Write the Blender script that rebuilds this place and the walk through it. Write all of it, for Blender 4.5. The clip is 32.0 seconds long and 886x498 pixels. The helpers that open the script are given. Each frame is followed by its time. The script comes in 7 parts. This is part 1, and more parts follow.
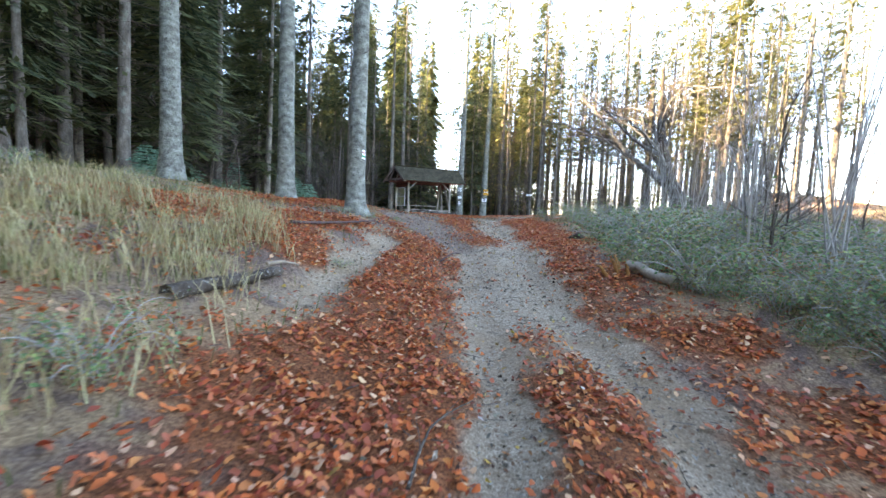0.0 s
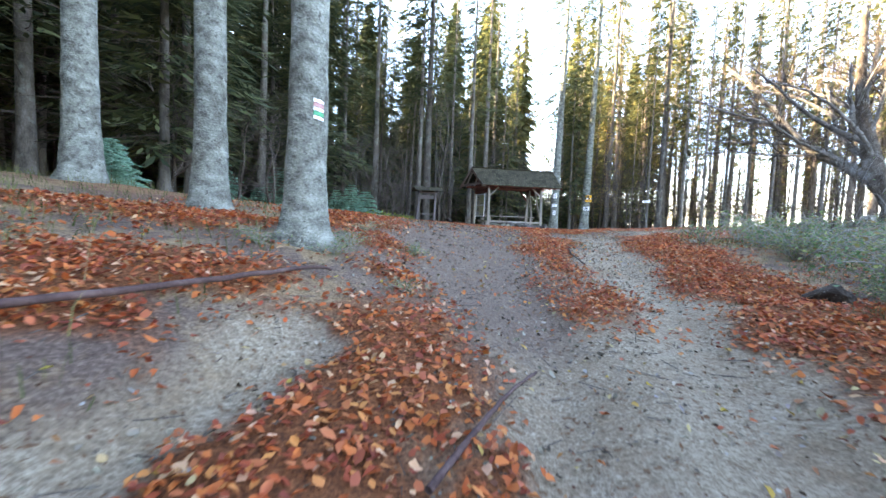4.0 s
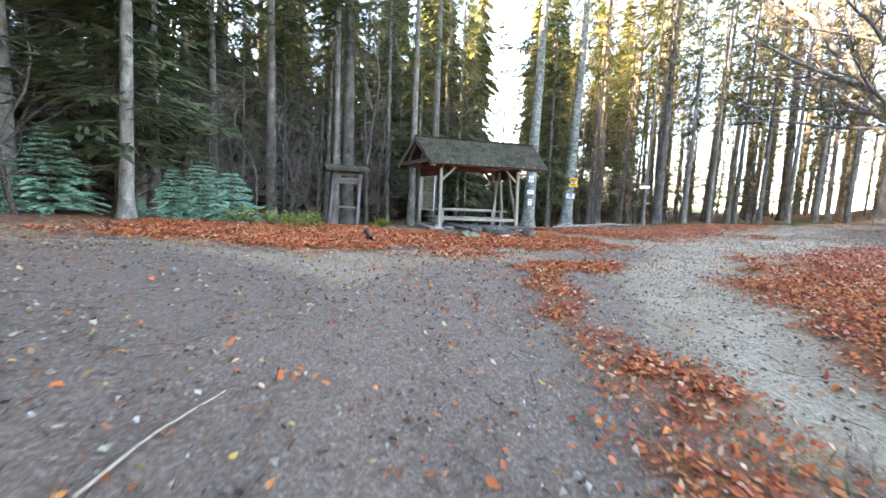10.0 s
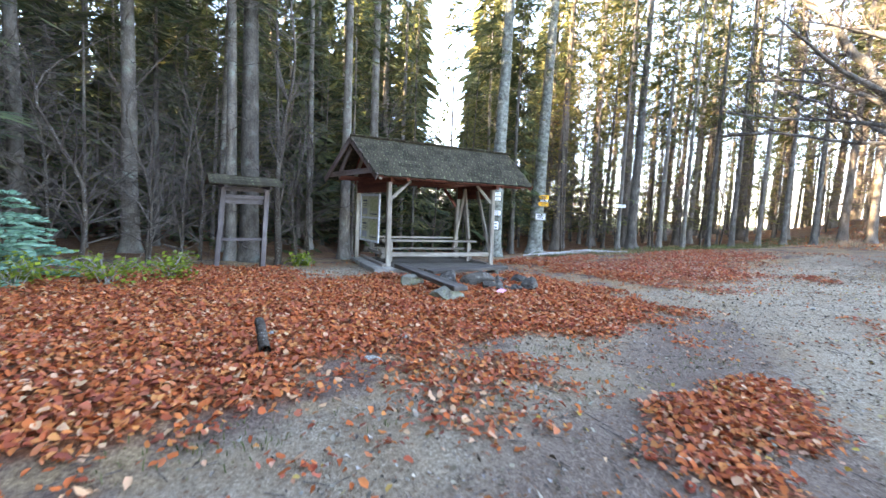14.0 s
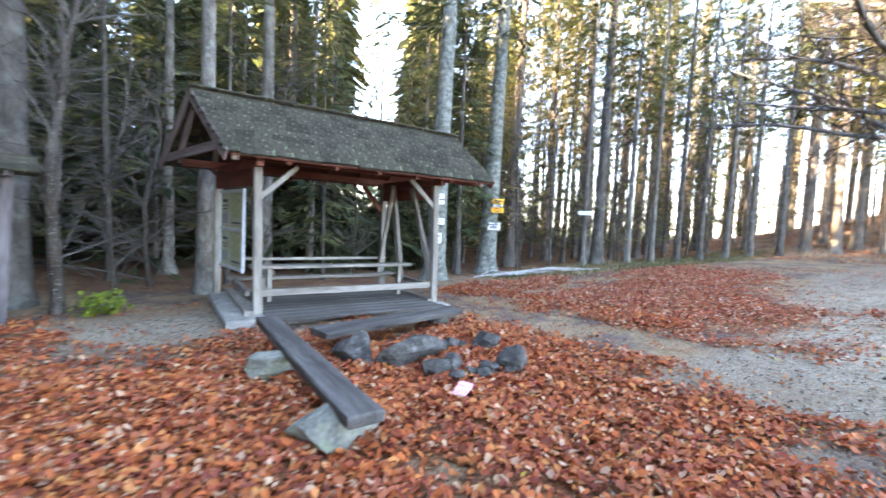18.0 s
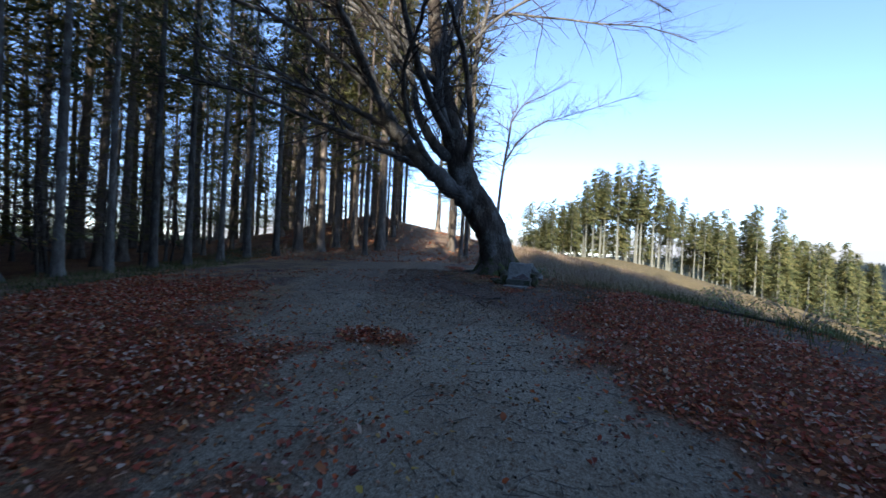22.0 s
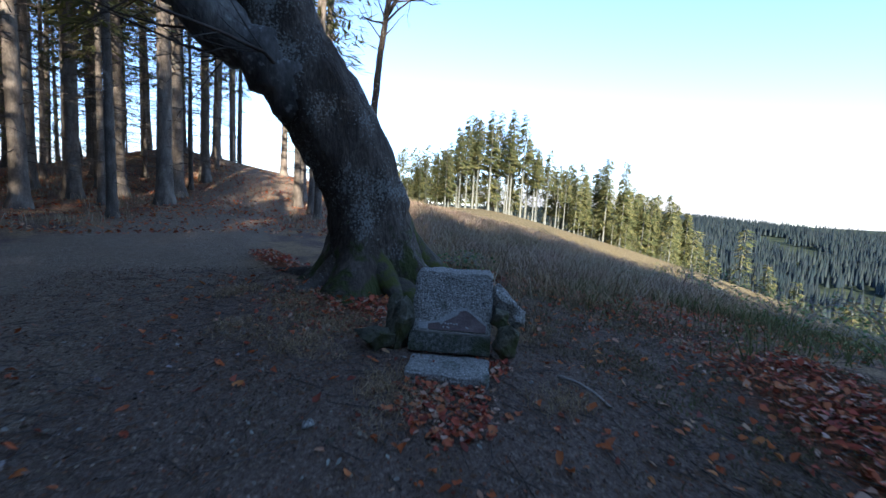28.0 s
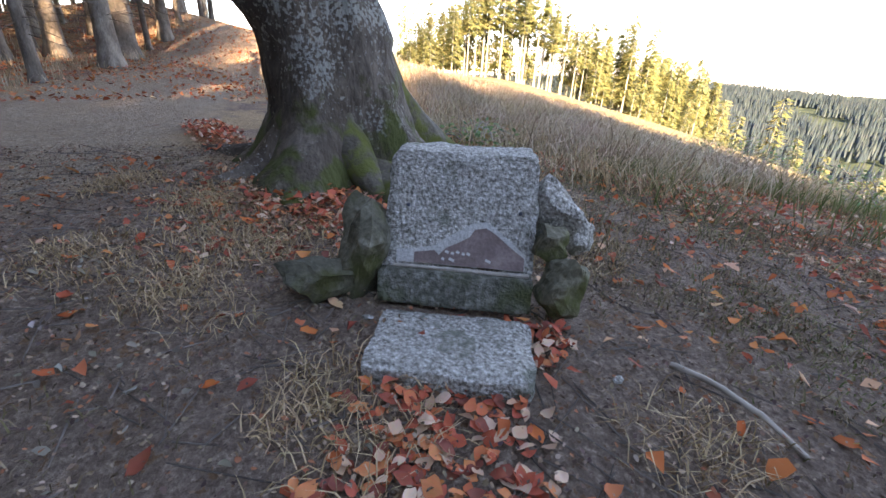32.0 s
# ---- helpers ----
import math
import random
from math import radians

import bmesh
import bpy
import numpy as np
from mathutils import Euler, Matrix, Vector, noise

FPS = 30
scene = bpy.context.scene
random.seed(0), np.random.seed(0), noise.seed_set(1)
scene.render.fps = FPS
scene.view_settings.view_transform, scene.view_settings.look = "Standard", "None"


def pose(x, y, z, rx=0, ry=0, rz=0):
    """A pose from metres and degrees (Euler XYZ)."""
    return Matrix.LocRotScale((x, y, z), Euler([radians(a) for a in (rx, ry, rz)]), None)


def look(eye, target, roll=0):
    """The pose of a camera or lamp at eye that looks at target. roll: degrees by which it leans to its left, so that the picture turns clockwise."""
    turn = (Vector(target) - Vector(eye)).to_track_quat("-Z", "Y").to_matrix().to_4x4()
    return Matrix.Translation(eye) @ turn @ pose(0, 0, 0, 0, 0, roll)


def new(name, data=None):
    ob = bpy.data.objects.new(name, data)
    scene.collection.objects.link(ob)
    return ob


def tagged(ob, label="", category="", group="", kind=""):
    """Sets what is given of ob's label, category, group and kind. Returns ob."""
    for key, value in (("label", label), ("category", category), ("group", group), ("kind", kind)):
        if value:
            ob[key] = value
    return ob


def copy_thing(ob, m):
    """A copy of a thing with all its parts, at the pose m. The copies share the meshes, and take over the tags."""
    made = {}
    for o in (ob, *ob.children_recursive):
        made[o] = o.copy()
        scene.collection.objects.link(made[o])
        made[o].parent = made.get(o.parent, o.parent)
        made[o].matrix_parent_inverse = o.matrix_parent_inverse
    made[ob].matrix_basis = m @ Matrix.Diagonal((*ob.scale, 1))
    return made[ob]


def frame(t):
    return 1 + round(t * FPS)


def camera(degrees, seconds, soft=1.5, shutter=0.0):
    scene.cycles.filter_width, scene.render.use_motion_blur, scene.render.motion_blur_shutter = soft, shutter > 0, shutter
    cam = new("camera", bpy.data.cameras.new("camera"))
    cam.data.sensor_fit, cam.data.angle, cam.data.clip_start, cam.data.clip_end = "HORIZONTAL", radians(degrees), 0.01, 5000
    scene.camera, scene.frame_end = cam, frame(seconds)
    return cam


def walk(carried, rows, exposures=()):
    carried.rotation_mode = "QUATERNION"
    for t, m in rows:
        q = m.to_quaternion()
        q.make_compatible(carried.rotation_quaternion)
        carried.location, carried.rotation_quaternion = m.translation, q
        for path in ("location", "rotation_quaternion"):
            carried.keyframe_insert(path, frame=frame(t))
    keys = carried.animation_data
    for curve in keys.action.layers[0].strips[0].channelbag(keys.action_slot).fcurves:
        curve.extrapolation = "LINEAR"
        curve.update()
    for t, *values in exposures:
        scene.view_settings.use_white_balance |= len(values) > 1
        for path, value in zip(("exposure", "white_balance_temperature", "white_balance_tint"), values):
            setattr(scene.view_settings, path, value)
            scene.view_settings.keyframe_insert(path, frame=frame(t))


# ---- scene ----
cam = camera(92.8, 32.0, shutter=0.4)
PATH = [
    (0, (-9.848, -32.678, -0.057), (-9.111, -30.825, -0.21), 2.4),
    (0.5, (-9.362, -31.991, -0.098), (-8.625, -30.138, -0.253), 2.2),
    (1, (-8.904, -31.187, -0.135), (-8.18, -29.329, -0.288), 2.0),
    (1.5, (-8.485, -30.388, -0.167), (-7.768, -28.527, -0.316), 1.8),
    (2, (-8.117, -29.571, -0.068), (-7.47, -27.684, -0.22), 1.7),
    (2.5, (-7.785, -28.874, 0.019), (-7.205, -26.965, -0.128), 2.4),
    (3, (-7.594, -28.07, 0.132), (-7.133, -26.129, -0.016), 2.2),
    (3.5, (-7.285, -27.375, 0.162), (-6.947, -25.407, 0.033), 2.2),
    (4, (-7.055, -26.672, 0.238), (-6.747, -24.7, 0.109), 2.3),
    (4.5, (-6.789, -25.952, 0.326), (-6.478, -23.981, 0.194), 2.2),
    (6.5, (-5.697, -22.639, 0.915), (-5.321, -20.692, 0.652), 2.9),
    (7, (-5.46, -21.9, 0.973), (-5.037, -19.962, 0.711), 3.0),
    (7.5, (-5.234, -21.178, 0.992), (-4.768, -19.25, 0.734), 3.0),
    (8, (-5.08, -20.454, 1.025), (-4.585, -18.533, 0.775), 2.7),
    (8.5, (-4.949, -19.746, 1.053), (-4.453, -17.825, 0.807), 2.9),
    (9, (-4.908, -19.059, 1.084), (-4.404, -17.139, 0.84), 2.9),
    (9.5, (-4.813, -18.361, 1.123), (-4.301, -16.443, 0.882), 2.7),
    (10, (-4.721, -17.547, 1.285), (-4.185, -15.635, 1.044), 2.6),
    (10.5, (-4.494, -16.892, 1.332), (-3.902, -14.995, 1.103), 2.8),
    (11, (-4.389, -16.313, 1.363), (-3.676, -14.456, 1.148), 3.1),
    (11.5, (-4.264, -15.628, 1.433), (-3.477, -13.802, 1.216), 2.7),
    (12, (-4.156, -14.982, 1.503), (-3.341, -13.165, 1.311), 2.9),
    (12.5, (-4.071, -14.286, 1.615), (-3.24, -12.475, 1.436), 2.7),
    (13, (-4.036, -13.487, 1.621), (-3.192, -11.682, 1.443), 2.9),
    (13.5, (-3.993, -12.73, 1.684), (-3.144, -10.928, 1.506), 2.8),
    (15.5, (-3.37, -10.083, 1.924), (-2.433, -8.326, 1.742), 3.3),
    (16, (-3.09, -9.501, 1.9), (-2.084, -7.781, 1.727), 3.2),
    (16.5, (-2.761, -8.992, 1.873), (-1.739, -7.282, 1.705), 3.2),
    (17, (-2.458, -8.47, 1.833), (-1.428, -6.764, 1.668), 3.0),
    (17.5, (-1.992, -8.03, 1.82), (-0.959, -6.325, 1.661), 2.8),
    (18, (-1.381, -7.71, 1.767), (-0.271, -6.051, 1.642), 2.8),
    (18.5, (-0.776, -7.486, 1.73), (0.649, -6.083, 1.682), 2.7),
    (19, (-0.156, -7.31, 1.719), (1.465, -6.14, 1.693), 2.5),
    (19.5, (0.517, -7.133, 1.689), (2.303, -6.233, 1.68), 2.5),
    (20, (1.188, -6.945, 1.72), (3.069, -6.266, 1.709), 2.6),
    (20.5, (1.885, -6.812, 1.757), (3.813, -6.282, 1.744), 2.6),
    (21, (2.682, -6.771, 1.76), (4.652, -6.422, 1.747), 2.6),
    (21.5, (3.542, -6.684, 1.744), (5.538, -6.559, 1.738), 2.7),
    (22, (4.257, -6.709, 1.716), (6.256, -6.781, 1.709), 2.9),
    (22.5, (5.051, -6.656, 1.684), (7.039, -6.871, 1.656), 3.0),
    (23, (5.848, -6.694, 1.712), (7.809, -7.088, 1.665), 2.9),
    (23.5, (6.65, -6.734, 1.722), (8.591, -7.205, 1.619), 3.0),
    (24, (7.54, -6.82, 1.753), (9.463, -7.357, 1.634), 2.9),
    (24.5, (8.331, -6.926, 1.766), (10.247, -7.483, 1.628), 2.9),
    (25, (9.068, -7.021, 1.786), (10.972, -7.614, 1.642), 2.9),
    (25.5, (9.806, -7.141, 1.827), (11.702, -7.757, 1.66), 2.9),
    (26, (10.508, -7.273, 1.844), (12.397, -7.904, 1.659), 2.9),
    (26.5, (11.126, -7.486, 1.868), (13.005, -8.146, 1.683), 2.5),
    (28.5, (13.537, -8.249, 1.987), (15.408, -8.921, 1.765), 3.6),
    (29, (13.944, -8.425, 1.964), (15.822, -9.077, 1.741), 3.4),
    (29.5, (14.256, -8.513, 1.941), (16.125, -9.166, 1.662), 2.9),
    (30, (14.453, -8.57, 1.894), (16.306, -9.234, 1.539), 3.0),
    (30.5, (14.573, -8.649, 1.799), (16.397, -9.317, 1.322), 3.0),
    (31, (14.635, -8.691, 1.72), (16.42, -9.348, 1.103), 3.0),
    (31.5, (14.644, -8.699, 1.705), (16.396, -9.338, 0.983), 3.1),
    (32, (14.639, -8.692, 1.709), (16.374, -9.318, 0.936), 3.1),
]
# The clip's camera brightens and darkens its picture: seconds, stops, white balance.
LIGHTNESS = [(0, 4.55, 9700, 15), (3, 4.7, 9500, 15), (4, 4.75, 9500, 15), (7, 4.95, 9700, 16), (9, 5.15, 10500, 16), (11, 5.15, 10700, 16), (13, 5.0, 9800, 16), (16, 5.2, 9600, 17), (18, 5.3, 9400, 17), (19, 4.5, 9700, 18), (20, 3.3, 8700, 15), (21, 2.2, 7700, 13), (22, 1.75, 6500, 11), (26, 2.0, 6500, 11), (29, 2.4, 6600, 11), (30, 2.8, 7900, 16), (30.5, 3.15, 9200, 19), (31, 3.55, 10400, 23), (32, 3.95, 10400, 23)]
walk(cam, [(t, look(eye, target, roll)) for t, eye, target, roll in PATH], LIGHTNESS)

# ---- world, sun, exposure ----
SUN_FROM = Vector((-0.92, 0.20, 0.36)).normalized()
world = bpy.data.worlds.new("sky")
scene.world = world
world.use_nodes = True
wn, wl = world.node_tree.nodes, world.node_tree.links
sky = wn.new("ShaderNodeTexSky")
sky.sky_type, sky.sun_disc = "NISHITA", False
sky.sun_elevation = math.asin(SUN_FROM.z)
sky.sun_rotation = math.atan2(SUN_FROM.x, SUN_FROM.y)
sky.air_density, sky.dust_density, sky.ozone_density, sky.altitude = 0.7, 0.0, 2.6, 1200
geo = wn.new("ShaderNodeTexCoord")
sep = wn.new("ShaderNodeSeparateXYZ")
wl.new(geo.outputs["Generated"], sep.inputs[0])
cmap = wn.new("ShaderNodeMapping")
cmap.inputs["Scale"].default_value = (2.2, 2.2, 13.0)
wl.new(geo.outputs["Generated"], cmap.inputs[0])
cn = wn.new("ShaderNodeTexNoise")
cn.inputs["Scale"].default_value, cn.inputs["Detail"].default_value, cn.inputs["Roughness"].default_value = 1.6, 7, 0.55
wl.new(cmap.outputs[0], cn.inputs["Vector"])
cr = wn.new("ShaderNodeMapRange")
cr.inputs["From Min"].default_value, cr.inputs["From Max"].default_value = 0.30, 0.52
wl.new(cn.outputs["Fac"], cr.inputs["Value"])
band = wn.new("ShaderNodeMapRange")
band.inputs["From Min"].default_value, band.inputs["From Max"].default_value = 0.115, 0.03
wl.new(sep.outputs["Z"], band.inputs["Value"])
cm = wn.new("ShaderNodeMath")
cm.operation = "MULTIPLY"
wl.new(cr.outputs[0], cm.inputs[0])
wl.new(band.outputs[0], cm.inputs[1])
cmix = wn.new("ShaderNodeMix")
cmix.data_type = "RGBA"
cmix.inputs["B"].default_value = (2.0, 2.1, 2.25, 1)
wl.new(cm.outputs[0], cmix.inputs["Factor"])
wl.new(sky.outputs["Color"], cmix.inputs["A"])
bg = wn["Background"]
bg.inputs["Strength"].default_value = 0.145
wl.new(cmix.outputs["Result"], bg.inputs["Color"])

sun = new("sun", bpy.data.lights.new("sun", "SUN"))
sun.data.energy, sun.data.angle, sun.data.color = 5.0, radians(0.6), (1.0, 0.92, 0.79)
sun.matrix_world = look((0, 0, 60), Vector((0, 0, 60)) - SUN_FROM)


# ---- materials ----
def shade(name, stops, scale=4.0, detail=6, rough=0.85, bump=0.3, bump_scale=None, stretch=(1, 1, 1), rand=0.0, island=0.0, spots=None, metal=0.0, bump_dist=0.02, spec=0.15, spread=0.36):
    """A surface whose colour runs over the given stops by noise at two scales, with fine relief; rand and island vary its value from piece to piece."""
    m = bpy.data.materials.new(name)
    m.use_nodes = True
    n, l = m.node_tree.nodes, m.node_tree.links
    b = n["Principled BSDF"]
    b.inputs["Roughness"].default_value, b.inputs["Metallic"].default_value, b.inputs["Specular IOR Level"].default_value = rough, metal, spec
    tc = n.new("ShaderNodeTexCoord")
    mp = n.new("ShaderNodeMapping")
    mp.inputs["Scale"].default_value = stretch
    l.new(tc.outputs["Object"], mp.inputs[0])
    big, small = n.new("ShaderNodeTexNoise"), n.new("ShaderNodeTexNoise")
    big.inputs["Scale"].default_value, big.inputs["Detail"].default_value = scale, detail
    small.inputs["Scale"].default_value, small.inputs["Detail"].default_value = scale * 7.3, 4
    mix = n.new("ShaderNodeMath")
    mix.operation = "MULTIPLY_ADD"
    mix.inputs[1].default_value = 0.35
    for t in (big, small):
        l.new(mp.outputs[0], t.inputs["Vector"])
    half = n.new("ShaderNodeMath")
    half.operation = "MULTIPLY"
    half.inputs[1].default_value = 0.65
    l.new(big.outputs["Fac"], half.inputs[0])
    l.new(small.outputs["Fac"], mix.inputs[0])
    l.new(half.outputs[0], mix.inputs[2])
    ramp = n.new("ShaderNodeValToRGB")
    e = ramp.color_ramp.elements
    while len(e) < len(stops):
        e.new(0.5)
    for i, c in enumerate(stops):
        e[i].position = 0.5 - spread / 2 + spread * i / max(1, len(stops) - 1)
        e[i].color = (*c, 1)
    l.new(mix.outputs[0], ramp.inputs[0])
    col = ramp.outputs["Color"]
    if spots:
        colour, sscale, low, high = spots
        sn = n.new("ShaderNodeTexNoise")
        sn.inputs["Scale"].default_value, sn.inputs["Detail"].default_value, sn.inputs["Roughness"].default_value = sscale, 5, 0.6
        l.new(tc.outputs["Object"], sn.inputs["Vector"])
        mr = n.new("ShaderNodeMapRange")
        mr.inputs["From Min"].default_value, mr.inputs["From Max"].default_value = low, high
        l.new(sn.outputs["Fac"], mr.inputs["Value"])
        sm = n.new("ShaderNodeMix")
        sm.data_type = "RGBA"
        sm.inputs["B"].default_value = (*colour, 1)
        l.new(mr.outputs[0], sm.inputs["Factor"])
        l.new(col, sm.inputs["A"])
        col = sm.outputs["Result"]
    if rand or island:
        hs = n.new("ShaderNodeHueSaturation")
        src = n.new("ShaderNodeObjectInfo").outputs["Random"] if rand else n.new("ShaderNodeNewGeometry").outputs["Random Per Island"]
        vr = n.new("ShaderNodeMapRange")
        a = rand or island
        vr.inputs["To Min"].default_value, vr.inputs["To Max"].default_value = 1 - a, 1 + a
        l.new(src, vr.inputs["Value"])
        l.new(vr.outputs[0], hs.inputs["Value"])
        l.new(col, hs.inputs["Color"])
        col = hs.outputs["Color"]
    l.new(col, b.inputs["Base Color"])
    if bump:
        bm_ = n.new("ShaderNodeBump")
        bm_.inputs["Strength"].default_value, bm_.inputs["Distance"].default_value = bump, bump_dist
        bt = n.new("ShaderNodeTexNoise")
        bt.inputs["Scale"].default_value, bt.inputs["Detail"].default_value = bump_scale or scale * 4, 6
        l.new(mp.outputs[0], bt.inputs["Vector"])
        l.new(bt.outputs["Fac"], bm_.inputs["Height"])
        l.new(bm_.outputs[0], b.inputs["Normal"])
    return m


def island_leaf(name, colours, rough=0.6, translucent=0.25):
    """Leaves whose colour is drawn per leaf from the stops, a little light passing through."""
    m = bpy.data.materials.new(name)
    m.use_nodes = True
    n, l = m.node_tree.nodes, m.node_tree.links
    b = n["Principled BSDF"]
    b.inputs["Roughness"].default_value, b.inputs["Specular IOR Level"].default_value = min(1.0, rough + 0.15), 0.1
    g = n.new("ShaderNodeNewGeometry")
    ramp = n.new("ShaderNodeValToRGB")
    ramp.color_ramp.interpolation = "CONSTANT" if len(colours) > 3 else "LINEAR"
    e = ramp.color_ramp.elements
    while len(e) < len(colours):
        e.new(0.5)
    for i, c in enumerate(colours):
        e[i].position = i / len(colours)
        e[i].color = (*c, 1)
    l.new(g.outputs["Random Per Island"], ramp.inputs[0])
    nz = n.new("ShaderNodeTexNoise")
    nz.inputs["Scale"].default_value = 30
    mx = n.new("ShaderNodeMix")
    mx.data_type, mx.blend_type = "RGBA", "MULTIPLY"
    mx.inputs["Factor"].default_value = 0.35
    l.new(ramp.outputs["Color"], mx.inputs["A"])
    l.new(nz.outputs["Color"], mx.inputs["B"])
    l.new(mx.outputs["Result"], b.inputs["Base Color"])
    if translucent:
        t = n.new("ShaderNodeBsdfTranslucent")
        ms = n.new("ShaderNodeMixShader")
        ms.inputs[0].default_value = translucent
        l.new(mx.outputs["Result"], t.inputs["Color"])
        l.new(b.outputs[0], ms.inputs[1])
        l.new(t.outputs[0], ms.inputs[2])
        l.new(ms.outputs[0], n["Material Output"].inputs["Surface"])
    return m


M_BARK = shade("spruce_bark", [(0.045, 0.037, 0.031), (0.11, 0.095, 0.08), (0.20, 0.18, 0.155)], 5, 8, 0.9, 0.9, 14, (1, 1, 0.35), rand=0.4, spots=((0.17, 0.185, 0.155), 3.2, 0.56, 0.7), bump_dist=0.03)
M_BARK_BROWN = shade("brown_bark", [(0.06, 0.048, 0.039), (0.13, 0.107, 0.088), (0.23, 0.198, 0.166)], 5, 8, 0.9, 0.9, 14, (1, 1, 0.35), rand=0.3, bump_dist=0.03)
M_STRAW = island_leaf("brown_straw", [(0.22, 0.15, 0.10), (0.36, 0.26, 0.175), (0.49, 0.375, 0.265)], 0.7, 0.25)
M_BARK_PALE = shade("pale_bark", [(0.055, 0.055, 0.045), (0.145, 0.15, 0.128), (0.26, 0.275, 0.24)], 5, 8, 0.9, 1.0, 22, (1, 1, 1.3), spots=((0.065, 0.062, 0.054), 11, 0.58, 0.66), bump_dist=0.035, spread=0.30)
M_DEADTWIG = shade("dead_twig", [(0.05, 0.04, 0.033), (0.12, 0.098, 0.083)], 6, 3, 0.9, 0, island=0.3)
M_NEEDLE = island_leaf("needles", [(0.036, 0.054, 0.032), (0.066, 0.088, 0.044), (0.110, 0.128, 0.056)], 0.6, 0.25)
# Lit copy of the needles: sunlight is put into the brighter, yellower colour.
M_NEEDLE_SUNLIT = island_leaf("yellowish_needles", [(0.055, 0.067, 0.026), (0.112, 0.122, 0.046), (0.195, 0.185, 0.078)], 0.6, 0.4)
# Needles of the far conifers, with the sun's yellow brightness put into their colour.
M_NEEDLE_FAR_LIT = island_leaf("far_needles", [(0.066, 0.085, 0.038), (0.125, 0.135, 0.055), (0.23, 0.21, 0.088), (0.08, 0.10, 0.046), (0.17, 0.168, 0.072)], 0.6, 0.25)
M_NEEDLE_BLUE = island_leaf("fir_needles", [(0.08, 0.19, 0.135), (0.14, 0.30, 0.21), (0.22, 0.40, 0.29)], 0.5, 0.25)
# The blue of distant haze is painted into the hill conifers' needles.
M_HILL_HAZED = island_leaf("hill_needles", [(0.014, 0.024, 0.03), (0.022, 0.036, 0.042), (0.036, 0.05, 0.05)], 0.7, 0.0)
M_BEECH = shade("beech_bark", [(0.025, 0.018, 0.013), (0.056, 0.043, 0.033), (0.115, 0.094, 0.075)], 3.2, 8, 0.85, 1.0, 12, (1, 1, 0.5), spots=((0.26, 0.265, 0.25), 30, 0.60, 0.66), bump_dist=0.05)
M_BRUSH = shade("brushwood", [(0.05, 0.042, 0.036), (0.125, 0.106, 0.092)], 6, 3, 0.9, 0, island=0.35)
M_DARKWOOD = shade("dark_weathered_wood", [(0.042, 0.034, 0.033), (0.085, 0.070, 0.068), (0.15, 0.13, 0.125)], 5, 7, 0.8, 0.6, 30, (0.12, 1, 1), rand=0.2)
M_HUMUS = island_leaf("withered_blades", [(0.10, 0.075, 0.045), (0.20, 0.145, 0.085), (0.13, 0.11, 0.055), (0.30, 0.22, 0.135)], 0.7, 0.2)
M_MOSS = shade("moss", [(0.02, 0.026, 0.012), (0.05, 0.055, 0.022), (0.10, 0.10, 0.05)], 9, 5, 0.95, 0.8, 60)
M_WOOD = shade("weathered_wood", [(0.16, 0.14, 0.125), (0.30, 0.275, 0.25), (0.42, 0.40, 0.37)], 5, 7, 0.8, 0.5, 30, (1, 1, 0.12), rand=0.18)
M_WOOD_H = shade("weathered_plank", [(0.10, 0.082, 0.064), (0.215, 0.183, 0.148), (0.35, 0.31, 0.26)], 5, 7, 0.75, 0.6, 30, (0.12, 1, 1), rand=0.2)
M_STAIN = shade("red_stained_wood", [(0.085, 0.026, 0.017), (0.155, 0.048, 0.031), (0.23, 0.085, 0.056)], 5, 6, 0.7, 0.4, 26, (0.2, 1, 1), rand=0.2)
M_SHINGLE = shade("mossy_shingle", [(0.018, 0.015, 0.010), (0.038, 0.032, 0.021), (0.072, 0.062, 0.040)], 5, 6, 0.9, 0.8, 30, (1, 0.25, 1), rand=0.35, spots=((0.105, 0.115, 0.062), 11, 0.59, 0.67))
M_MOSSROCK = shade("mossy_dark_rock", [(0.036, 0.034, 0.023), (0.085, 0.08, 0.056), (0.18, 0.17, 0.135)], 6, 8, 0.9, 1.0, 24, rand=0.25, spots=((0.055, 0.058, 0.022), 4, 0.50, 0.62))
M_STONE = shade("grey_stone", [(0.036, 0.031, 0.026), (0.085, 0.074, 0.062), (0.18, 0.162, 0.138)], 5, 8, 0.85, 0.8, 22, rand=0.25, spots=((0.10, 0.12, 0.07), 3, 0.56, 0.7))
M_GRANITE = shade("lichened_granite", [(0.075, 0.069, 0.058), (0.20, 0.19, 0.165), (0.33, 0.318, 0.28), (0.52, 0.505, 0.46)], 64, 10, 0.9, 1.0, 70, spots=((0.11, 0.115, 0.088), 6, 0.55, 0.70), bump_dist=0.025, spread=0.30)
M_CONCRETE = shade("worn_concrete", [(0.14, 0.122, 0.10), (0.25, 0.224, 0.188), (0.36, 0.33, 0.285)], 3, 8, 0.9, 0.4, 40, spots=((0.22, 0.20, 0.17), 1.6, 0.55, 0.7))
M_GRASS = island_leaf("dry_grass", [(0.22, 0.165, 0.08), (0.38, 0.30, 0.15), (0.50, 0.42, 0.24)], 0.7, 0.3)
M_GREEN = island_leaf("green_grass", [(0.05, 0.075, 0.022), (0.10, 0.12, 0.04), (0.19, 0.18, 0.08)], 0.7, 0.3)
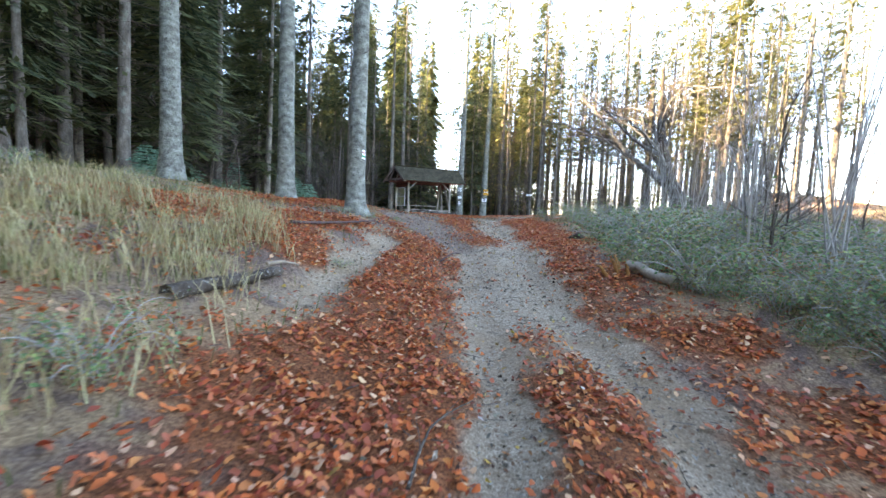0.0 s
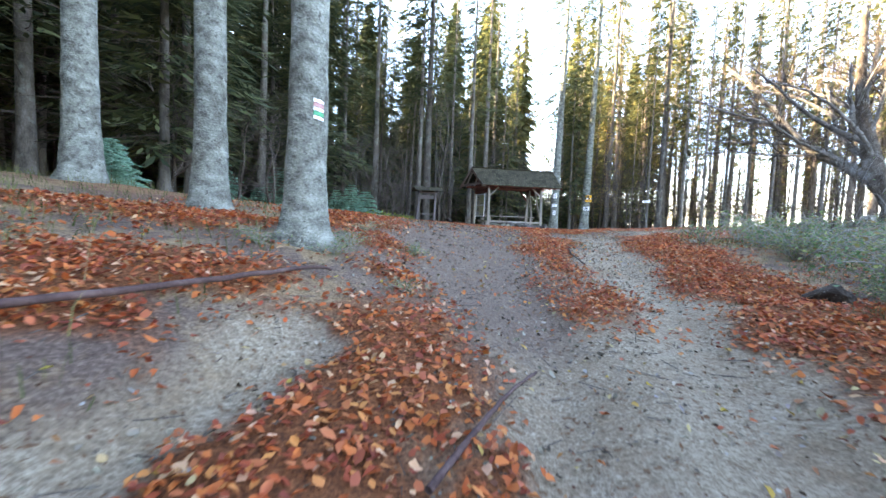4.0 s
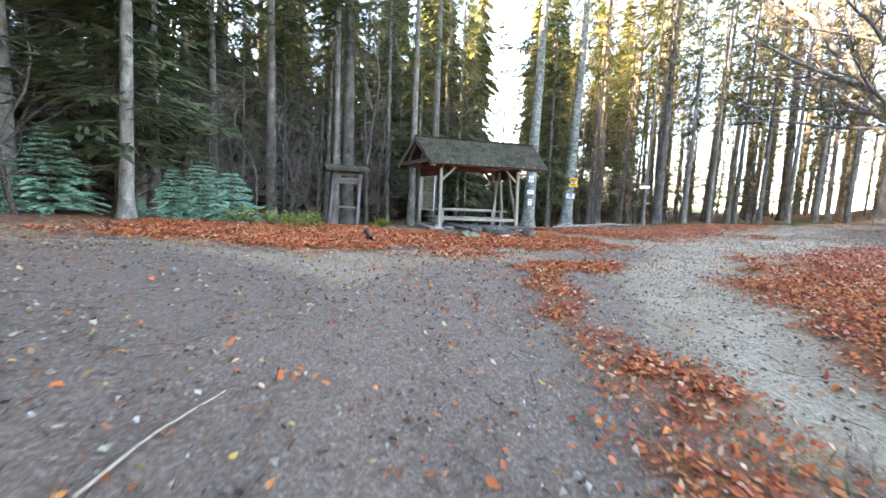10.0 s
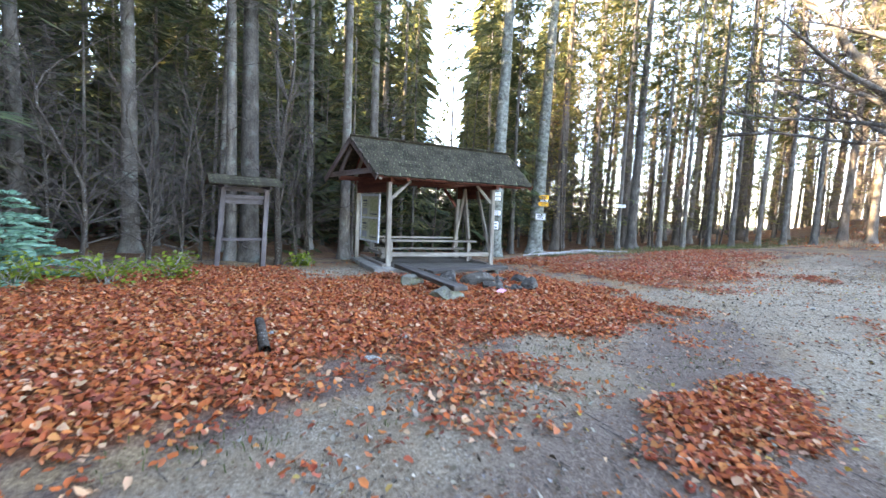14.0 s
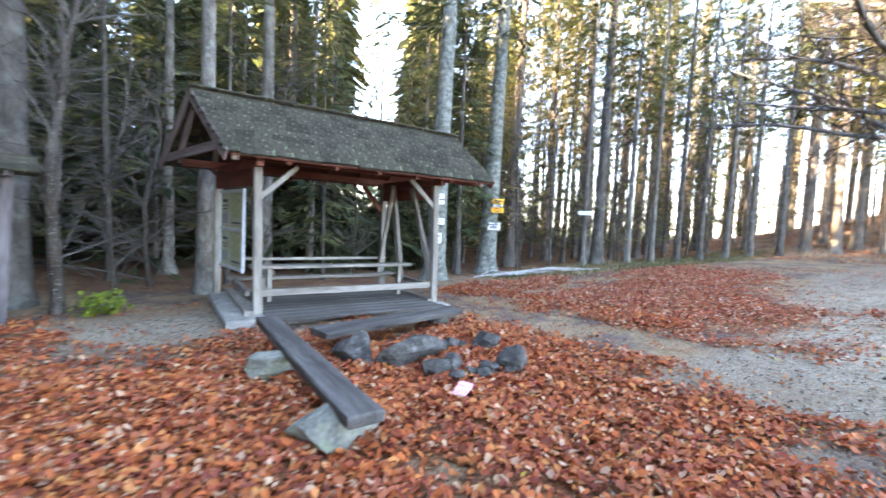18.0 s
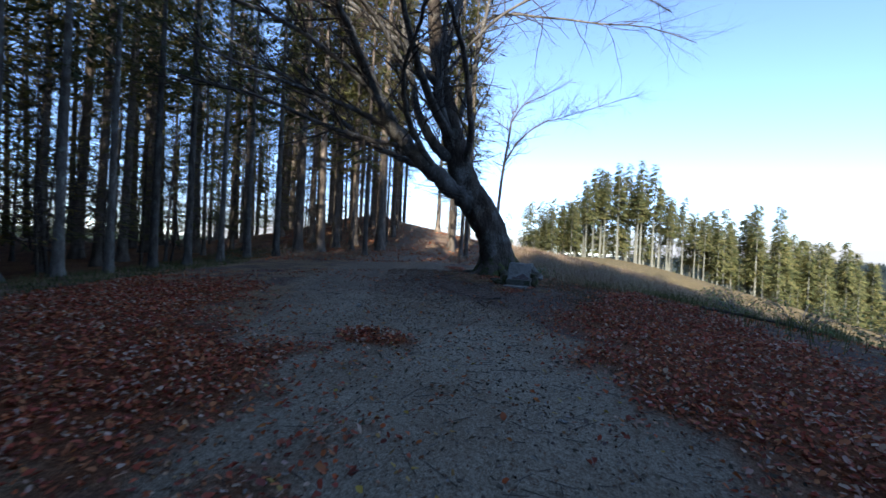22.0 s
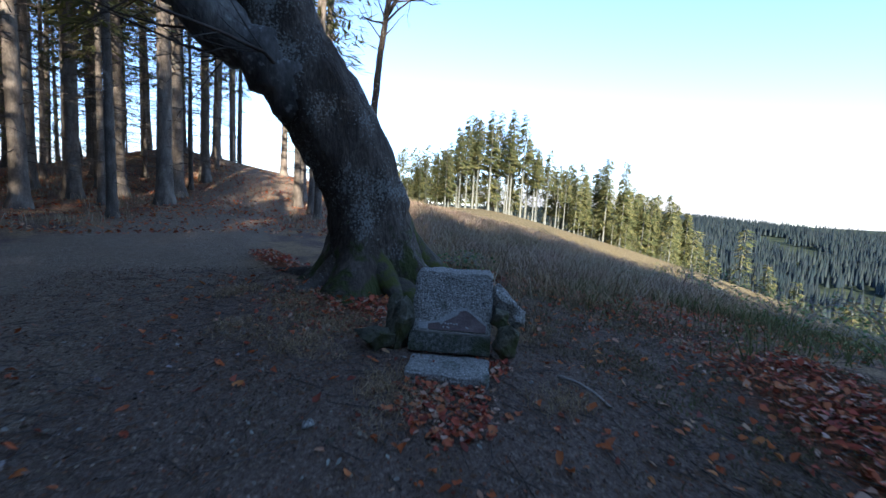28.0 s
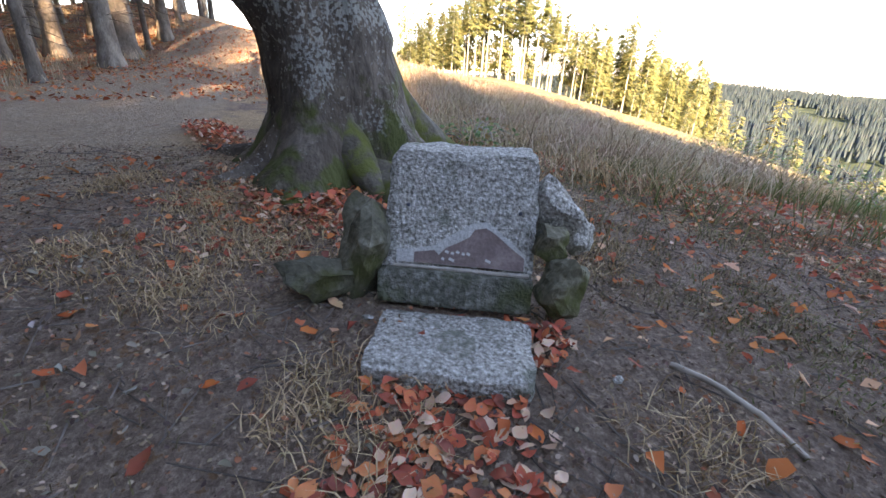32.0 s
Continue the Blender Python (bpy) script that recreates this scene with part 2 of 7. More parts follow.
M_LEAF = island_leaf("beech_leaves", [(0.46, 0.108, 0.038), (0.58, 0.16, 0.052), (0.34, 0.07, 0.034), (0.62, 0.22, 0.075), (0.52, 0.155, 0.07), (0.26, 0.062, 0.038), (0.56, 0.13, 0.042), (0.62, 0.34, 0.20), (0.42, 0.115, 0.062)], 0.5, 0.2)
M_LEAF_DARK = island_leaf("dark_beech_leaves", [(0.46, 0.095, 0.05), (0.58, 0.15, 0.07), (0.30, 0.07, 0.045), (0.62, 0.21, 0.09), (0.24, 0.07, 0.05), (0.52, 0.115, 0.07), (0.64, 0.42, 0.30), (0.50, 0.30, 0.20)], 0.5, 0.2)
M_LEAF_PALE = island_leaf("pale_leaves", [(0.45, 0.27, 0.09), (0.48, 0.36, 0.18), (0.42, 0.16, 0.05), (0.34, 0.26, 0.17), (0.5, 0.32, 0.07), (0.34, 0.15, 0.08)], 0.6, 0.2)
M_TWIGRED = island_leaf("bramble_leaves", [(0.10, 0.18, 0.075), (0.17, 0.27, 0.11), (0.30, 0.33, 0.13), (0.28, 0.19, 0.09), (0.13, 0.24, 0.12)], 0.6, 0.3)
M_YELLOWLEAF = island_leaf("yellow_green_leaves", [(0.20, 0.26, 0.03), (0.30, 0.34, 0.05), (0.14, 0.2, 0.03)], 0.5, 0.35)


# ---- ground ----
# Heights of the ground at marked spots: along the lane, and round the clearing and the knoll.
LANE_FLOOR = [(-11.4, -36, -1.95), (-9.6, -33, -1.75), (-8.7, -30.4, -1.58), (-9.9, -29.3, -1.48), (-7.3, -30.3, -1.52), (-5.4, -30.5, -1.65), (-6.6, -33, -1.85), (-5.8, -28.1, -1.35), (-8.0, -26.9, -1.21), (-9.35, -26.9, -1.1), (-6.0, -26.2, -1.14),
              (-7.1, -24.7, -1.03), (-5.6, -23.6, -0.92), (-5.8, -21.2, -0.67), (-3.4, -19.4, -0.58), (-4.1, -21.2, -0.75), (-3.6, -16.8, -0.16), (-3.4, -15.5, -0.14), (-5.6, -18.9, -0.12), (-2.2, -15.6, -0.24), (-1.6, -21.4, -0.72), (-1.9, -17.6, -0.4)]
LANE_BANKS = [(-11.0, -28.2, -0.74), (-11.6, -30.4, -1.05), (-13, -31, -0.35), (-10.3, -26.6, -0.68), (-10.1, -25.7, -0.36), (-8.6, -25.2, -0.68), (-8.9, -24.5, -0.4), (-9.9, -23.4, -0.22), (-8.2, -22.6, -0.2), (-7.3, -23, -0.45), (-8.2, -21, 0.08), (-9.8, -18.6, 0.22), (-13, -17, 0.8), (-7.2, -17.8, 0.18), (-6, -16, 0.16), (-22, -24, 1.2),
              (-4.6, -27.6, -0.75), (-4.4, -29.2, -0.92), (-3.0, -31.5, -1.1), (-3.2, -25.2, -0.7), (-2.2, -23.7, -0.66), (-0.9, -23.8, -0.42), (3, -26, -0.6), (0, -34, -1.0), (10, -26, -1.7), (0.9, -17.2, -0.2), (2.0, -15.4, 0.05)]
CLEARING = [(-6.6, -6.7, 0.18), (-4.9, -10.2, 0.2), (-4.6, -13.2, 0.1), (-1.5, -9.6, -0.02), (1.4, -10.5, -0.12), (-2.1, -13.4, -0.2), (1, -15, -0.25), (4.2, -11.6, -0.12), (-2.5, -1.6, -0.12), (-3, -4.2, 0.04), (-4, 1.4, -0.15), (1.5, 1, -0.06), (6, 0.5, -0.1), (4.6, -7, 0.02), (9.2, -4, 0.25), (11, -1, 0.28),
            (9.4, -6.4, 0.3), (12.5, -6.8, 0.4), (12.4, -9.6, 0.4), (10.4, -12.6, 0.3), (12.4, -12.8, 0.5), (15.6, -12.6, 0.68), (16, -9.2, 0.7)]
KNOLL_HEIGHTS = [(16.4, -3.6, 0.72), (18.3, -6.8, 0.82), (19, -8, 0.92), (17.1, -12.8, 0.54), (25, -5.2, 0.9), (26, -14.5, 0.8), (35, -3.4, 1.75), (19, -21, -1.0), (44, -1, 4.9), (40, 12, 1.2), (24, 6, 0.35), (9, 5, -0.12), (14.2, 4.4, 0.18), (9, 14, -0.9), (-8, 3, -0.2), (-20, 4, 0.6),
                 (45, -16, 1.7), (36, -24, -0.1), (28.5, -24.5, -1.1), (26, -36, -6), (13, -38, -6.5), (42, -38, -5)]

MARKS = np.array(LANE_FLOOR + LANE_BANKS + CLEARING + KNOLL_HEIGHTS)


def bend_weights():
    d = np.linalg.norm(MARKS[:, None, :2] - MARKS[None, :, :2], axis=-1)
    n = len(MARKS)
    a = np.zeros((n + 3, n + 3))
    a[:n, :n] = d - 0.35 * np.eye(n)
    a[:n, n], a[:n, n + 1:] = 1, MARKS[:, :2]
    a[n:, :n] = a[:n, n:].T
    return np.linalg.solve(a, np.r_[MARKS[:, 2], 0, 0, 0])


BEND = bend_weights()


def smooth(a, b, v):
    u = np.clip((v - a) / (b - a), 0, 1)
    return u * u * (3 - 2 * u)


def near_height(x, y):
    n = len(MARKS)
    out = BEND[n] + BEND[n + 1] * x + BEND[n + 2] * y
    for (px, py, _), w in zip(MARKS, BEND[:n]):
        out = out + w * np.hypot(x - px, y - py)
    return out


def far_height(x, y):
    v = np.maximum(0, -0.42 * (x - 26) - 0.91 * (y + 14)) * smooth(-30, 25, x)
    z = 1.0 - np.minimum(0.12 * v + 0.0035 * v * v, 62)
    z = z - 0.05 * np.maximum(0, y - 10) * smooth(0, 60, y) - 0.12 * np.maximum(0, x - 62) * smooth(62, 110, x) * smooth(-45, -10, y) - 0.15 * np.maximum(0, x - 150)
    r = np.hypot(x, y)
    z = np.maximum(z, -70)
    hills = (np.sin(x * 0.0021 + 1.3) * np.cos(y * 0.0017) + 0.5 * np.sin(x * 0.0049 + y * 0.0035)) * 11 - 10
    k = smooth(380, 1400, r)
    return z * (1 - k) + hills * k


def height(x, y):
    x, y = np.asarray(x, float), np.asarray(y, float)
    r = np.hypot((x - 10) / 1.25, y + 12)
    k = smooth(26, 46, r)
    return near_height(np.clip(x, -60, 75), np.clip(y, -60, 50)) * (1 - k) + far_height(x, y) * k


def along(x, y, line):
    """How far each place lies from a line of stations."""
    best = np.full(np.shape(x), 1e9)
    for (ax, ay), (bx, by) in zip(line, line[1:]):
        dx, dy = bx - ax, by - ay
        t = np.clip(((x - ax) * dx + (y - ay) * dy) / (dx * dx + dy * dy), 0, 1)
        best = np.minimum(best, np.hypot(x - ax - t * dx, y - ay - t * dy))
    return best


def wave(x, y, f, s=0.0):
    """Smooth unevenness from -1 to 1."""
    return (np.sin(x * f + 1.7 * np.sin(y * f * 0.7 + s) + s) + np.sin(y * f * 1.3 + 1.3 * np.sin(x * f * 0.9 + 2 * s)) + np.sin((x + y) * f * 2.1 + s * 3) * 0.6) / 2.6


# Wheel tracks and the road.
RUT_1 = [(-11.6, -36), (-9.2, -31.8), (-8.5, -30.5), (-8.0, -29.6), (-7.2, -27.5), (-6.3, -25.4), (-5.3, -22.6), (-4.9, -20), (-4.4, -18.5), (-4.2, -14), (-3.6, -11)]
RUT_2 = [(-9.6, -36), (-7.5, -31.6), (-6.8, -30.2), (-6.5, -28.8), (-5.9, -27.1), (-4.7, -24.6), (-3.2, -21.8), (-1.9, -18.9), (-1.3, -17), (-0.2, -14.5), (2, -11), (5, -8.6)]
RUT_3 = [(-9.5, -27.4), (-9.0, -26.3), (-8.5, -25.4), (-7.9, -24.4), (-7.5, -23.6)]
ROAD = [(-4, -12), (0, -9.8), (4, -7.6), (9, -6.9), (14, -6.0), (20, -5.4), (26, -5.6), (32, -6.2), (40, -6.8)]
PAD = [(-7.5, -12.2), (-5.2, -15.2), (-4.6, -18.5), (-5, -21)]
# Drifts of fallen beech leaves: centre, half length, half width, turn.
DRIFTS = [(-2.4, -4.7, 4.2, 3.5, 6), (1.6, -4.2, 2.6, 2.9, 0), (-6.4, -5.6, 2.8, 3.0, 15), (1.4, -6.6, 1.6, 0.9, 15), (8.2, -2.6, 2.9, 2.9, -20), (12.2, -1.4, 3.6, 1.7, 12), (10.4, -6.0, 0.7, 0.35, 60), (10.6, -11.1, 4.2, 1.9, -14), (7.6, -10.6, 1.6, 1.4, 0), (14.2, -11.6, 1.6, 0.7, -25),
          (13.6, 0.6, 2.6, 0.8, 5), (7.4, 1.6, 2.2, 1.2, 10), (-5.0, -0.7, 2.4, 1.9, 0), (-4.2, -0.5, 1.8, 1.8, 0), (-8.0, -2.6, 2.0, 1.6, 0)]
WALK_DRIFTS = [(-9.5, -29.7, 1.25, 1.4, 0), (-9.7, -31.6, 1.5, 1.5, 0), (-9.7, -25.5, 0.8, 0.9, 30), (-9.4, -24.2, 0.9, 0.5, 30), (-8.9, -23.0, 1.1, 0.6, 10), (-7.7, -17.2, 1.2, 2.1, 0), (4.4, -12.2, 2.4, 1.6, 28), (0.3, -9.8, 1.3, 0.55, 8), (-6.2, -8.0, 3.2, 0.8, -3), (20.5, -10.0, 0.8, 0.6, 0), (20.2, -7.8, 0.9, 0.3, 15), (17.7, -8.75, 0.5, 0.35, 0), (-11.5, -24.5, 1.2, 1.4, 0), (-10, -20.6, 1.6, 1.0, 0)]
# Leaves blown into rows along the wheel tracks: stations and half width.
ROWS_OF_LEAVES = [([(-9.0, -28.6), (-8.5, -27.4), (-7.9, -26.0), (-7.4, -24.9), (-7.0, -23.8)], 0.81), ([(-7.0, -23.9), (-6.6, -22.6), (-6.9, -21.6)], 0.42), ([(-7.0, -20.6), (-7.3, -19.2)], 0.5), ([(-8.1, -31.6), (-7.8, -30.6), (-7.3, -29.6), (-7.0, -28.7)], 0.42), ([(-8.4, -33), (-8.0, -31.2)], 0.5),
                  ([(-5.9, -31.9), (-5.65, -30.8), (-5.5, -29.7), (-5.5, -28.5), (-5.1, -27.2)], 0.62), ([(-8.3, -32.6), (-7.75, -31.2), (-7.35, -30.2)], 0.80), ([(-6.4, -31.6), (-5.9, -30.6)], 0.5), ([(-5.2, -27.4), (-3.7, -24.8), (-2.6, -23)], 0.55), ([(-2.7, -23.2), (-0.9, -20.2), (0.0, -17.8), (0.9, -15.4), (2.6, -13.0)], 0.85),
                  ([(-4.5, -22.2), (-3.9, -20.4), (-3.6, -18.4), (-2.9, -16.8), (-1.8, -14.8)], 0.55), ([(-1.9, -14.6), (-1.8, -12.9), (-1.0, -11.2), (-0.4, -10)], 0.34), ([(-6.9, -26.0), (-6.4, -24.6)], 0.3)]


def drift(x, y):
    """Cover of fallen leaves from 0 to 1."""
    x, y = np.asarray(x, float), np.asarray(y, float)
    out = np.zeros(x.shape)
    wob = 0.26 * wave(x, y, 1.7, 0.4) + 0.20 * wave(x, y, 4.3, 1.1) + 0.10 * wave(x, y, 10, 2.2)
    for cx, cy, a, b, turn in DRIFTS + WALK_DRIFTS:
        c, s = math.cos(radians(turn)), math.sin(radians(turn))
        u, v = (x - cx) * c + (y - cy) * s, (y - cy) * c - (x - cx) * s
        q = np.sqrt((u / a) ** 2 + (v / b) ** 2) + wob
        out = np.maximum(out, 1 - smooth(0.55, 1.42, q))
    patch = smooth(0.25, 0.75, 0.5 + 0.6 * wave(x, y, 2.6, 3.3) + 0.35 * wave(x, y, 6.3, 0.2))
    for line, half in ROWS_OF_LEAVES:
        row = 1 - smooth(0.35, 1.7, along(x, y, line) / half + 1.6 * wob)
        out = np.maximum(out, row * (0.5 + 0.5 * patch if half < 0.8 else 1.0))
    out = out * smooth(0.1, 0.42, along(x, y, RUT_3) + 0.18 * wave(x, y, 3.1))
    out = out * smooth(0.10, 0.34, np.minimum(along(x, y, RUT_1), along(x, y, RUT_2)) + 0.12 * wave(x, y, 2.9, 0.6) + 0.2 * smooth(-23, -20, y))
    out = out * smooth(0.3, 1.2, np.hypot((x + 0.3) / 1.1, (y + 7.5) / 0.55) + 0.3 * wave(x, y, 4.1))
    path = along(x, y, [(4.0, 0.2), (4.7, -2.6), (5.1, -5.6)])
    out = out * smooth(0.35, 0.8, path + 0.15 * wave(x, y, 3))
    out = out * smooth(0.7, 1.15, np.hypot((x + 1.35) / 1.25, y - 0.05) + 0.12 * wave(x, y, 4))
    return out * smooth(0.35, 0.75, np.hypot((x - 1.9) / 2.6, (y - 0.9) / 2.2))


def bare(x, y):
    """Trodden earth and gravel from 0 to 1."""
    w = 0.25 * wave(x, y, 1.1, 0.9) + 0.12 * wave(x, y, 3.7)
    d = np.minimum(along(x, y, RUT_1) - 0.45, along(x, y, RUT_2) - 0.45)
    d = np.minimum(d, along(x, y, RUT_3) - 0.12)
    d = np.minimum(d, along(x, y, [(-7, -28), (-5.6, -24.6), (-4.6, -21.5)]) - 1.0)
    d = np.minimum(d, along(x, y, ROAD) - 2.3)
    d = np.minimum(d, along(x, y, PAD) - 2.4)
    d = np.minimum(d, np.hypot(x - 0.5, y + 12.5) - 3.6)
    d = np.minimum(d, np.hypot((x + 1.2) / 1.5, (y - 0.3)) - 1.0)
    return 1 - smooth(-0.3, 0.75, d + w)


def rut_depth(x, y):
    a, b, c = along(x, y, RUT_1), along(x, y, RUT_2), along(x, y, RUT_3)
    k = smooth(-13, -17, y)
    return -k * (0.09 * np.exp(-(a / 0.33) ** 2) + 0.09 * np.exp(-(b / 0.33) ** 2)) - 0.12 * np.exp(-(c / 0.4) ** 2) * smooth(-22, -24, y)


def ground_z(x, y):
    x, y = np.asarray(x, float), np.asarray(y, float)
    near = 1 - smooth(30, 60, np.hypot(x - 5, y + 14))
    flat = smooth(0.4, 1.0, np.hypot((x - 1.7) / 3.4, (y - 1.0) / 2.6))
    fine = 0.035 * wave(x, y, 1.3) + 0.016 * wave(x, y, 4.1, 2.0) + 0.008 * wave(x, y, 11, 0.7)
    return height(x, y) + near * (fine * flat * (1 - 0.45 * bare(x, y)) + rut_depth(x, y)) + 0.05 * drift(x, y)


def grid_line(lo, hi, step, reach, grow):
    core = list(np.arange(lo, hi + 1e-6, step))
    up, down, s = [], [], step
    while (up[-1] if up else hi) < reach:
        s *= grow
        up.append((up[-1] if up else hi) + s)
    s = step
    while (down[-1] if down else lo) > -reach:
        s *= grow
        down.append((down[-1] if down else lo) - s)
    return np.array(down[::-1] + core + up)


def build_mesh(name, verts, faces, material, smooth_faces=True):
    me = bpy.data.meshes.new(name)
    verts, faces = np.asarray(verts, np.float32), np.asarray(faces, np.int32)
    k = faces.shape[1]
    me.vertices.add(len(verts))
    me.vertices.foreach_set("co", verts.ravel())
    me.loops.add(faces.size)
    me.loops.foreach_set("vertex_index", faces.ravel())
    me.polygons.add(len(faces))
    me.polygons.foreach_set("loop_start", np.arange(0, faces.size, k, dtype=np.int32))
    if smooth_faces:
        me.polygons.foreach_set("use_smooth", np.ones(len(faces), bool))
    me.update(calc_edges=True)
    me.validate()
    if material:
        me.materials.append(material)
    return me


gx, gy = grid_line(-14.5, 27, 0.19, 3600, 1.09), grid_line(-35, 4, 0.19, 3600, 1.09)
GX, GY = np.meshgrid(gx, gy)
GZ = ground_z(GX, GY)
idx = np.arange(GX.size).reshape(GX.shape)
quads = np.stack([idx[:-1, :-1], idx[:-1, 1:], idx[1:, 1:], idx[1:, :-1]], -1).reshape(-1, 4)


def ground_material():
    m = bpy.data.materials.new("forest_ground")
    m.use_nodes = True
    n, l = m.node_tree.nodes, m.node_tree.links
    b = n["Principled BSDF"]
    b.inputs["Roughness"].default_value, b.inputs["Specular IOR Level"].default_value = 0.95, 0.06
    tc = n.new("ShaderNodeTexCoord")

    def noise_(scale, detail=6, rough=0.6):
        t = n.new("ShaderNodeTexNoise")
        t.inputs["Scale"].default_value, t.inputs["Detail"].default_value, t.inputs["Roughness"].default_value = scale, detail, rough
        l.new(tc.outputs["Object"], t.inputs["Vector"])
        return t.outputs["Fac"]

    def ramp_(fac, stops):
        r = n.new("ShaderNodeValToRGB")
        e = r.color_ramp.elements
        while len(e) < len(stops):
            e.new(0.5)
        for i, (p, c) in enumerate(stops):
            e[i].position, e[i].color = p, (*c, 1)
        l.new(fac, r.inputs[0])
        return r.outputs["Color"]

    def mix_(fac, a, c):
        x = n.new("ShaderNodeMix")
        x.data_type = "RGBA"
        l.new(fac, x.inputs["Factor"])
        l.new(a, x.inputs["A"])
        l.new(c, x.inputs["B"])
        return x.outputs["Result"]

    def attr_(name):
        a = n.new("ShaderNodeAttribute")
        a.attribute_name = name
        return a.outputs["Fac"]

    def sharpen(fac, noise_fac, lo, hi, amount=0.6):
        a = n.new("ShaderNodeMath")
        a.operation = "MULTIPLY_ADD"
        a.inputs[1].default_value = amount
        l.new(noise_fac, a.inputs[0])
        l.new(fac, a.inputs[2])
        r = n.new("ShaderNodeMapRange")
        r.inputs["From Min"].default_value, r.inputs["From Max"].default_value = lo + amount * 0.5, hi + amount * 0.5
        l.new(a.outputs[0], r.inputs["Value"])
        return r.outputs[0]

    fine, mid, broad, patchy = noise_(38, 9, 0.75), noise_(9, 6), noise_(1.1, 5), noise_(4.5, 7, 0.7)
    earth = ramp_(fine, [(0.34, (0.085, 0.06, 0.041)), (0.48, (0.255, 0.197, 0.141)), (0.58, (0.38, 0.31, 0.23)), (0.67, (0.58, 0.50, 0.39))])
    damp = ramp_(fine, [(0.32, (0.125, 0.083, 0.053)), (0.66, (0.35, 0.25, 0.163))])
    sand = ramp_(fine, [(0.34, (0.135, 0.10, 0.068)), (0.5, (0.33, 0.262, 0.185)), (0.66, (0.55, 0.455, 0.34))])
    earth = mix_(sharpen(broad, patchy, 0.28, 0.64, 0.9), damp, earth)
    earth = mix_(attr_("sand"), earth, mix_(sharpen(broad, patchy, 0.22, 0.56, 0.9), earth, sand))
    pad = ramp_(fine, [(0.32, (0.074, 0.05, 0.039)), (0.52, (0.18, 0.13, 0.10)), (0.68, (0.38, 0.295, 0.232))])
    earth = mix_(sharpen(attr_("trodden"), patchy, 0.25, 0.75, 0.7), earth, pad)
    crumbs = ramp_(noise_(26, 3, 0.5), [(0.3, (0.10, 0.055, 0.034)), (0.6, (0.19, 0.11, 0.065))])
    earth = mix_(sharpen(noise_(19, 4, 0.7), patchy, 0.585, 0.63, 0.35), earth, crumbs)
    litter = ramp_(fine, [(0.36, (0.06, 0.028, 0.018)), (0.5, (0.19, 0.068, 0.033)), (0.63, (0.36, 0.135, 0.058))])
    moss = ramp_(fine, [(0.33, (0.085, 0.052, 0.032)), (0.5, (0.26, 0.17, 0.10)), (0.66, (0.46, 0.33, 0.20))])
    humus = ramp_(fine, [(0.33, (0.052, 0.034, 0.028)), (0.5, (0.135, 0.092, 0.074)), (0.66, (0.27, 0.19, 0.148))])
    moss = mix_(sharpen(noise_(0.9, 4), patchy, 0.44, 0.58, 0.6), moss, humus)
    field = ramp_(mid, [(0.35, (0.07, 0.055, 0.03)), (0.52, (0.16, 0.125, 0.065)), (0.66, (0.27, 0.215, 0.12))])
    far_wood = ramp_(noise_(0.03, 9, 0.8), [(0.38, (0.014, 0.022, 0.016)), (0.5, (0.03, 0.042, 0.026)), (0.62, (0.06, 0.07, 0.038)), (0.7, (0.16, 0.14, 0.07))])
    col = mix_(sharpen(attr_("bare"), mid, 0.25, 0.75), moss, earth)
    col = mix_(sharpen(attr_("drift"), patchy, 0.3, 0.8, 0.8), col, litter)
    col = mix_(attr_("field"), col, field)
    col = mix_(attr_("distance_wood"), col, far_wood)
    l.new(col, b.inputs["Base Color"])
    bp = n.new("ShaderNodeBump")
    bp.inputs["Strength"].default_value, bp.inputs["Distance"].default_value = 1.0, 0.06
    s = n.new("ShaderNodeMath")
    s.operation = "MULTIPLY_ADD"
    s.inputs[1].default_value = 0.5
    l.new(fine, s.inputs[0])
    l.new(mid, s.inputs[2])
    l.new(s.outputs[0], bp.inputs["Height"])
    l.new(bp.outputs[0], b.inputs["Normal"])
    return m


M_GROUND = ground_material()
ground = new("ground", build_mesh("ground", np.stack([GX, GY, GZ], -1).reshape(-1, 3), quads, M_GROUND))
tagged(ground, "leaf-strewn earth and gravel woodland track with mossy verges", "ground", kind="structure")
RR = np.hypot(GX - 10, GY + 12)
KNOLL_FLOOR = smooth(25, 29, GX) * smooth(-11.5, -9, GY + 0.08 * (GX - 30)) * smooth(1.4, 2.4, along(GX, GY, ROAD))
FOREST_FLOOR = np.maximum(smooth(1.5, 3.5, GY - 1.2 - 0.5 * wave(GX, GY, 0.6)), smooth(-8, -11, GX) * smooth(-21, -17, GY))
SANDY = (1 - smooth(1.0, 2.6, along(GX, GY, ROAD) - 0.3 + 0.5 * wave(GX, GY, 1.1))) * smooth(3, 9, GX) * (1 - 0.85 * smooth(13, 17, GX))
SANDY = np.maximum(SANDY, 0.2 * (1 - smooth(0.4, 1.1, np.minimum(along(GX, GY, RUT_1), along(GX, GY, RUT_3)))) * smooth(-21, -24, GY))
SANDY = np.maximum(SANDY, 0.75 * (1 - smooth(0.35, 1.2, along(GX, GY, RUT_2) + 0.25 * wave(GX, GY, 1.7))) * smooth(-30, -26, GY))
TRODDEN = (1 - smooth(1.8, 3.2, np.minimum(along(GX, GY, PAD), along(GX, GY, [(-4.5, -16), (-1.5, -12), (3, -9.5)])) + 0.5 * wave(GX, GY, 0.9))) * smooth(0.6, 1.6, along(GX, GY, RUT_2))
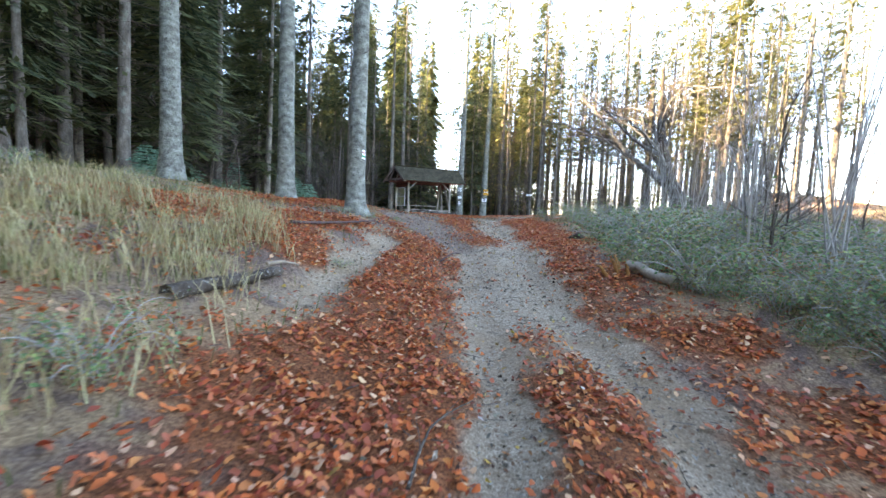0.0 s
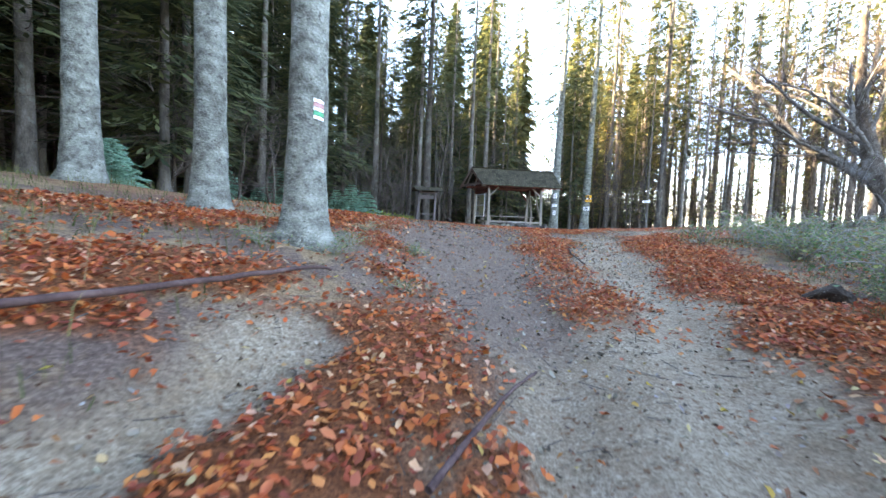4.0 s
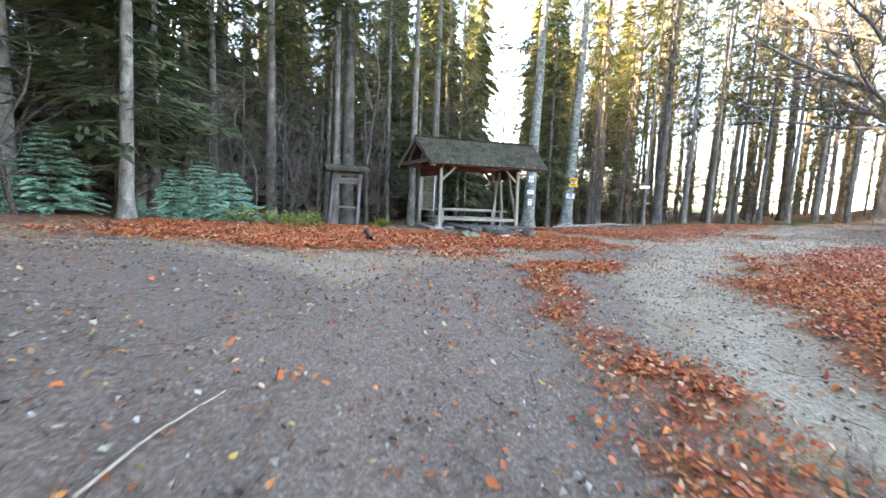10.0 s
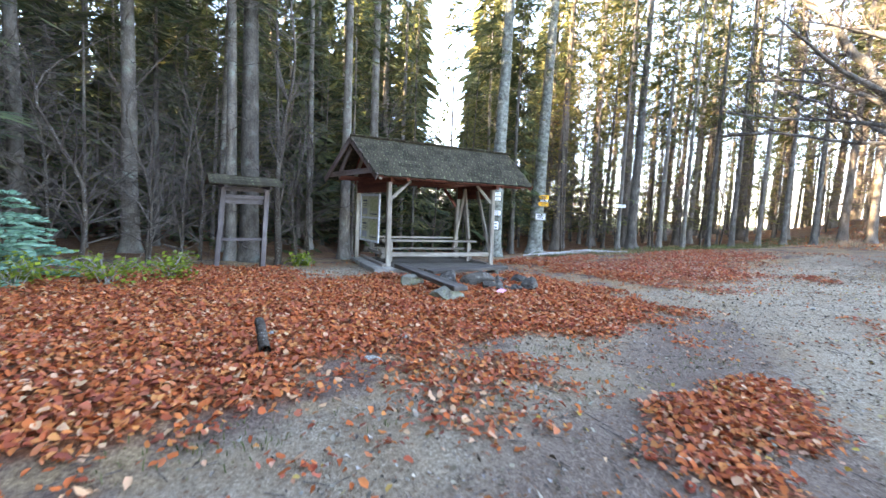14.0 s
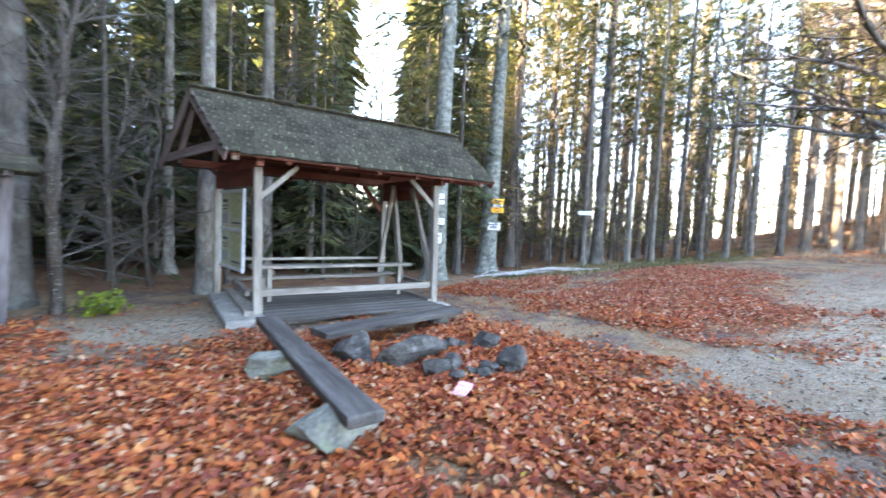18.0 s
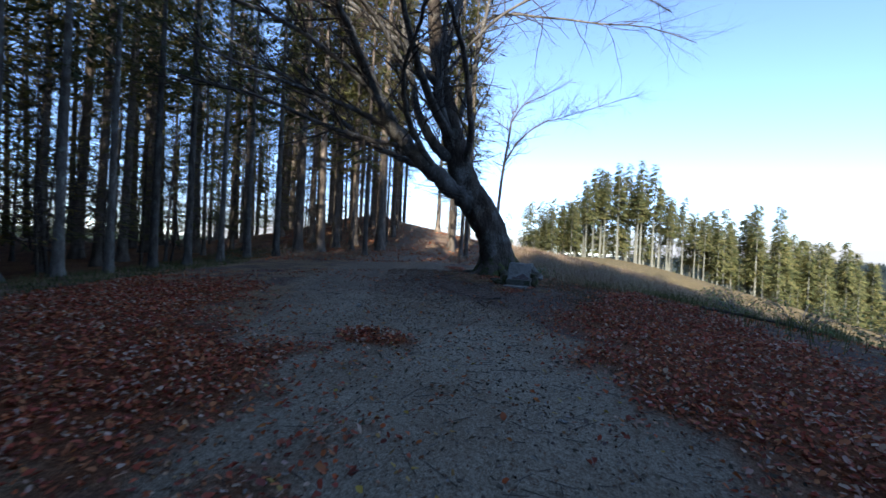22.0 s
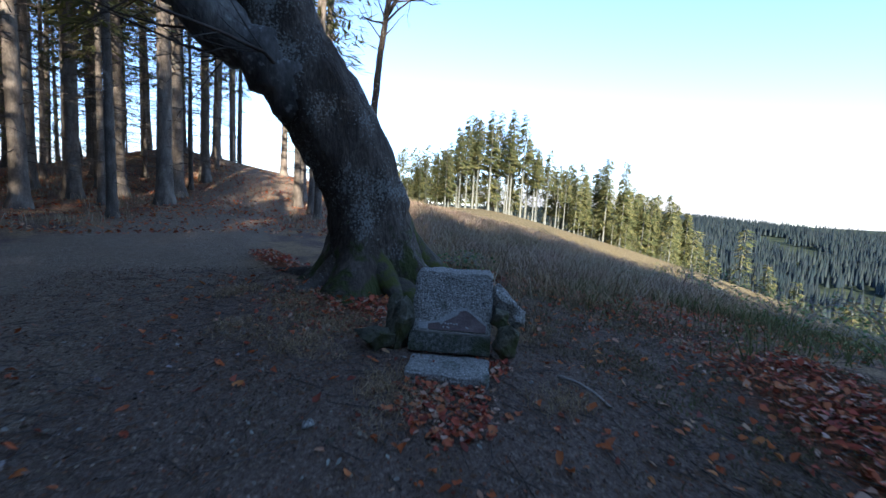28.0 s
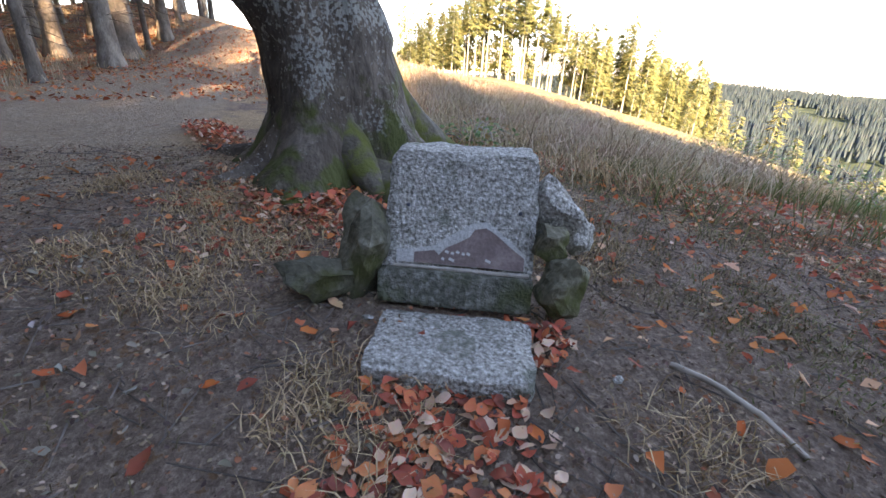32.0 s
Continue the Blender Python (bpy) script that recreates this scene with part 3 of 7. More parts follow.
TRODDEN = np.maximum(0.8 * TRODDEN, 1 - smooth(0.7, 1.8, np.hypot(GX + 6.75, (GY + 21.1) / 2.3) + 0.3 * wave(GX, GY, 2.1)))
SANDY = np.maximum(SANDY, 1 - smooth(0.7, 1.25, np.hypot((GX + 1.35) / 1.35, GY - 0.05)))
TRODDEN = np.maximum(TRODDEN, 0.5 * smooth(12.8, 15, GX) * (1 - smooth(1.6, 3.0, along(GX, GY, ROAD))))
MEMORIAL_SOIL = 1 - smooth(0.75, 1.15, np.hypot((GX - 16.2) / 3.4, (GY + 9.3) / 2.7) + 0.15 * wave(GX, GY, 2.3))
TRODDEN = np.maximum(TRODDEN, MEMORIAL_SOIL)
for name, value in (("sand", SANDY), ("trodden", TRODDEN), ("bare", np.maximum(bare(GX, GY), 0.95 * MEMORIAL_SOIL) * (1 - smooth(45, 60, RR)) * (1 - 0.75 * smooth(18, 20, GX) * smooth(1.2, 2.6, along(GX, GY, ROAD)))), ("drift", np.maximum(drift(GX, GY), np.maximum(0.55 * FOREST_FLOOR, 0.45 * KNOLL_FLOOR) * (1 - smooth(60, 90, RR)))),
                    ("field", smooth(16.5, 19.5, GX + 0.2 * (GY + 12)) * smooth(-9.8, -11.8, GY + 0.13 * (GX - 18) + 0.5 * wave(GX, GY, 0.8)) * (1 - smooth(150, 300, RR))), ("distance_wood", smooth(160, 300, RR))):
    at_ = ground.data.attributes.new(name, "FLOAT", "POINT")
    at_.data.foreach_set("value", value.ravel().astype(np.float32))


def gz(x, y):
    return float(ground_z(x, y))


# ---- helpers for things ----
def part(name, bm, material, parent=None, label="", smooth_faces=True):
    me = bpy.data.meshes.new(name)
    if smooth_faces:
        for f in bm.faces:
            f.smooth = True
    bm.to_mesh(me)
    bm.free()
    me.materials.append(material)
    ob = new(name, me)
    ob.parent = parent
    return tagged(ob, label)


def mesh_part(name, verts, faces, material, parent=None, label="", smooth_faces=True):
    ob = new(name, build_mesh(name, verts, faces, material, smooth_faces))
    ob.parent = parent
    return tagged(ob, label)


def thing(name, x, y, z, label, category, group="", turn=0.0):
    ob = new(name)
    ob.empty_display_size = 0.1
    ob.matrix_world = pose(x, y, z, 0, 0, turn)
    return tagged(ob, label, category, group)


def tube(points, radii, sides=8, rough=0.0, cap=True, seed=0):
    """Verts and quads of a limb that follows the points."""
    rng = np.random.RandomState(seed)
    pts = [Vector(p) for p in points]
    verts, faces = [], []
    ref = Vector((1, 0, 0))
    for i, p in enumerate(pts):
        d = (pts[min(i + 1, len(pts) - 1)] - pts[max(i - 1, 0)]).normalized()
        u = ref - d * ref.dot(d)
        if u.length < 0.1:
            u = Vector((0, 1, 0)) - d * d.y
        u.normalize()
        ref = u
        v = d.cross(u)
        for k in range(sides):
            a = 2 * math.pi * k / sides
            r = radii[i] * (1 + rough * (rng.rand() - 0.5))
            verts.append(tuple(p + (u * math.cos(a) + v * math.sin(a)) * r))
    for i in range(len(pts) - 1):
        for k in range(sides):
            a, b = i * sides + k, i * sides + (k + 1) % sides
            faces.append((a, b, b + sides, a + sides))
    return verts, faces


def merge(pieces):
    verts, faces, base = [], [], 0
    for v, f in pieces:
        if len(v) == 0:
            continue
        verts.append(np.asarray(v, float))
        faces.append(np.asarray(f, int) + base)
        base += len(v)
    return np.concatenate(verts), np.concatenate(faces)


def box_bm(sx, sy, sz, at=(0, 0, 0), bevel=0.006, m=None, jitter=0.0, rng=random, cuts=0):
    bm = bmesh.new()
    bmesh.ops.create_cube(bm, size=1.0)
    bmesh.ops.scale(bm, vec=(sx, sy, sz), verts=bm.verts)
    if cuts:
        long_ = max(range(3), key=lambda i: (sx, sy, sz)[i])
        es = [e for e in bm.edges if abs((e.verts[0].co - e.verts[1].co)[long_]) > 0.5 * (sx, sy, sz)[long_]]
        bmesh.ops.subdivide_edges(bm, edges=es, cuts=cuts)
    if bevel:
        bmesh.ops.bevel(bm, geom=[e for e in bm.edges if e.is_manifold and e.calc_face_angle(0) > 0.5], offset=bevel, segments=1, affect="EDGES")
    if jitter:
        for v in bm.verts:
            v.co += Vector((rng.uniform(-1, 1), rng.uniform(-1, 1), rng.uniform(-1, 1))) * jitter
    bmesh.ops.translate(bm, vec=at, verts=bm.verts)
    if m is not None:
        bm.transform(m)
    return bm


def beam(name, a, b, w, h, material, parent, label="", jitter=0.004, bevel=0.008, roll=0.0):
    """A squared timber from a to b, lengthwise along its own x axis."""
    a, b = Vector(a), Vector(b)
    d = b - a
    bm = box_bm(d.length, w, h, bevel=bevel, jitter=jitter, cuts=3)
    ob = part(name, bm, material, parent, label, False)
    q = d.to_track_quat("X", "Z").to_matrix().to_4x4()
    ob.matrix_local = Matrix.Translation((a + b) / 2) @ q @ pose(0, 0, 0, roll)
    return ob


def rock_bm(sx, sy, sz, seed, rough=0.22, cuts=2):
    rng = random.Random(seed)
    bm = bmesh.new()
    bmesh.ops.create_icosphere(bm, subdivisions=cuts + 1, radius=0.5)
    planes = [(Vector((rng.uniform(-1, 1), rng.uniform(-1, 1), rng.uniform(-0.6, 1))).normalized(), rng.uniform(0.24, 0.36)) for _ in range(11)]
    off = Vector((rng.random() * 50, rng.random() * 50, rng.random() * 50))
    for v in bm.verts:
        for nrm, dist in planes:
            k = v.co.dot(nrm) - dist
            if k > 0:
                v.co -= nrm * k * 0.96
        v.co *= 1 + rough * noise.noise(v.co * 3.2 + off) + 0.4 * rough * noise.noise(v.co * 8 + off)
        v.co = Vector((v.co.x * sx * 1.15, v.co.y * sy * 1.15, v.co.z * sz * 1.15))
    return bm


# ---- trees ----
def trunk_mesh(height_, r, seed, sides=10, flare=0.5, wiggle=0.10, rings=18, top=0.12):
    rng = random.Random(seed)
    pts, radii = [], []
    sx, sy = rng.uniform(-1, 1) * wiggle, rng.uniform(-1, 1) * wiggle
    for i in range(rings):
        u = (i / (rings - 1)) ** 1.7
        z = u * height_ - 0.25
        pts.append((sx * math.sin(u * 3) + 0.03 * rng.uniform(-1, 1) * r, sy * math.sin(u * 2.4) + 0.03 * rng.uniform(-1, 1) * r, z))
        radii.append(r * ((1 - u) * (1 - top) + top) * (1 + flare * math.exp(-max(0, z) / (r * 1.4))))
    v, f = tube(pts, radii, sides, 0.10, seed=seed)
    v = np.array(v)
    for k in range(len(v)):
        i, s = divmod(k, sides)
        a = 2 * math.pi * s / sides
        root = 0.55 * flare * math.exp(-max(0, v[k][2]) / (r * 0.9)) * max(0, math.sin(a * 2.5 + seed))
        v[k][:2] += (v[k][:2] - np.array(pts[i][:2])) * root
    return v, f


def dead_branches(height_, r, lo, hi, count, seed, length=1.6, droop=0.3, fork=2, thick=0.014):
    rng = random.Random(seed)
    out = []
    for i in range(count):
        z = rng.uniform(lo, hi)
        a = rng.uniform(0, 2 * math.pi)
        n = length * rng.uniform(0.4, 1.1)
        rr = r * (1 - z / height_)
        p0 = Vector((math.cos(a) * rr * 0.9, math.sin(a) * rr * 0.9, z))
        d = Vector((math.cos(a), math.sin(a), rng.uniform(-droop, droop * 0.7)))
        pts = [p0]
        for k in range(3):
            d = (d + Vector((rng.uniform(-1, 1), rng.uniform(-1, 1), rng.uniform(-1, 0.6))) * 0.22).normalized()
            pts.append(pts[-1] + d * n / 3)
        out.append(tube(pts, [thick, thick * 0.75, thick * 0.5, thick * 0.2], 3))
        for k in range(fork):
            q = pts[rng.choice((1, 2))]
            d2 = (d + Vector((rng.uniform(-1, 1), rng.uniform(-1, 1), rng.uniform(-0.8, 0.5)))).normalized()
            out.append(tube([q, q + d2 * n * rng.uniform(0.2, 0.5)], [thick * 0.45, thick * 0.15], 3))
    return merge(out)


def spruce_crown(height_, start, reach, seed, whorl=0.55, per=6, sprays=15, size=0.34, droop=0.35):
    """Drooping boughs in whorls, each a fan of many narrow sprays of needles."""
    rng = np.random.RandomState(seed)
    verts, faces = [], []
    z = start
    while z < height_ - 0.1:
        u = (z - start) / (height_ - start)
        R = reach * (1 - u) ** 0.8 * (0.65 + 0.35 * min(1, u * 6 + 0.2)) + 0.12
        for k in range(per if u < 0.8 else 4):
            if rng.rand() < 0.14:
                continue
            a = rng.rand() * 2 * math.pi
            n = R * rng.uniform(0.6, 1.12)
            zz = z + rng.uniform(-0.25, 0.25)
            ca, sa = math.cos(a), math.sin(a)
            for j in range(max(4, int(sprays * (0.35 + 0.65 * (1 - u))))):
                t = rng.uniform(0.12, 1.0)
                rad = n * t
                hz = zz + 0.10 * n * t - droop * n * t * t + rng.uniform(-0.06, 0.06)
                b = a + rng.uniform(-1, 1) * 0.95
                side = rng.uniform(-0.25, 0.25) * n * (0.3 + 0.7 * t)
                c = np.array([ca * rad - sa * side, sa * rad + ca * side, hz])
                L = size * rng.uniform(0.7, 1.5)
                w = L * rng.uniform(0.055, 0.11)
                d = np.array([math.cos(b), math.sin(b), rng.uniform(-0.75, 0.1)])
                d /= np.linalg.norm(d)
                s = np.array([-math.sin(b), math.cos(b), rng.uniform(-0.5, 0.5)])
                i = len(verts)
                verts += [c, c + d * L * 0.45 + s * w, c + d * L, c + d * L * 0.45 - s * w - np.array([0, 0, 0.05 * L])]
                faces.append((i, i + 1, i + 2, i + 3))
        z += whorl * rng.uniform(0.7, 1.3) * (1 - 0.35 * u)
    return np.array(verts), np.array(faces)


def skirt_crown(height_, start, reach, seed, step=0.75, points=7, droop=0.45):
    """A far conifer's crown: ragged drooping skirts of boughs, one above the other."""
    r_ = random.Random(seed)
    v, f = [], []
    z = start
    while z < height_ - 0.15:
        u = (z - start) / (height_ - start)
        rough_ = r_.uniform(0.7, 1.15)
        R = (reach * rough_ * (1 - u) ** 0.7 * (0.7 + 0.3 * min(1, 5 * u + 0.3)) + 0.28)
        turn = r_.uniform(0, 6.28)
        for k in range(points):
            if r_.random() < 0.24:
                continue
            a = turn + 6.283 * (k + r_.uniform(-0.3, 0.3)) / points
            n = R * r_.uniform(0.65, 1.15)
            w = 0.27 * n * r_.uniform(0.6, 1.0) + 0.06
            h0 = z + r_.uniform(-0.2, 0.2)
            c, s_ = math.cos(a), math.sin(a)
            i = len(v)
            mid, tip = 0.62 * n, n
            v += [(0, 0, h0 + 0.25 * R), (c * mid - s_ * w, s_ * mid + c * w, h0 - droop * mid * 0.6), (c * tip, s_ * tip, h0 - droop * tip * r_.uniform(0.7, 1.2)), (c * mid + s_ * w, s_ * mid - c * w, h0 - droop * mid * 0.6)]
            f.append((i, i + 1, i + 2, i + 3))
        z += step * r_.uniform(0.75, 1.25) * (1 - 0.4 * u)
    return v, f


def make_spruce(seed, height_, r, crown_from, reach, dead=60, needle=None, bark=None, label="", sides=10, sprays=15, dead_len=1.6, per=6, name="spruce", dead_lo=1.2, size=0.34, thick=0.014, droop=0.35, rings=18, whorl=0.55, skirt=0):
    e = thing(name, 0, 0, -500, label, "tree", "forest spruces")
    mesh_part("trunk", *trunk_mesh(height_, r, seed, sides, rings=rings), bark or M_BARK, e)
    if dead:
        tagged(mesh_part("dead_brush", *dead_branches(height_, r, dead_lo, crown_from + 3, dead, seed + 1, dead_len, thick=thick), M_DEADTWIG, e, "bare grey dead twigs"), kind="stuff")
    if skirt:
        mesh_part("crown", *skirt_crown(height_, crown_from, reach, seed + 2, whorl, skirt, droop), needle or M_NEEDLE, e, "drooping needle boughs", False)
        return e
    mesh_part("crown", *spruce_crown(height_, crown_from, reach, seed + 2, sprays=sprays, per=per, size=size, droop=droop, whorl=whorl), needle or M_NEEDLE, e, "dark green needle boughs", False)
    return e


TALL = [make_spruce(11 + i, h, r, c, w, d, label="tall spruce with a bare grey lower trunk and dead twigs", sprays=22, per=5, dead_len=2.0, size=0.44) for i, (h, r, c, w, d) in enumerate([(25, 0.24, 9.5, 2.5, 60), (23, 0.20, 8.0, 2.3, 66), (27, 0.28, 11, 2.7, 56)])]
FULL = [make_spruce(31 + i, h, r, c, w, d, label="dense dark spruce with boughs reaching low", sprays=28, per=6, size=0.52) for i, (h, r, c, w, d) in enumerate([(20, 0.18, 2.4, 2.7, 34), (17, 0.15, 1.6, 2.4, 24), (23, 0.21, 3.6, 3.0, 40)])]
BARE = [make_spruce(51 + i, h, r, c, w, d, needle=M_NEEDLE_SUNLIT, bark=M_BARK_BROWN, label="slender sunlit spruce with a clean pale trunk", sprays=22, per=5, dead_len=1.5, size=0.42, whorl=0.62) for i, (h, r, c, w, d) in enumerate([(24, 0.20, 8.0, 2.2, 90), (22, 0.16, 6.5, 2.0, 80), (26, 0.25, 9.0, 2.5, 96)])]
FAR = [make_spruce(71 + i, h, 0.26, c, w, 0, label="distant sunlit conifer on the slope", name="conifer", sprays=16, per=6, size=1.15, whorl=0.6, sides=6, rings=7, droop=0.3, needle=M_NEEDLE_FAR_LIT, bark=M_BARK_PALE) for i, (h, c, w) in enumerate([(24, 11.5, 2.5), (22, 5.0, 2.9), (17, 2.2, 2.9)])]
VALE = [make_spruce(75 + i, h, 0.26, c, w, 0, label="distant sunlit conifer", sprays=7, per=5, size=1.7, whorl=1.0, sides=4, rings=4, droop=0.3, needle=M_NEEDLE_FAR_LIT, bark=M_BARK_PALE) for i, (h, c, w) in enumerate([(22, 3.0, 2.8), (17, 1.4, 2.7)])]
BACK = [make_spruce(171 + i, h, r, c, w, 0, label="spruce farther back in the wood", skirt=13, sides=6, rings=6, whorl=0.42, droop=0.4) for i, (h, r, c, w) in enumerate([(21, 0.2, 2.6, 3.0), (24, 0.22, 6.0, 2.9)])]
VEIL = [make_spruce(181, 27, 0.2, 11, 2.8, 0, label="tall sunlit spruce deep in the wood", skirt=9, sides=5, rings=5, whorl=0.6, droop=0.4, needle=M_NEEDLE_SUNLIT, bark=M_BARK_BROWN)]
UNDER = [make_spruce(131 + i, h, r, 1.4, w, 40, needle=M_NEEDLE_SUNLIT, label="slim spruce with thin boughs coloured a sunlit yellow-green", sprays=15, per=4, dead_len=1.3, size=0.38, dead_lo=0.8) for i, (h, r, w) in enumerate([(13, 0.085, 1.7), (10, 0.065, 1.4), (15, 0.10, 1.9)])]
WOODY = make_spruce(95, 2.1, 0.035, 0.12, 1.05, 0, label="dark undergrowth spruce", sprays=18, per=7, size=0.27, droop=0.25, rings=4, sides=4, whorl=0.19)


def fir_boughs(h, reach, seed):
    """Whorls of flat fir boughs: a rib with a herringbone of narrow needled twigs."""
    r_ = random.Random(seed)
    v, f = [], []
    z = 0.10
    while z < h:
        u = z / h
        for k in range(9):
            a = k * 0.7 + r_.uniform(-0.3, 0.3)
            n = (reach * (1 - u) ** 0.75 + 0.10) * r_.uniform(0.75, 1.15)
            out = Vector((math.cos(a), math.sin(a), 0))
            side = Vector((-math.sin(a), math.cos(a), 0))
            rise = r_.uniform(0.05, 0.35)
            steps = max(4, int(n / 0.065))
            for j in range(steps):
                t = (j + 0.6) / steps
                p = out * n * t + Vector((0, 0, z + rise * n * t - 0.25 * n * t * t))
                L = 0.10 + 0.34 * n * (1 - t) * r_.uniform(0.6, 1.0)
                for sg in (-1, 1):
                    d = (out * 0.8 + side * sg * 0.75 + Vector((0, 0, r_.uniform(-0.15, 0.15)))).normalized() * L
                    w = d.cross(Vector((r_.uniform(-1, 1), r_.uniform(-1, 1), r_.uniform(-0.6, 0.6)))).normalized() * 0.024
                    i = len(v)
                    v += [p - w * 0.6, p + d * 0.6 - w, p + d, p + d * 0.6 + w]
                    f.append((i, i + 1, i + 2, i + 3))
        z += 0.125 * r_.uniform(0.8, 1.2)
    return [tuple(q) for q in v], f


def young_fir(seed, h, reach):
    e = thing("young_fir", 0, 0, -500, "young blue-green fir beside the track", "tree", "young firs")
    mesh_part("trunk", *trunk_mesh(h, 0.03, seed, 6, 0.2, 0.02, 6), M_BARK, e)
    mesh_part("crown", *fir_boughs(h, reach, seed), M_NEEDLE_BLUE, e, "flat blue-green fir boughs", False)
    return e


YOUNG = [young_fir(91, 2.1, 1.05), young_fir(92, 1.5, 0.95)]


def plant(kind, x, y, turn, k=1.0, kz=None, label="", dz=0.0, lean=(0, 0), group=""):
    m = pose(x, y, gz(x, y) + dz, lean[0], lean[1], turn) @ Matrix.Diagonal((k, k, kz or k, 1))
    ob = copy_thing(kind, m)
    return tagged(ob, label, "", group)


rng = random.Random(5)
TAKEN = []


def free(x, y, d):
    return all((x - a) ** 2 + (y - b) ** 2 > d * d for a, b in TAKEN)


def put_tree(kind, x, y, k=1.0, kz=None, label="", lean=(0, 0)):
    TAKEN.append((x, y))
    return plant(kind, x, y, rng.uniform(0, 360), k, kz, label, lean=lean)


# Trees that stand at known places: x, y, trunk diameter.
EDGE = [(-3.75, 3.3, 0.62), (-4.3, 3.4, 0.38), (-0.5, 3.9, 0.42), (1.5, 7.4, 0.5), (-7.4, 5.4, 0.55), (-1.2, 8.2, 0.35), (3.4, 12, 0.5), (-9.5, 3.4, 0.4), (14.2, 4.4, 0.22), (15.3, 4.5, 0.52), (16.9, 4.0, 0.3),
        (18.6, 3.8, 0.26), (20.2, 3.4, 0.3), (21.9, 3.1, 0.3), (23.6, 2.6, 0.28), (25.2, 2.1, 0.32), (26.6, 1.2, 0.34)]
KNOLL = [(28.4, 0.6, 0.44), (29.0, -0.5, 0.46), (31.4, -0.8, 0.5), (32.8, -1.7, 0.52), (33.6, -3.4, 0.74), (37.2, -3.9, 0.46), (34.0, -8.4, 0.5), (36.9, -9.7, 0.5), (30.6, 1.4, 0.36), (33.2, 1.2, 0.42), (36.2, 0.2, 0.45), (39.5, -2.0, 0.45), (41.5, -7.5, 0.4), (43, -3.5, 0.42)]
for i, (x, y, d) in enumerate(EDGE):
    k = TALL[i % 3]
    base = (0.24, 0.20, 0.28)[i % 3]
    put_tree(k, x, y, d / 2 / base, max(0.72, min(0.95, d / 2 / base)))
for i, (x, y, d) in enumerate(KNOLL):
    base = (0.20, 0.16, 0.25)[i % 3]
    put_tree(BARE[i % 3], x, y, d / 2 / base, max(0.9, min(1.1, d / 2 / base)))


TOPS = {o.name: max(v.co.z for c in o.children for v in c.data.vertices) for o in TALL + FULL + BARE + UNDER}


def scatter(kinds, box, count, gap, keep, klo=0.8, khi=1.15, lean=1.5, cap=None):
    done = tries = 0
    while done < count and tries < count * 30:
        tries += 1
        x, y = rng.uniform(box[0], box[1]), rng.uniform(box[2], box[3])
        if keep(x, y) and free(x, y, gap):
            k = rng.uniform(klo, khi)
            kind = rng.choice(kinds)
            kz = k * rng.uniform(0.92, 1.08)
            if cap:
                kz = min(kz, cap(x, y) * rng.uniform(0.86, 1.0) / TOPS[kind.name])
            put_tree(kind, x, y, k, kz, lean=(rng.uniform(-lean, lean), rng.uniform(-lean, lean)))
            done += 1


def gap(x, y):
    """The open ride in the trees behind the shelter."""
    return abs(x - 4.3 - 0.44 * (y - 4)) < 1.9 + 0.06 * max(0, y - 4)


# The dark wood west of the clearing and behind the shelter.
scatter(FULL + TALL[:1], (-26, -8.5, -14, 9), 60, 2.1, lambda x, y: x < -9.6 and y > -15.5 - 0.33 * (x + 10) and (x < -13.6 or y > -3.0), 0.95, 1.25, cap=lambda x, y: 0.39 * (42 - x))
scatter(FULL + TALL, (-30, -14, -24, -12), 24, 2.5, lambda x, y: x < -14.5 + 0.45 * (y + 16), 0.8, 1.05)
scatter(FULL + TALL[:2], (-32, -15, -38, -24), 18, 3.0, lambda x, y: x < -16, 0.75, 1.0)
scatter(FULL + TALL, (-14, 10, 4.6, 18), 30, 2.3, lambda x, y: y > 5.4 and not gap(x, y), 0.55, 0.75)
scatter(TALL + FULL[2:], (-22, 1, 11, 26), 30, 2.4, lambda x, y: not gap(x, y) and x < 2.5 + 0.2 * (y - 12), 0.85, 1.05)
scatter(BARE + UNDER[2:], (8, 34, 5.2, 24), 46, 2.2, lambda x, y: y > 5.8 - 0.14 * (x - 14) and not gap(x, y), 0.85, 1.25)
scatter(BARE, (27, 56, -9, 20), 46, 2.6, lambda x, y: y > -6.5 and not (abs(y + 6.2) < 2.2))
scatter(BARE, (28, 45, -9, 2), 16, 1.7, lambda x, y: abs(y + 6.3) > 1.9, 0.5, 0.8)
scatter(UNDER, (7, 30, 4.6, 16), 30, 1.5, lambda x, y: y > 5.6 - 0.14 * (x - 14))
scatter(UNDER, (26, 50, 2, 18), 14, 1.6, lambda x, y: True)
scatter(UNDER[:2], (-9, 6, 5.5, 12), 10, 1.5, lambda x, y: not gap(x, y))


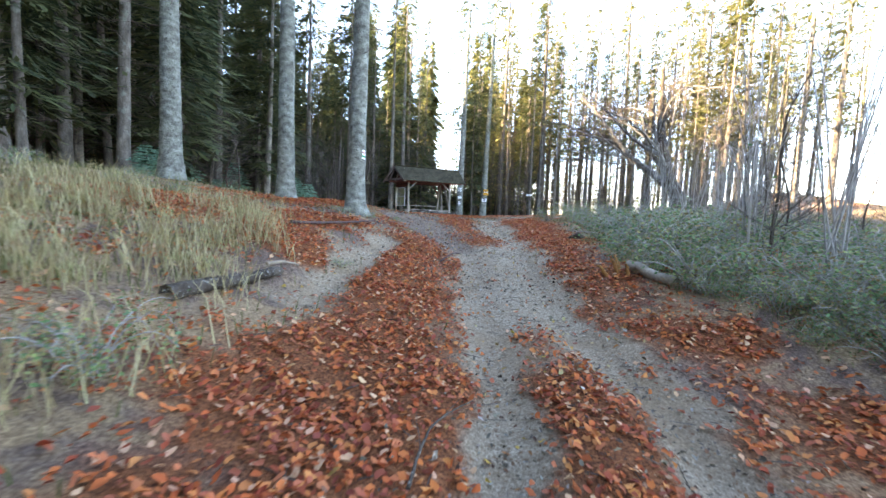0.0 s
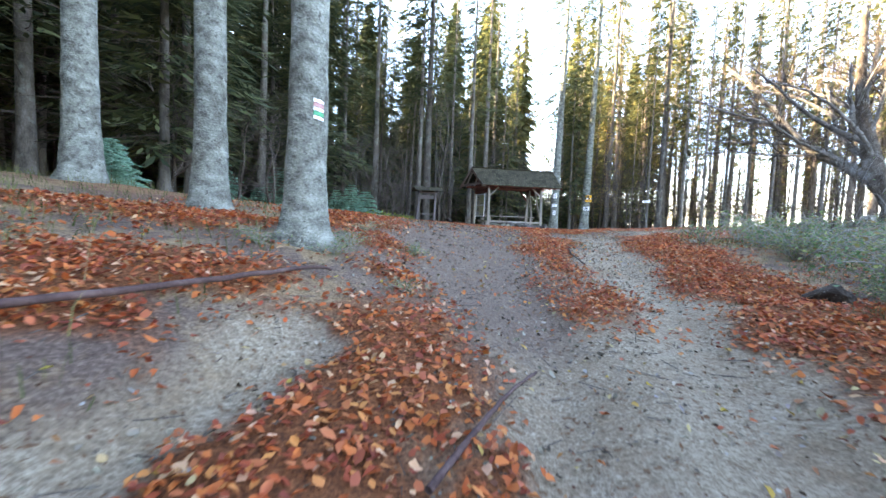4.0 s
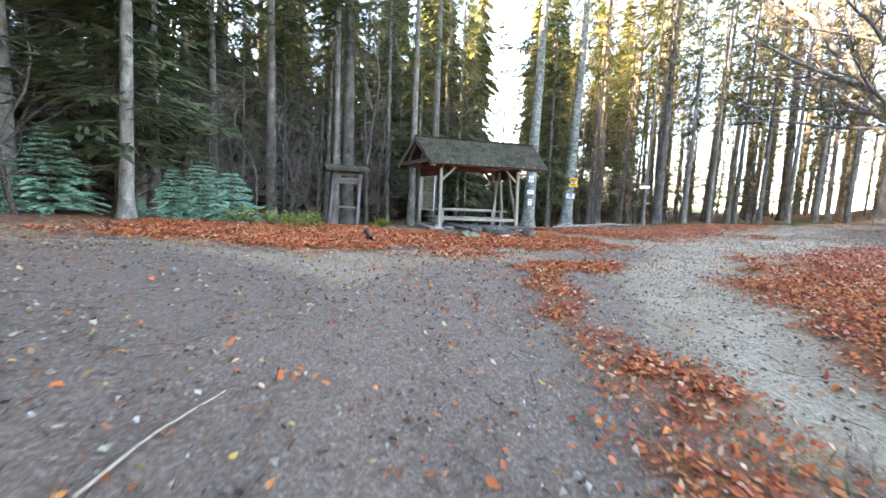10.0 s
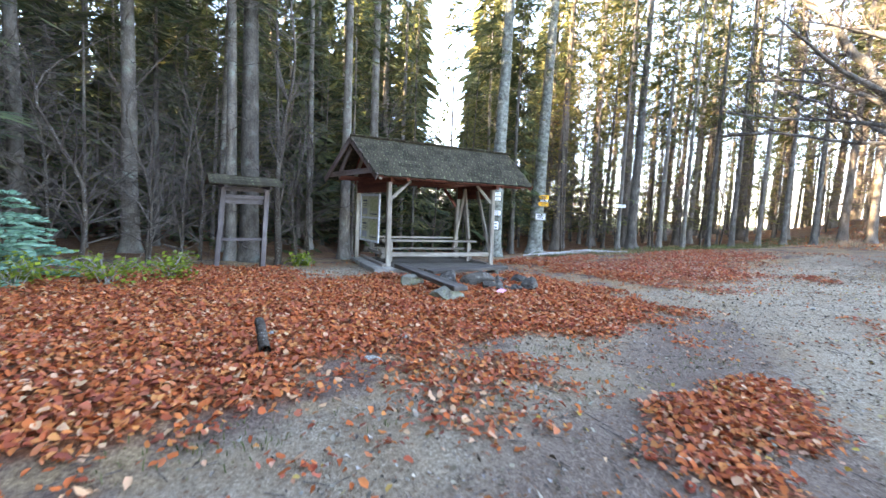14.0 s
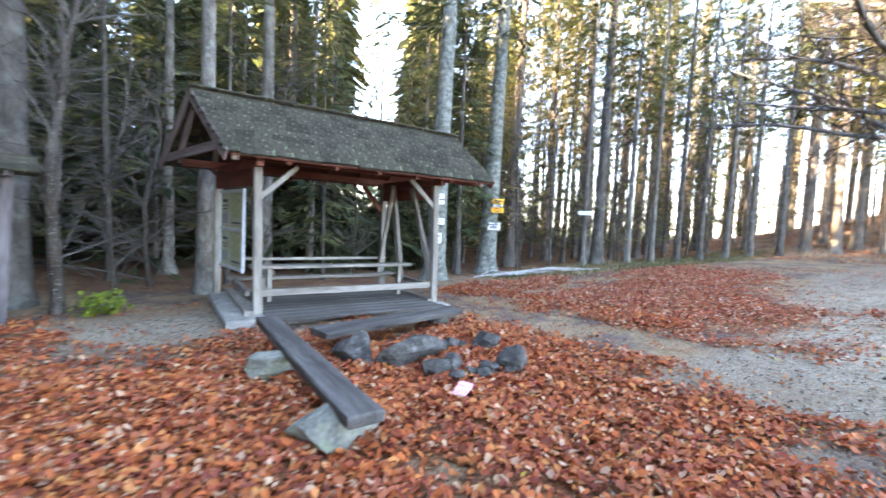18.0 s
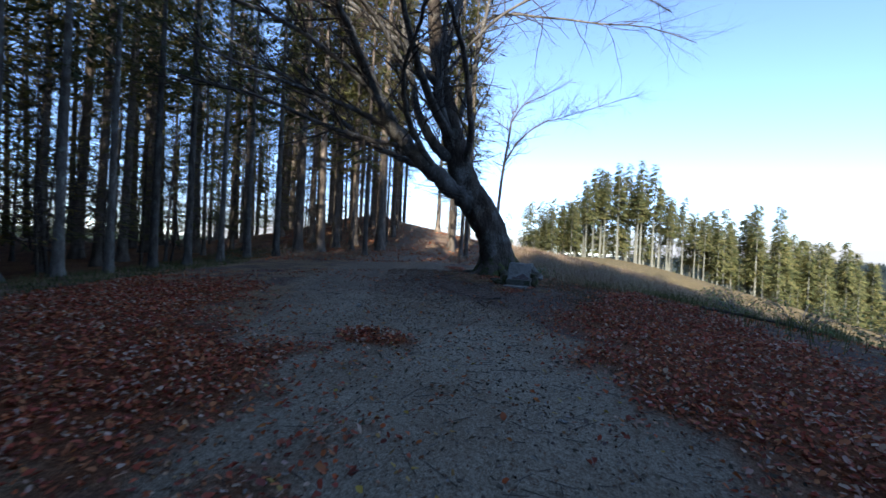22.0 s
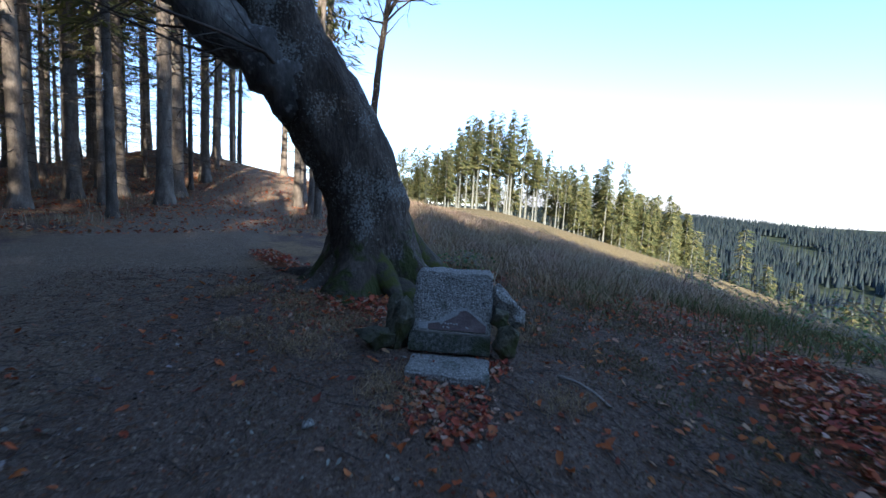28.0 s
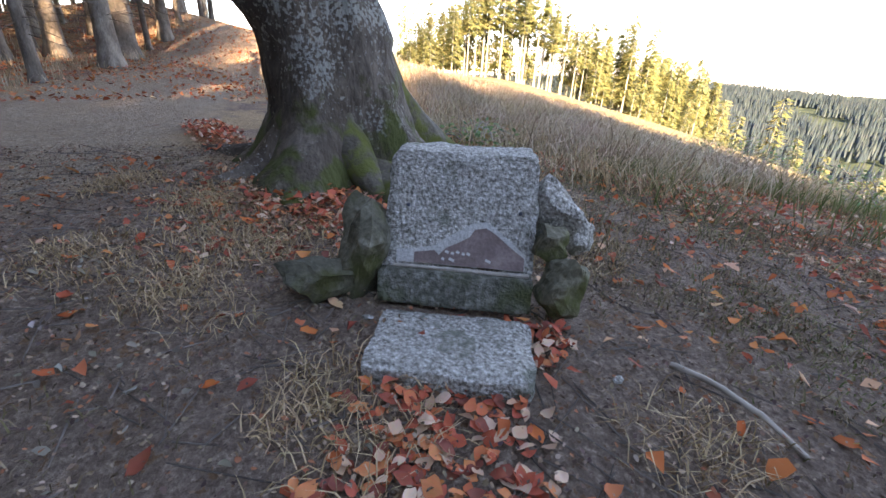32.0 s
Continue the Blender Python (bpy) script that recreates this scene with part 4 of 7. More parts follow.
def young_beech(seed, h):
    """A slim beech that still holds part of its golden leaves, on flat sprays."""
    r_ = random.Random(seed)
    e = thing("young_beech", 0, 0, -500, "slim young beech holding golden-brown leaves", "tree", "young beeches")
    mesh_part("trunk", *trunk_mesh(h, 0.05, seed, 7, 0.3, 0.35, 9), M_BEECH, e)
    sticks, lv, lf = [], [], []
    for i in range(int(h * 4.2)):
        z = r_.uniform(0.12, 0.98) * h
        a, n = r_.uniform(0, 6.283), (1.9 - 1.2 * z / h) * r_.uniform(0.5, 1.1)
        p = Vector((0, 0, z))
        d = Vector((math.cos(a), math.sin(a), r_.uniform(-0.1, 0.35)))
        sticks.append(tube([p, p + d * n * 0.5, p + d * n + Vector((0, 0, -0.1))], [0.014, 0.009, 0.003], 3))
        for k in range(int(9 * n) + 2):
            q = p + d * n * r_.uniform(0.25, 1.05) + Vector((r_.uniform(-1, 1), r_.uniform(-1, 1), r_.uniform(-0.5, 0.5))) * 0.22
            b = r_.uniform(0, 6.283)
            u = Vector((math.cos(b), math.sin(b), r_.uniform(-0.7, 0.2))) * r_.uniform(0.09, 0.17)
            w = Vector((-math.sin(b), math.cos(b), r_.uniform(-0.5, 0.5))) * r_.uniform(0.03, 0.06)
            j = len(lv)
            lv += [q, q + u * 0.5 + w, q + u, q + u * 0.5 - w]
            lf.append((j, j + 1, j + 2, j + 3))
    tagged(mesh_part("twig_mass", *merge(sticks), M_DEADTWIG, e), kind="stuff")
    tagged(mesh_part("foliage", [tuple(q) for q in lv], lf, M_GOLD, e, "golden-brown autumn leaves", False), kind="stuff")
    return e


M_GOLD = island_leaf("golden_leaves", [(0.22, 0.17, 0.055), (0.36, 0.28, 0.09), (0.30, 0.19, 0.07), (0.20, 0.20, 0.06), (0.42, 0.34, 0.14)], 0.5, 0.45)
GOLD = [young_beech(211, 9.0), young_beech(212, 12.0), young_beech(213, 6.5)]
scatter(GOLD, (9, 32, 4.8, 20), 50, 1.4, lambda x, y: y > 5.2 - 0.14 * (x - 14) and not gap(x, y), 0.8, 1.3, 4)
scatter(GOLD, (28, 48, 1, 14), 10, 2.0, lambda x, y: True, 0.8, 1.3, 4)

def far_wood(name, kind, spots, label):
    """The woods that the walk never comes near, joined into one."""
    pieces = []
    for c in kind.children:
        v = np.empty(len(c.data.vertices) * 3, np.float32)
        c.data.vertices.foreach_get("co", v)
        f = np.empty(len(c.data.loops), np.int32)
        c.data.loops.foreach_get("vertex_index", f)
        pieces.append((v.reshape(-1, 3), f.reshape(-1, 4), c.data.materials[0]))
    for v, f, mat in pieces:
        out = []
        for x, y, k in spots:
            a = rng.uniform(0, 6.28)
            turn = np.array([[math.cos(a), -math.sin(a), 0], [math.sin(a), math.cos(a), 0], [0, 0, 1]])
            out.append((v * k @ turn.T + np.array([x, y, gz(x, y)]), f))
        vv, ff = merge(out)
        ob = new(name, build_mesh(name, vv, ff, mat, False))
        tagged(ob, label, "forest", kind="stuff")


def spots_in(box, count, gap, keep=lambda x, y: True):
    out = []
    for _ in range(count * 20):
        x, y = rng.uniform(box[0], box[1]), rng.uniform(box[2], box[3])
        if len(out) < count and keep(x, y) and all((x - a) ** 2 + (y - b) ** 2 > gap * gap for a, b, _ in out):
            out.append((x, y, rng.uniform(0.85, 1.15)))
    return out


far_wood("far_forest", BACK[0], [(x, y, k * 1.15) for x, y, k in spots_in((-50, -23, -34, 14), 66, 2.9, lambda x, y: x < -29 or y > -8)], "dense dark spruce forest farther back")
far_wood("far_forest", BACK[0], [(x, y, k * 0.62) for x, y, k in spots_in((-40, 4, 14, 36), 54, 3.4, lambda x, y: not gap(x, y))], "dense dark spruce forest behind the shelter")
far_wood("thicket", WOODY, [(x, y, k * 2.6) for x, y, k in spots_in((-34, -13, -16, 26), 70, 2.2, lambda x, y: (x < -16 and y > -4) or x < -24 or y > 8)], "dark low spruce thicket under the tall trees")
far_wood("thicket", WOODY, [(x, y, k * 3.2) for x, y, k in spots_in((-16, 9, 9, 26), 60, 1.8, lambda x, y: not gap(x, y))], "dark low spruce thicket behind the shelter")
far_wood("thicket", WOODY, [(x, y, k * 1.75) for x, y, k in spots_in((1, 16, 8.5, 22), 26, 1.5, gap)], "low dark spruce thicket closing the ride behind the shelter")
far_wood("thicket", WOODY, [(x, y, k * 2.0) for x, y, k in spots_in((9, 26, 17, 34), 50, 1.9, lambda x, y: not gap(x, y))], "low spruce thicket deep in the wood")
far_wood("far_forest", BACK[1], [(x, y, k * 1.05) for x, y, k in spots_in((-20, 9, 22, 44), 8, 4.6, lambda x, y: not gap(x, y))], "tall spruces beyond the shelter")
far_wood("far_forest", BACK[1], spots_in((8, 34, 24, 44), 9, 4.5, lambda x, y: not gap(x, y)), "spruces thinning out behind the wood")
far_wood("far_forest", VEIL[0], spots_in((5, 28, 24, 42), 9, 4.5, lambda x, y: not gap(x, y)), "tall sunlit spruces deep in the wood")
far_wood("far_forest", BACK[0], spots_in((-40, -15, -64, -37), 22, 4.5), "dark spruce forest beside the lane")
# Across the felled slope: the tops of the stand rise and fall along it.
STAND_Y = [-170, -140, -131, -118, -110, -103, -88, -75, -66, -58, -50, -36]
STAND_TOP = [-8, -1, 9, 8, 10, 17, 15, 21, 27, 27, 20, 8]
for i in range(104):
    u = i / 103
    row = i % 3
    y = -36 - 104 * u + rng.uniform(-1.5, 1.5)
    x = 119 + 7 * row + rng.uniform(-2, 3)
    k = (float(np.interp(y, STAND_Y, STAND_TOP)) - gz(x, y)) * rng.uniform(0.8, 1.08)
    kind = 0 if -85 < y < -48 and rng.random() < 0.8 else rng.choice((1, 1, 2))
    k = max(k, 7) / (24, 22, 17)[kind]
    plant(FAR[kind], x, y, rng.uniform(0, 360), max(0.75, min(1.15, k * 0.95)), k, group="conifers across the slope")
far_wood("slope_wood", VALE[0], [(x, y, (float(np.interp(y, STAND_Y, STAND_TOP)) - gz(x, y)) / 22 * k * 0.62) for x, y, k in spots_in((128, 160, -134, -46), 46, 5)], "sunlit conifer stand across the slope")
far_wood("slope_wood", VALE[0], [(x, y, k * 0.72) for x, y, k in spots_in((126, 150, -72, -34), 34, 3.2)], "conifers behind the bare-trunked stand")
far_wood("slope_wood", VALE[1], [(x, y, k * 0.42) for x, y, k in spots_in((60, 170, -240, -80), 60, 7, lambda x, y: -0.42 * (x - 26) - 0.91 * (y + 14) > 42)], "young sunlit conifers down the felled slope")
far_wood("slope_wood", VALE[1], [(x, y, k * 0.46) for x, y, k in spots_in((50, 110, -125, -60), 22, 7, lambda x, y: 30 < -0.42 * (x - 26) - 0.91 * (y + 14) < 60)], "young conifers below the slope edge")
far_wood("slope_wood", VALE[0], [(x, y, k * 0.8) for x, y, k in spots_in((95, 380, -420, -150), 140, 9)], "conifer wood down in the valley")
for i, (x, y, k) in enumerate([(-12.3, -2.8, 1.05), (-15.0, -4.4, 1.1), (-8.6, -2.1, 0.85), (-7.8, -1.9, 0.75), (-9.4, -2.2, 0.7), (-13.2, -3.6, 0.55), (-10.4, -2.3, 0.35), (-14.4, -13.6, 0.6), (-13.6, -15.0, 0.5)]):
    plant(YOUNG[i % 2], x, y, 37 * i, k * 1.12 * (1.0 if i % 2 == 0 else 1.35), group="young firs")
# Conifers that cover the far hills: slim cones, their colour tinted for haze.
r_ = np.random.RandomState(9)
hx, hy = r_.uniform(200, 1500, 24000), r_.uniform(-1100, -60, 24000)
ok = (0.5 + 0.8 * wave(hx, hy, 0.013) + 0.3 * wave(hx, hy, 0.04, 1) > -0.05) & (np.hypot(hx, hy) > 400)
hx, hy = hx[ok], hy[ok]
hh, hw = r_.uniform(12, 25, len(hx)), r_.uniform(2.0, 3.6, len(hx))
base = np.stack([hx, hy, ground_z(hx, hy)], -1)
ring = [base + np.stack([hw * math.cos(2.1 * k), hw * math.sin(2.1 * k), 0.12 * hh], -1) for k in range(3)]
cones = np.stack(ring + [base + np.stack([0 * hh, 0 * hh, hh], -1)], 1)
tris = np.arange(len(hx))[:, None, None] * 4 + np.array([(0, 1, 3), (1, 2, 3), (2, 0, 3)])
tagged(new("hill_forest", build_mesh("hill_forest", cones.reshape(-1, 3), tris.reshape(-1, 3), M_HILL_HAZED, False)), "dark conifer forest over the far hills, coloured haze-blue", "forest", kind="stuff")
for o in TALL + FULL + BARE + FAR + VALE + [WOODY] + YOUNG + UNDER + BACK + GOLD + VEIL:
    for c in [o] + list(o.children_recursive):
        bpy.data.objects.remove(c)


# ---- three spruces by the lane ----
def near_spruce(x, y, d, seed, label, height_=25, lean=(0, 0), crown=8.5, dead=26, reach=2.8):
    e = thing("spruce", x, y, gz(x, y), label, "tree")
    e.rotation_euler = (radians(lean[0]), radians(lean[1]), 0)
    mesh_part("trunk", *trunk_mesh(height_, d / 2, seed, 28, 0.42, 0.05, 46), M_BARK_PALE, e)
    tagged(mesh_part("dead_brush", *dead_branches(height_, d / 2, 4.0, crown + 2, dead, seed, 1.5), M_DEADTWIG, e), kind="stuff")
    mesh_part("crown", *spruce_crown(height_, crown, reach, seed, sprays=24, per=5, size=0.42), M_NEEDLE, e, "dark green needle boughs", False)
    TAKEN.append((x, y))
    return e


near_spruce(-12.9, -17.2, 0.62, 3, "large grey spruce trunk flaring into mossy roots", lean=(0, 0))
near_spruce(-9.6, -19.7, 0.47, 4, "straight grey spruce trunk with flared roots beside the lane")
blazed = near_spruce(-7.92, -21.45, 0.47, 5, "grey spruce with a painted white, red and green trail mark", lean=(0, 0.6))
signed = near_spruce(9.15, 4.95, 0.66, 6, "mossy pale spruce carrying orange and white trail signs", lean=(0, 1.2))
labelled = near_spruce(6.25, 4.15, 0.64, 7, "pale grey spruce behind the shelter with small white notices", lean=(0, 0.8))

# ---- beech ----
beech = thing("beech_tree", 18.8, -8.75, gz(18.8, -8.75), "old leaning beech with mossy flared roots and bare crooked limbs", "tree")
BZ = gz(18.8, -8.75)


def beech_part(name, pieces, material, label=""):
    v, f = merge(pieces)
    v = v - np.array([18.8, -8.75, BZ])
    return mesh_part(name, v, f, material, beech, label)


def limb(points, r0, r1, sides=10, steps=5, seed=1, kink=0.08):
    """A crooked limb through the points, smoothed and thinning."""
    r_ = random.Random(seed)
    pts = [Vector(p) for p in points]
    fine = []
    for i in range(len(pts) - 1):
        p0, p1, p2, p3 = pts[max(i - 1, 0)], pts[i], pts[i + 1], pts[min(i + 2, len(pts) - 1)]
        for k in range(steps):
            t = k / steps
            q = 0.5 * ((2 * p1) + (p2 - p0) * t + (2 * p0 - 5 * p1 + 4 * p2 - p3) * t * t + (3 * p1 - p0 - 3 * p2 + p3) * t ** 3)
            if fine:
                q = q + Vector((r_.uniform(-1, 1), r_.uniform(-1, 1), r_.uniform(-1, 1))) * kink * r0
            fine.append(q)
    fine.append(pts[-1])
    n = len(fine) - 1
    radii = [r0 + (r1 - r0) * (i / n) ** 0.8 for i in range(n + 1)]
    return tube(fine, radii, sides, 0.10, seed=seed), fine, radii


def twigs(fine, radii, seed, density=5.0, length=1.6, depth=2, up=0.25, start=0.3, sides=4):
    """Side shoots along a limb, forking again."""
    r_ = random.Random(seed)
    out = []
    n = len(fine)
    total = sum((fine[i + 1] - fine[i]).length for i in range(n - 1))
    for _ in range(int(density * total)):
        i = int(r_.uniform(start, 0.98) * (n - 1))
        d = (fine[i + 1] - fine[i]).normalized()
        w = Vector((r_.uniform(-1, 1), r_.uniform(-1, 1), r_.uniform(-0.7, 1))).normalized()
        d = (d * 0.75 + w * 0.9 + Vector((0, 0, up))).normalized()
        L = length * r_.uniform(0.35, 1.1)
        p, pts = fine[i], [fine[i]]
        for k in range(4):
            d = (d + Vector((r_.uniform(-1, 1), r_.uniform(-1, 1), r_.uniform(-0.9, 0.9))) * 0.3).normalized()
            p = p + d * L / 4
            pts.append(p)
        r0 = min(radii[i] * 0.5, 0.010 + 0.008 * L)
        rr = [r0 * (1 - 0.8 * k / 4) for k in range(5)]
        out.append(tube(pts, rr, sides if r0 > 0.012 else 3))
        if depth > 1:
            out += twigs(pts, rr, r_.randint(0, 10 ** 6), density * 0.9, length * 0.45, depth - 1, up, 0.25, 3)
    return out


X = 18.75
stem, sf, sr = limb([(X, -9.12, BZ - 0.3), (X, -9.08, BZ + 0.5), (X, -8.92, 2.1), (X, -8.5, 2.9), (X, -8.02, 3.6), (X, -7.75, 4.3), (X + 0.05, -7.5, 5.2), (X + 0.1, -7.05, 6.6), (X + 0.15, -6.75, 8.2), (X + 0.3, -6.5, 10.2), (X + 0.3, -6.4, 13)], 0.60, 0.09, 26, 6, 2, 0.015)
sv = np.array(stem[0])
sides_ = 26
for k in range(len(sv)):
    i, s_ = divmod(k, sides_)
    zz = sv[k][2] - BZ
    a = 2 * math.pi * s_ / sides_
    c = np.array(sf[i])
    u_ = i / (len(sf) - 1)
    want = np.interp(sf[i].z, [BZ, 2.0, 3.3, 4.3, 5.4, 8, 13], [0.49, 0.50, 0.53, 0.43, 0.37, 0.28, 0.12]) / sr[i]
    fl = math.exp(-max(0, zz) / 0.36)
    g = want * (1 + fl * (1.0 + 0.5 * math.sin(a * 5 + 0.7) + 0.25 * math.sin(a * 3)) + (0.10 * math.sin(a * 3 + zz * 0.5) + 0.07 * math.sin(a * 7 + zz * 0.5) + 0.03 * noise.noise(Vector((a * 2, zz * 1.5, 0)))) * math.exp(-zz / 5))
    sv[k] = c + (sv[k] - c) * g
M_BEECHFOOT = shade("mossy_footed_beech_bark", [(0.025, 0.018, 0.013), (0.053, 0.041, 0.031), (0.11, 0.09, 0.072)], 3.2, 8, 0.85, 1.0, 12, (1, 1, 0.5), bump_dist=0.06)
fn_, fk_ = M_BEECHFOOT.node_tree.nodes, M_BEECHFOOT.node_tree.links
old_col = fn_["Principled BSDF"].inputs["Base Color"].links[0].from_socket
lich, lfin, lbro, lmul, lmap = [fn_.new("ShaderNode" + k) for k in ("Mix", "TexNoise", "TexNoise", "Math", "MapRange")]
for nd, sc, dt in ((lfin, 34, 9), (lbro, 1.5, 3)):
    nd.inputs["Scale"].default_value, nd.inputs["Detail"].default_value = sc, dt
    fk_.new(fn_["Texture Coordinate"].outputs["Object"], nd.inputs["Vector"])
lmul.operation = "ADD"
fk_.new(lfin.outputs["Fac"], lmul.inputs[0])
fk_.new(lbro.outputs["Fac"], lmul.inputs[1])
lmap.inputs["From Min"].default_value, lmap.inputs["From Max"].default_value = 1.09, 1.17
fk_.new(lmul.outputs[0], lmap.inputs["Value"])
lich.data_type = "RGBA"
lich.inputs["B"].default_value = (0.15, 0.148, 0.13, 1)
fk_.new(lmap.outputs[0], lich.inputs["Factor"])
fk_.new(old_col, lich.inputs["A"])
old_col = lich.outputs["Result"]
ftc, fsep, fnz, fmr, fad, fmx = [fn_.new("ShaderNode" + k) for k in ("TexCoord", "SeparateXYZ", "TexNoise", "MapRange", "Math", "Mix")]
fnz.inputs["Scale"].default_value, fnz.inputs["Detail"].default_value = 4.5, 7
fk_.new(ftc.outputs["Object"], fsep.inputs[0])
fk_.new(ftc.outputs["Object"], fnz.inputs["Vector"])
fad.operation = "MULTIPLY_ADD"
fad.inputs[1].default_value = -5.0
fk_.new(fnz.outputs["Fac"], fad.inputs[0])
fk_.new(fsep.outputs["Z"], fad.inputs[2])
fmr.inputs["From Min"].default_value, fmr.inputs["From Max"].default_value = -2.0, -2.6
fk_.new(fad.outputs[0], fmr.inputs["Value"])
fmx.data_type = "RGBA"
fmx.inputs["B"].default_value = (0.04, 0.046, 0.014, 1)
fk_.new(fmr.outputs[0], fmx.inputs["Factor"])
fk_.new(old_col, fmx.inputs["A"])
fk_.new(fmx.outputs["Result"], fn_["Principled BSDF"].inputs["Base Color"])
beech_part("trunk", [(sv, stem[1])], M_BEECHFOOT, "grey furrowed bark with pale lichen patches")
BOUGHS = [
    ([(X + 0.05, -8.9, 1.95), (X, -8.55, 2.6), (X - 0.15, -7.95, 3.3), (18.45, -7.1, 3.95), (18.0, -6.3, 4.6), (17.5, -5.5, 5.3), (16.9, -5.05, 6.0), (16.5, -4.6, 6.8), (16.1, -4.1, 7.8), (15.2, -3.4, 9.2), (14.2, -2.6, 10.6)], 0.42, 0.06),
    ([(18.3, -6.95, 4.1), (18.8, -6.2, 4.5), (19.2, -5.1, 4.95), (19.4, -4.2, 5.4), (19.4, -3.1, 6.3), (19.4, -1.9, 7.2), (19.2, -0.4, 8.0), (18.8, 0.8, 8.7)], 0.12, 0.02),
    ([(X, -7.8, 4.5), (X - 0.1, -7.0, 5.0), (X - 0.3, -6.3, 5.9), (X - 0.5, -5.9, 7.2), (X - 0.7, -5.5, 9.0)], 0.20, 0.04),
    ([(X, -7.35, 5.6), (X + 0.05, -7.6, 6.3), (X, -7.9, 7.6), (X - 0.05, -8.1, 8.6), (X - 0.1, -8.35, 10.0), (X - 0.2, -8.8, 11.4)], 0.085, 0.03),
    ([(X, -7.4, 5.3), (X - 0.3, -6.9, 6.4), (X - 0.6, -6.8, 7.8), (X - 1.0, -7.0, 9.6)], 0.19, 0.03),
    ([(X + 0.1, -7.35, 6.4), (X + 0.2, -6.95, 7.9), (X + 0.2, -7.15, 9.4), (X + 0.1, -7.5, 10.8)], 0.15, 0.05),
    ([(X + 0.2, -7.0, 8.4), (X + 0.3, -8.6, 9.9), (X + 0.1, -10.3, 9.9), (X - 0.3, -12.0, 9.6), (X - 0.8, -13.6, 9.3), (X - 1.2, -15.0, 8.7)], 0.05, 0.006),
    ([(X - 0.3, -5.9, 5.0), (X - 0.9, -4.8, 5.0), (X - 1.8, -3.4, 5.2), (X - 2.8, -1.8, 5.6), (X - 3.6, -0.2, 5.7)], 0.08, 0.02),
    ([(X, -7.75, 4.4), (X - 0.9, -7.9, 5.4), (X - 2.2, -7.6, 6.8), (X - 3.6, -7.0, 7.9), (X - 5.0, -6.2, 8.6)], 0.12, 0.02),
    ([(X - 0.2, -6.9, 7.4), (X - 1.2, -8.4, 8.9), (X - 2.0, -10.2, 9.6), (X - 2.6, -12.0, 9.3), (X - 2.9, -13.2, 8.6)], 0.05, 0.006),
    ([(X + 0.1, -6.8, 8.2), (X + 0.6, -5.4, 9.2), (X + 0.8, -3.8, 10.0), (X + 0.6, -2.0, 10.4)], 0.10, 0.02),
    ([(16.9, -5.05, 6.0), (16.2, -4.0, 6.8), (15.4, -2.6, 7.4), (14.6, -1.2, 7.6)], 0.09, 0.02),
    ([(X - 0.5, -6.0, 7.0), (X - 1.8, -5.0, 8.2), (X - 3.4, -4.0, 8.8), (X - 5.2, -3.2, 9.0)], 0.08, 0.015),
    ([(16.6, -4.7, 6.6), (15.2, -4.6, 6.8), (13.6, -4.4, 7.1), (11.9, -4.4, 7.5), (10.4, -4.2, 8.0)], 0.10, 0.015),
    ([(X, -7.4, 5.4), (17.4, -6.6, 6.2), (16.0, -6.0, 7.3), (14.6, -5.6, 8.6), (13.0, -5.2, 9.8)], 0.14, 0.02),
    ([(18.35, -6.85, 4.2), (17.3, -6.2, 5.0), (16.2, -5.9, 5.5), (14.9, -5.9, 6.1), (13.4, -6.3, 6.6), (12.2, -6.7, 7.4)], 0.10, 0.015),
    ([(X, -7.0, 7.0), (18.2, -5.6, 8.2), (17.4, -3.8, 9.2), (16.6, -2.0, 9.8)], 0.12, 0.02),
    ([(17.5, -5.5, 5.3), (17.0, -4.3, 5.7), (16.3, -3.0, 6.0), (15.4, -1.6, 6.2), (14.5, -0.2, 6.6)], 0.08, 0.015),
]
M_LIMB = shade("smooth_grey_beech_bark", [(0.035, 0.031, 0.027), (0.09, 0.084, 0.075), (0.18, 0.172, 0.157)], 3.2, 8, 0.8, 0.7, 12, (1, 1, 0.5), spots=((0.23, 0.235, 0.22), 9, 0.58, 0.68), bump_dist=0.03)
bunch = []
for i, (pts, r0, r1) in enumerate(BOUGHS):
    piece, fine, radii = limb(pts, r0 * (1.0 if r0 > 0.4 else 1.3), r1 * 1.7, 10 if r0 > 0.12 else 7, 5, 20 + i, 0.18)
    beech_part("limb", [piece], M_LIMB)
    bunch += twigs(fine, radii, 100 + i, 3.8, 2.4, 3, -0.25 if i == 6 else 0.15, 0.2)
bunch += twigs(sf, sr, 300, 2.0, 2.6, 3, 0.2, 0.55)
quads_only = merge(bunch)
M_LIMBTWIG = shade("beech_twig", [(0.028, 0.022, 0.018), (0.075, 0.062, 0.052)], 6, 3, 0.9, 0, island=0.3)
tagged(beech_part("twig_mass", [quads_only], M_LIMBTWIG, "fine bare brown twigs"), kind="stuff")
M_MOSSBARK = shade("mossy_bark", [(0.03, 0.026, 0.02), (0.065, 0.056, 0.043), (0.12, 0.108, 0.086)], 4, 7, 0.9, 0.8, 20, spots=((0.062, 0.068, 0.018), 5, 0.42, 0.56))
roots = []
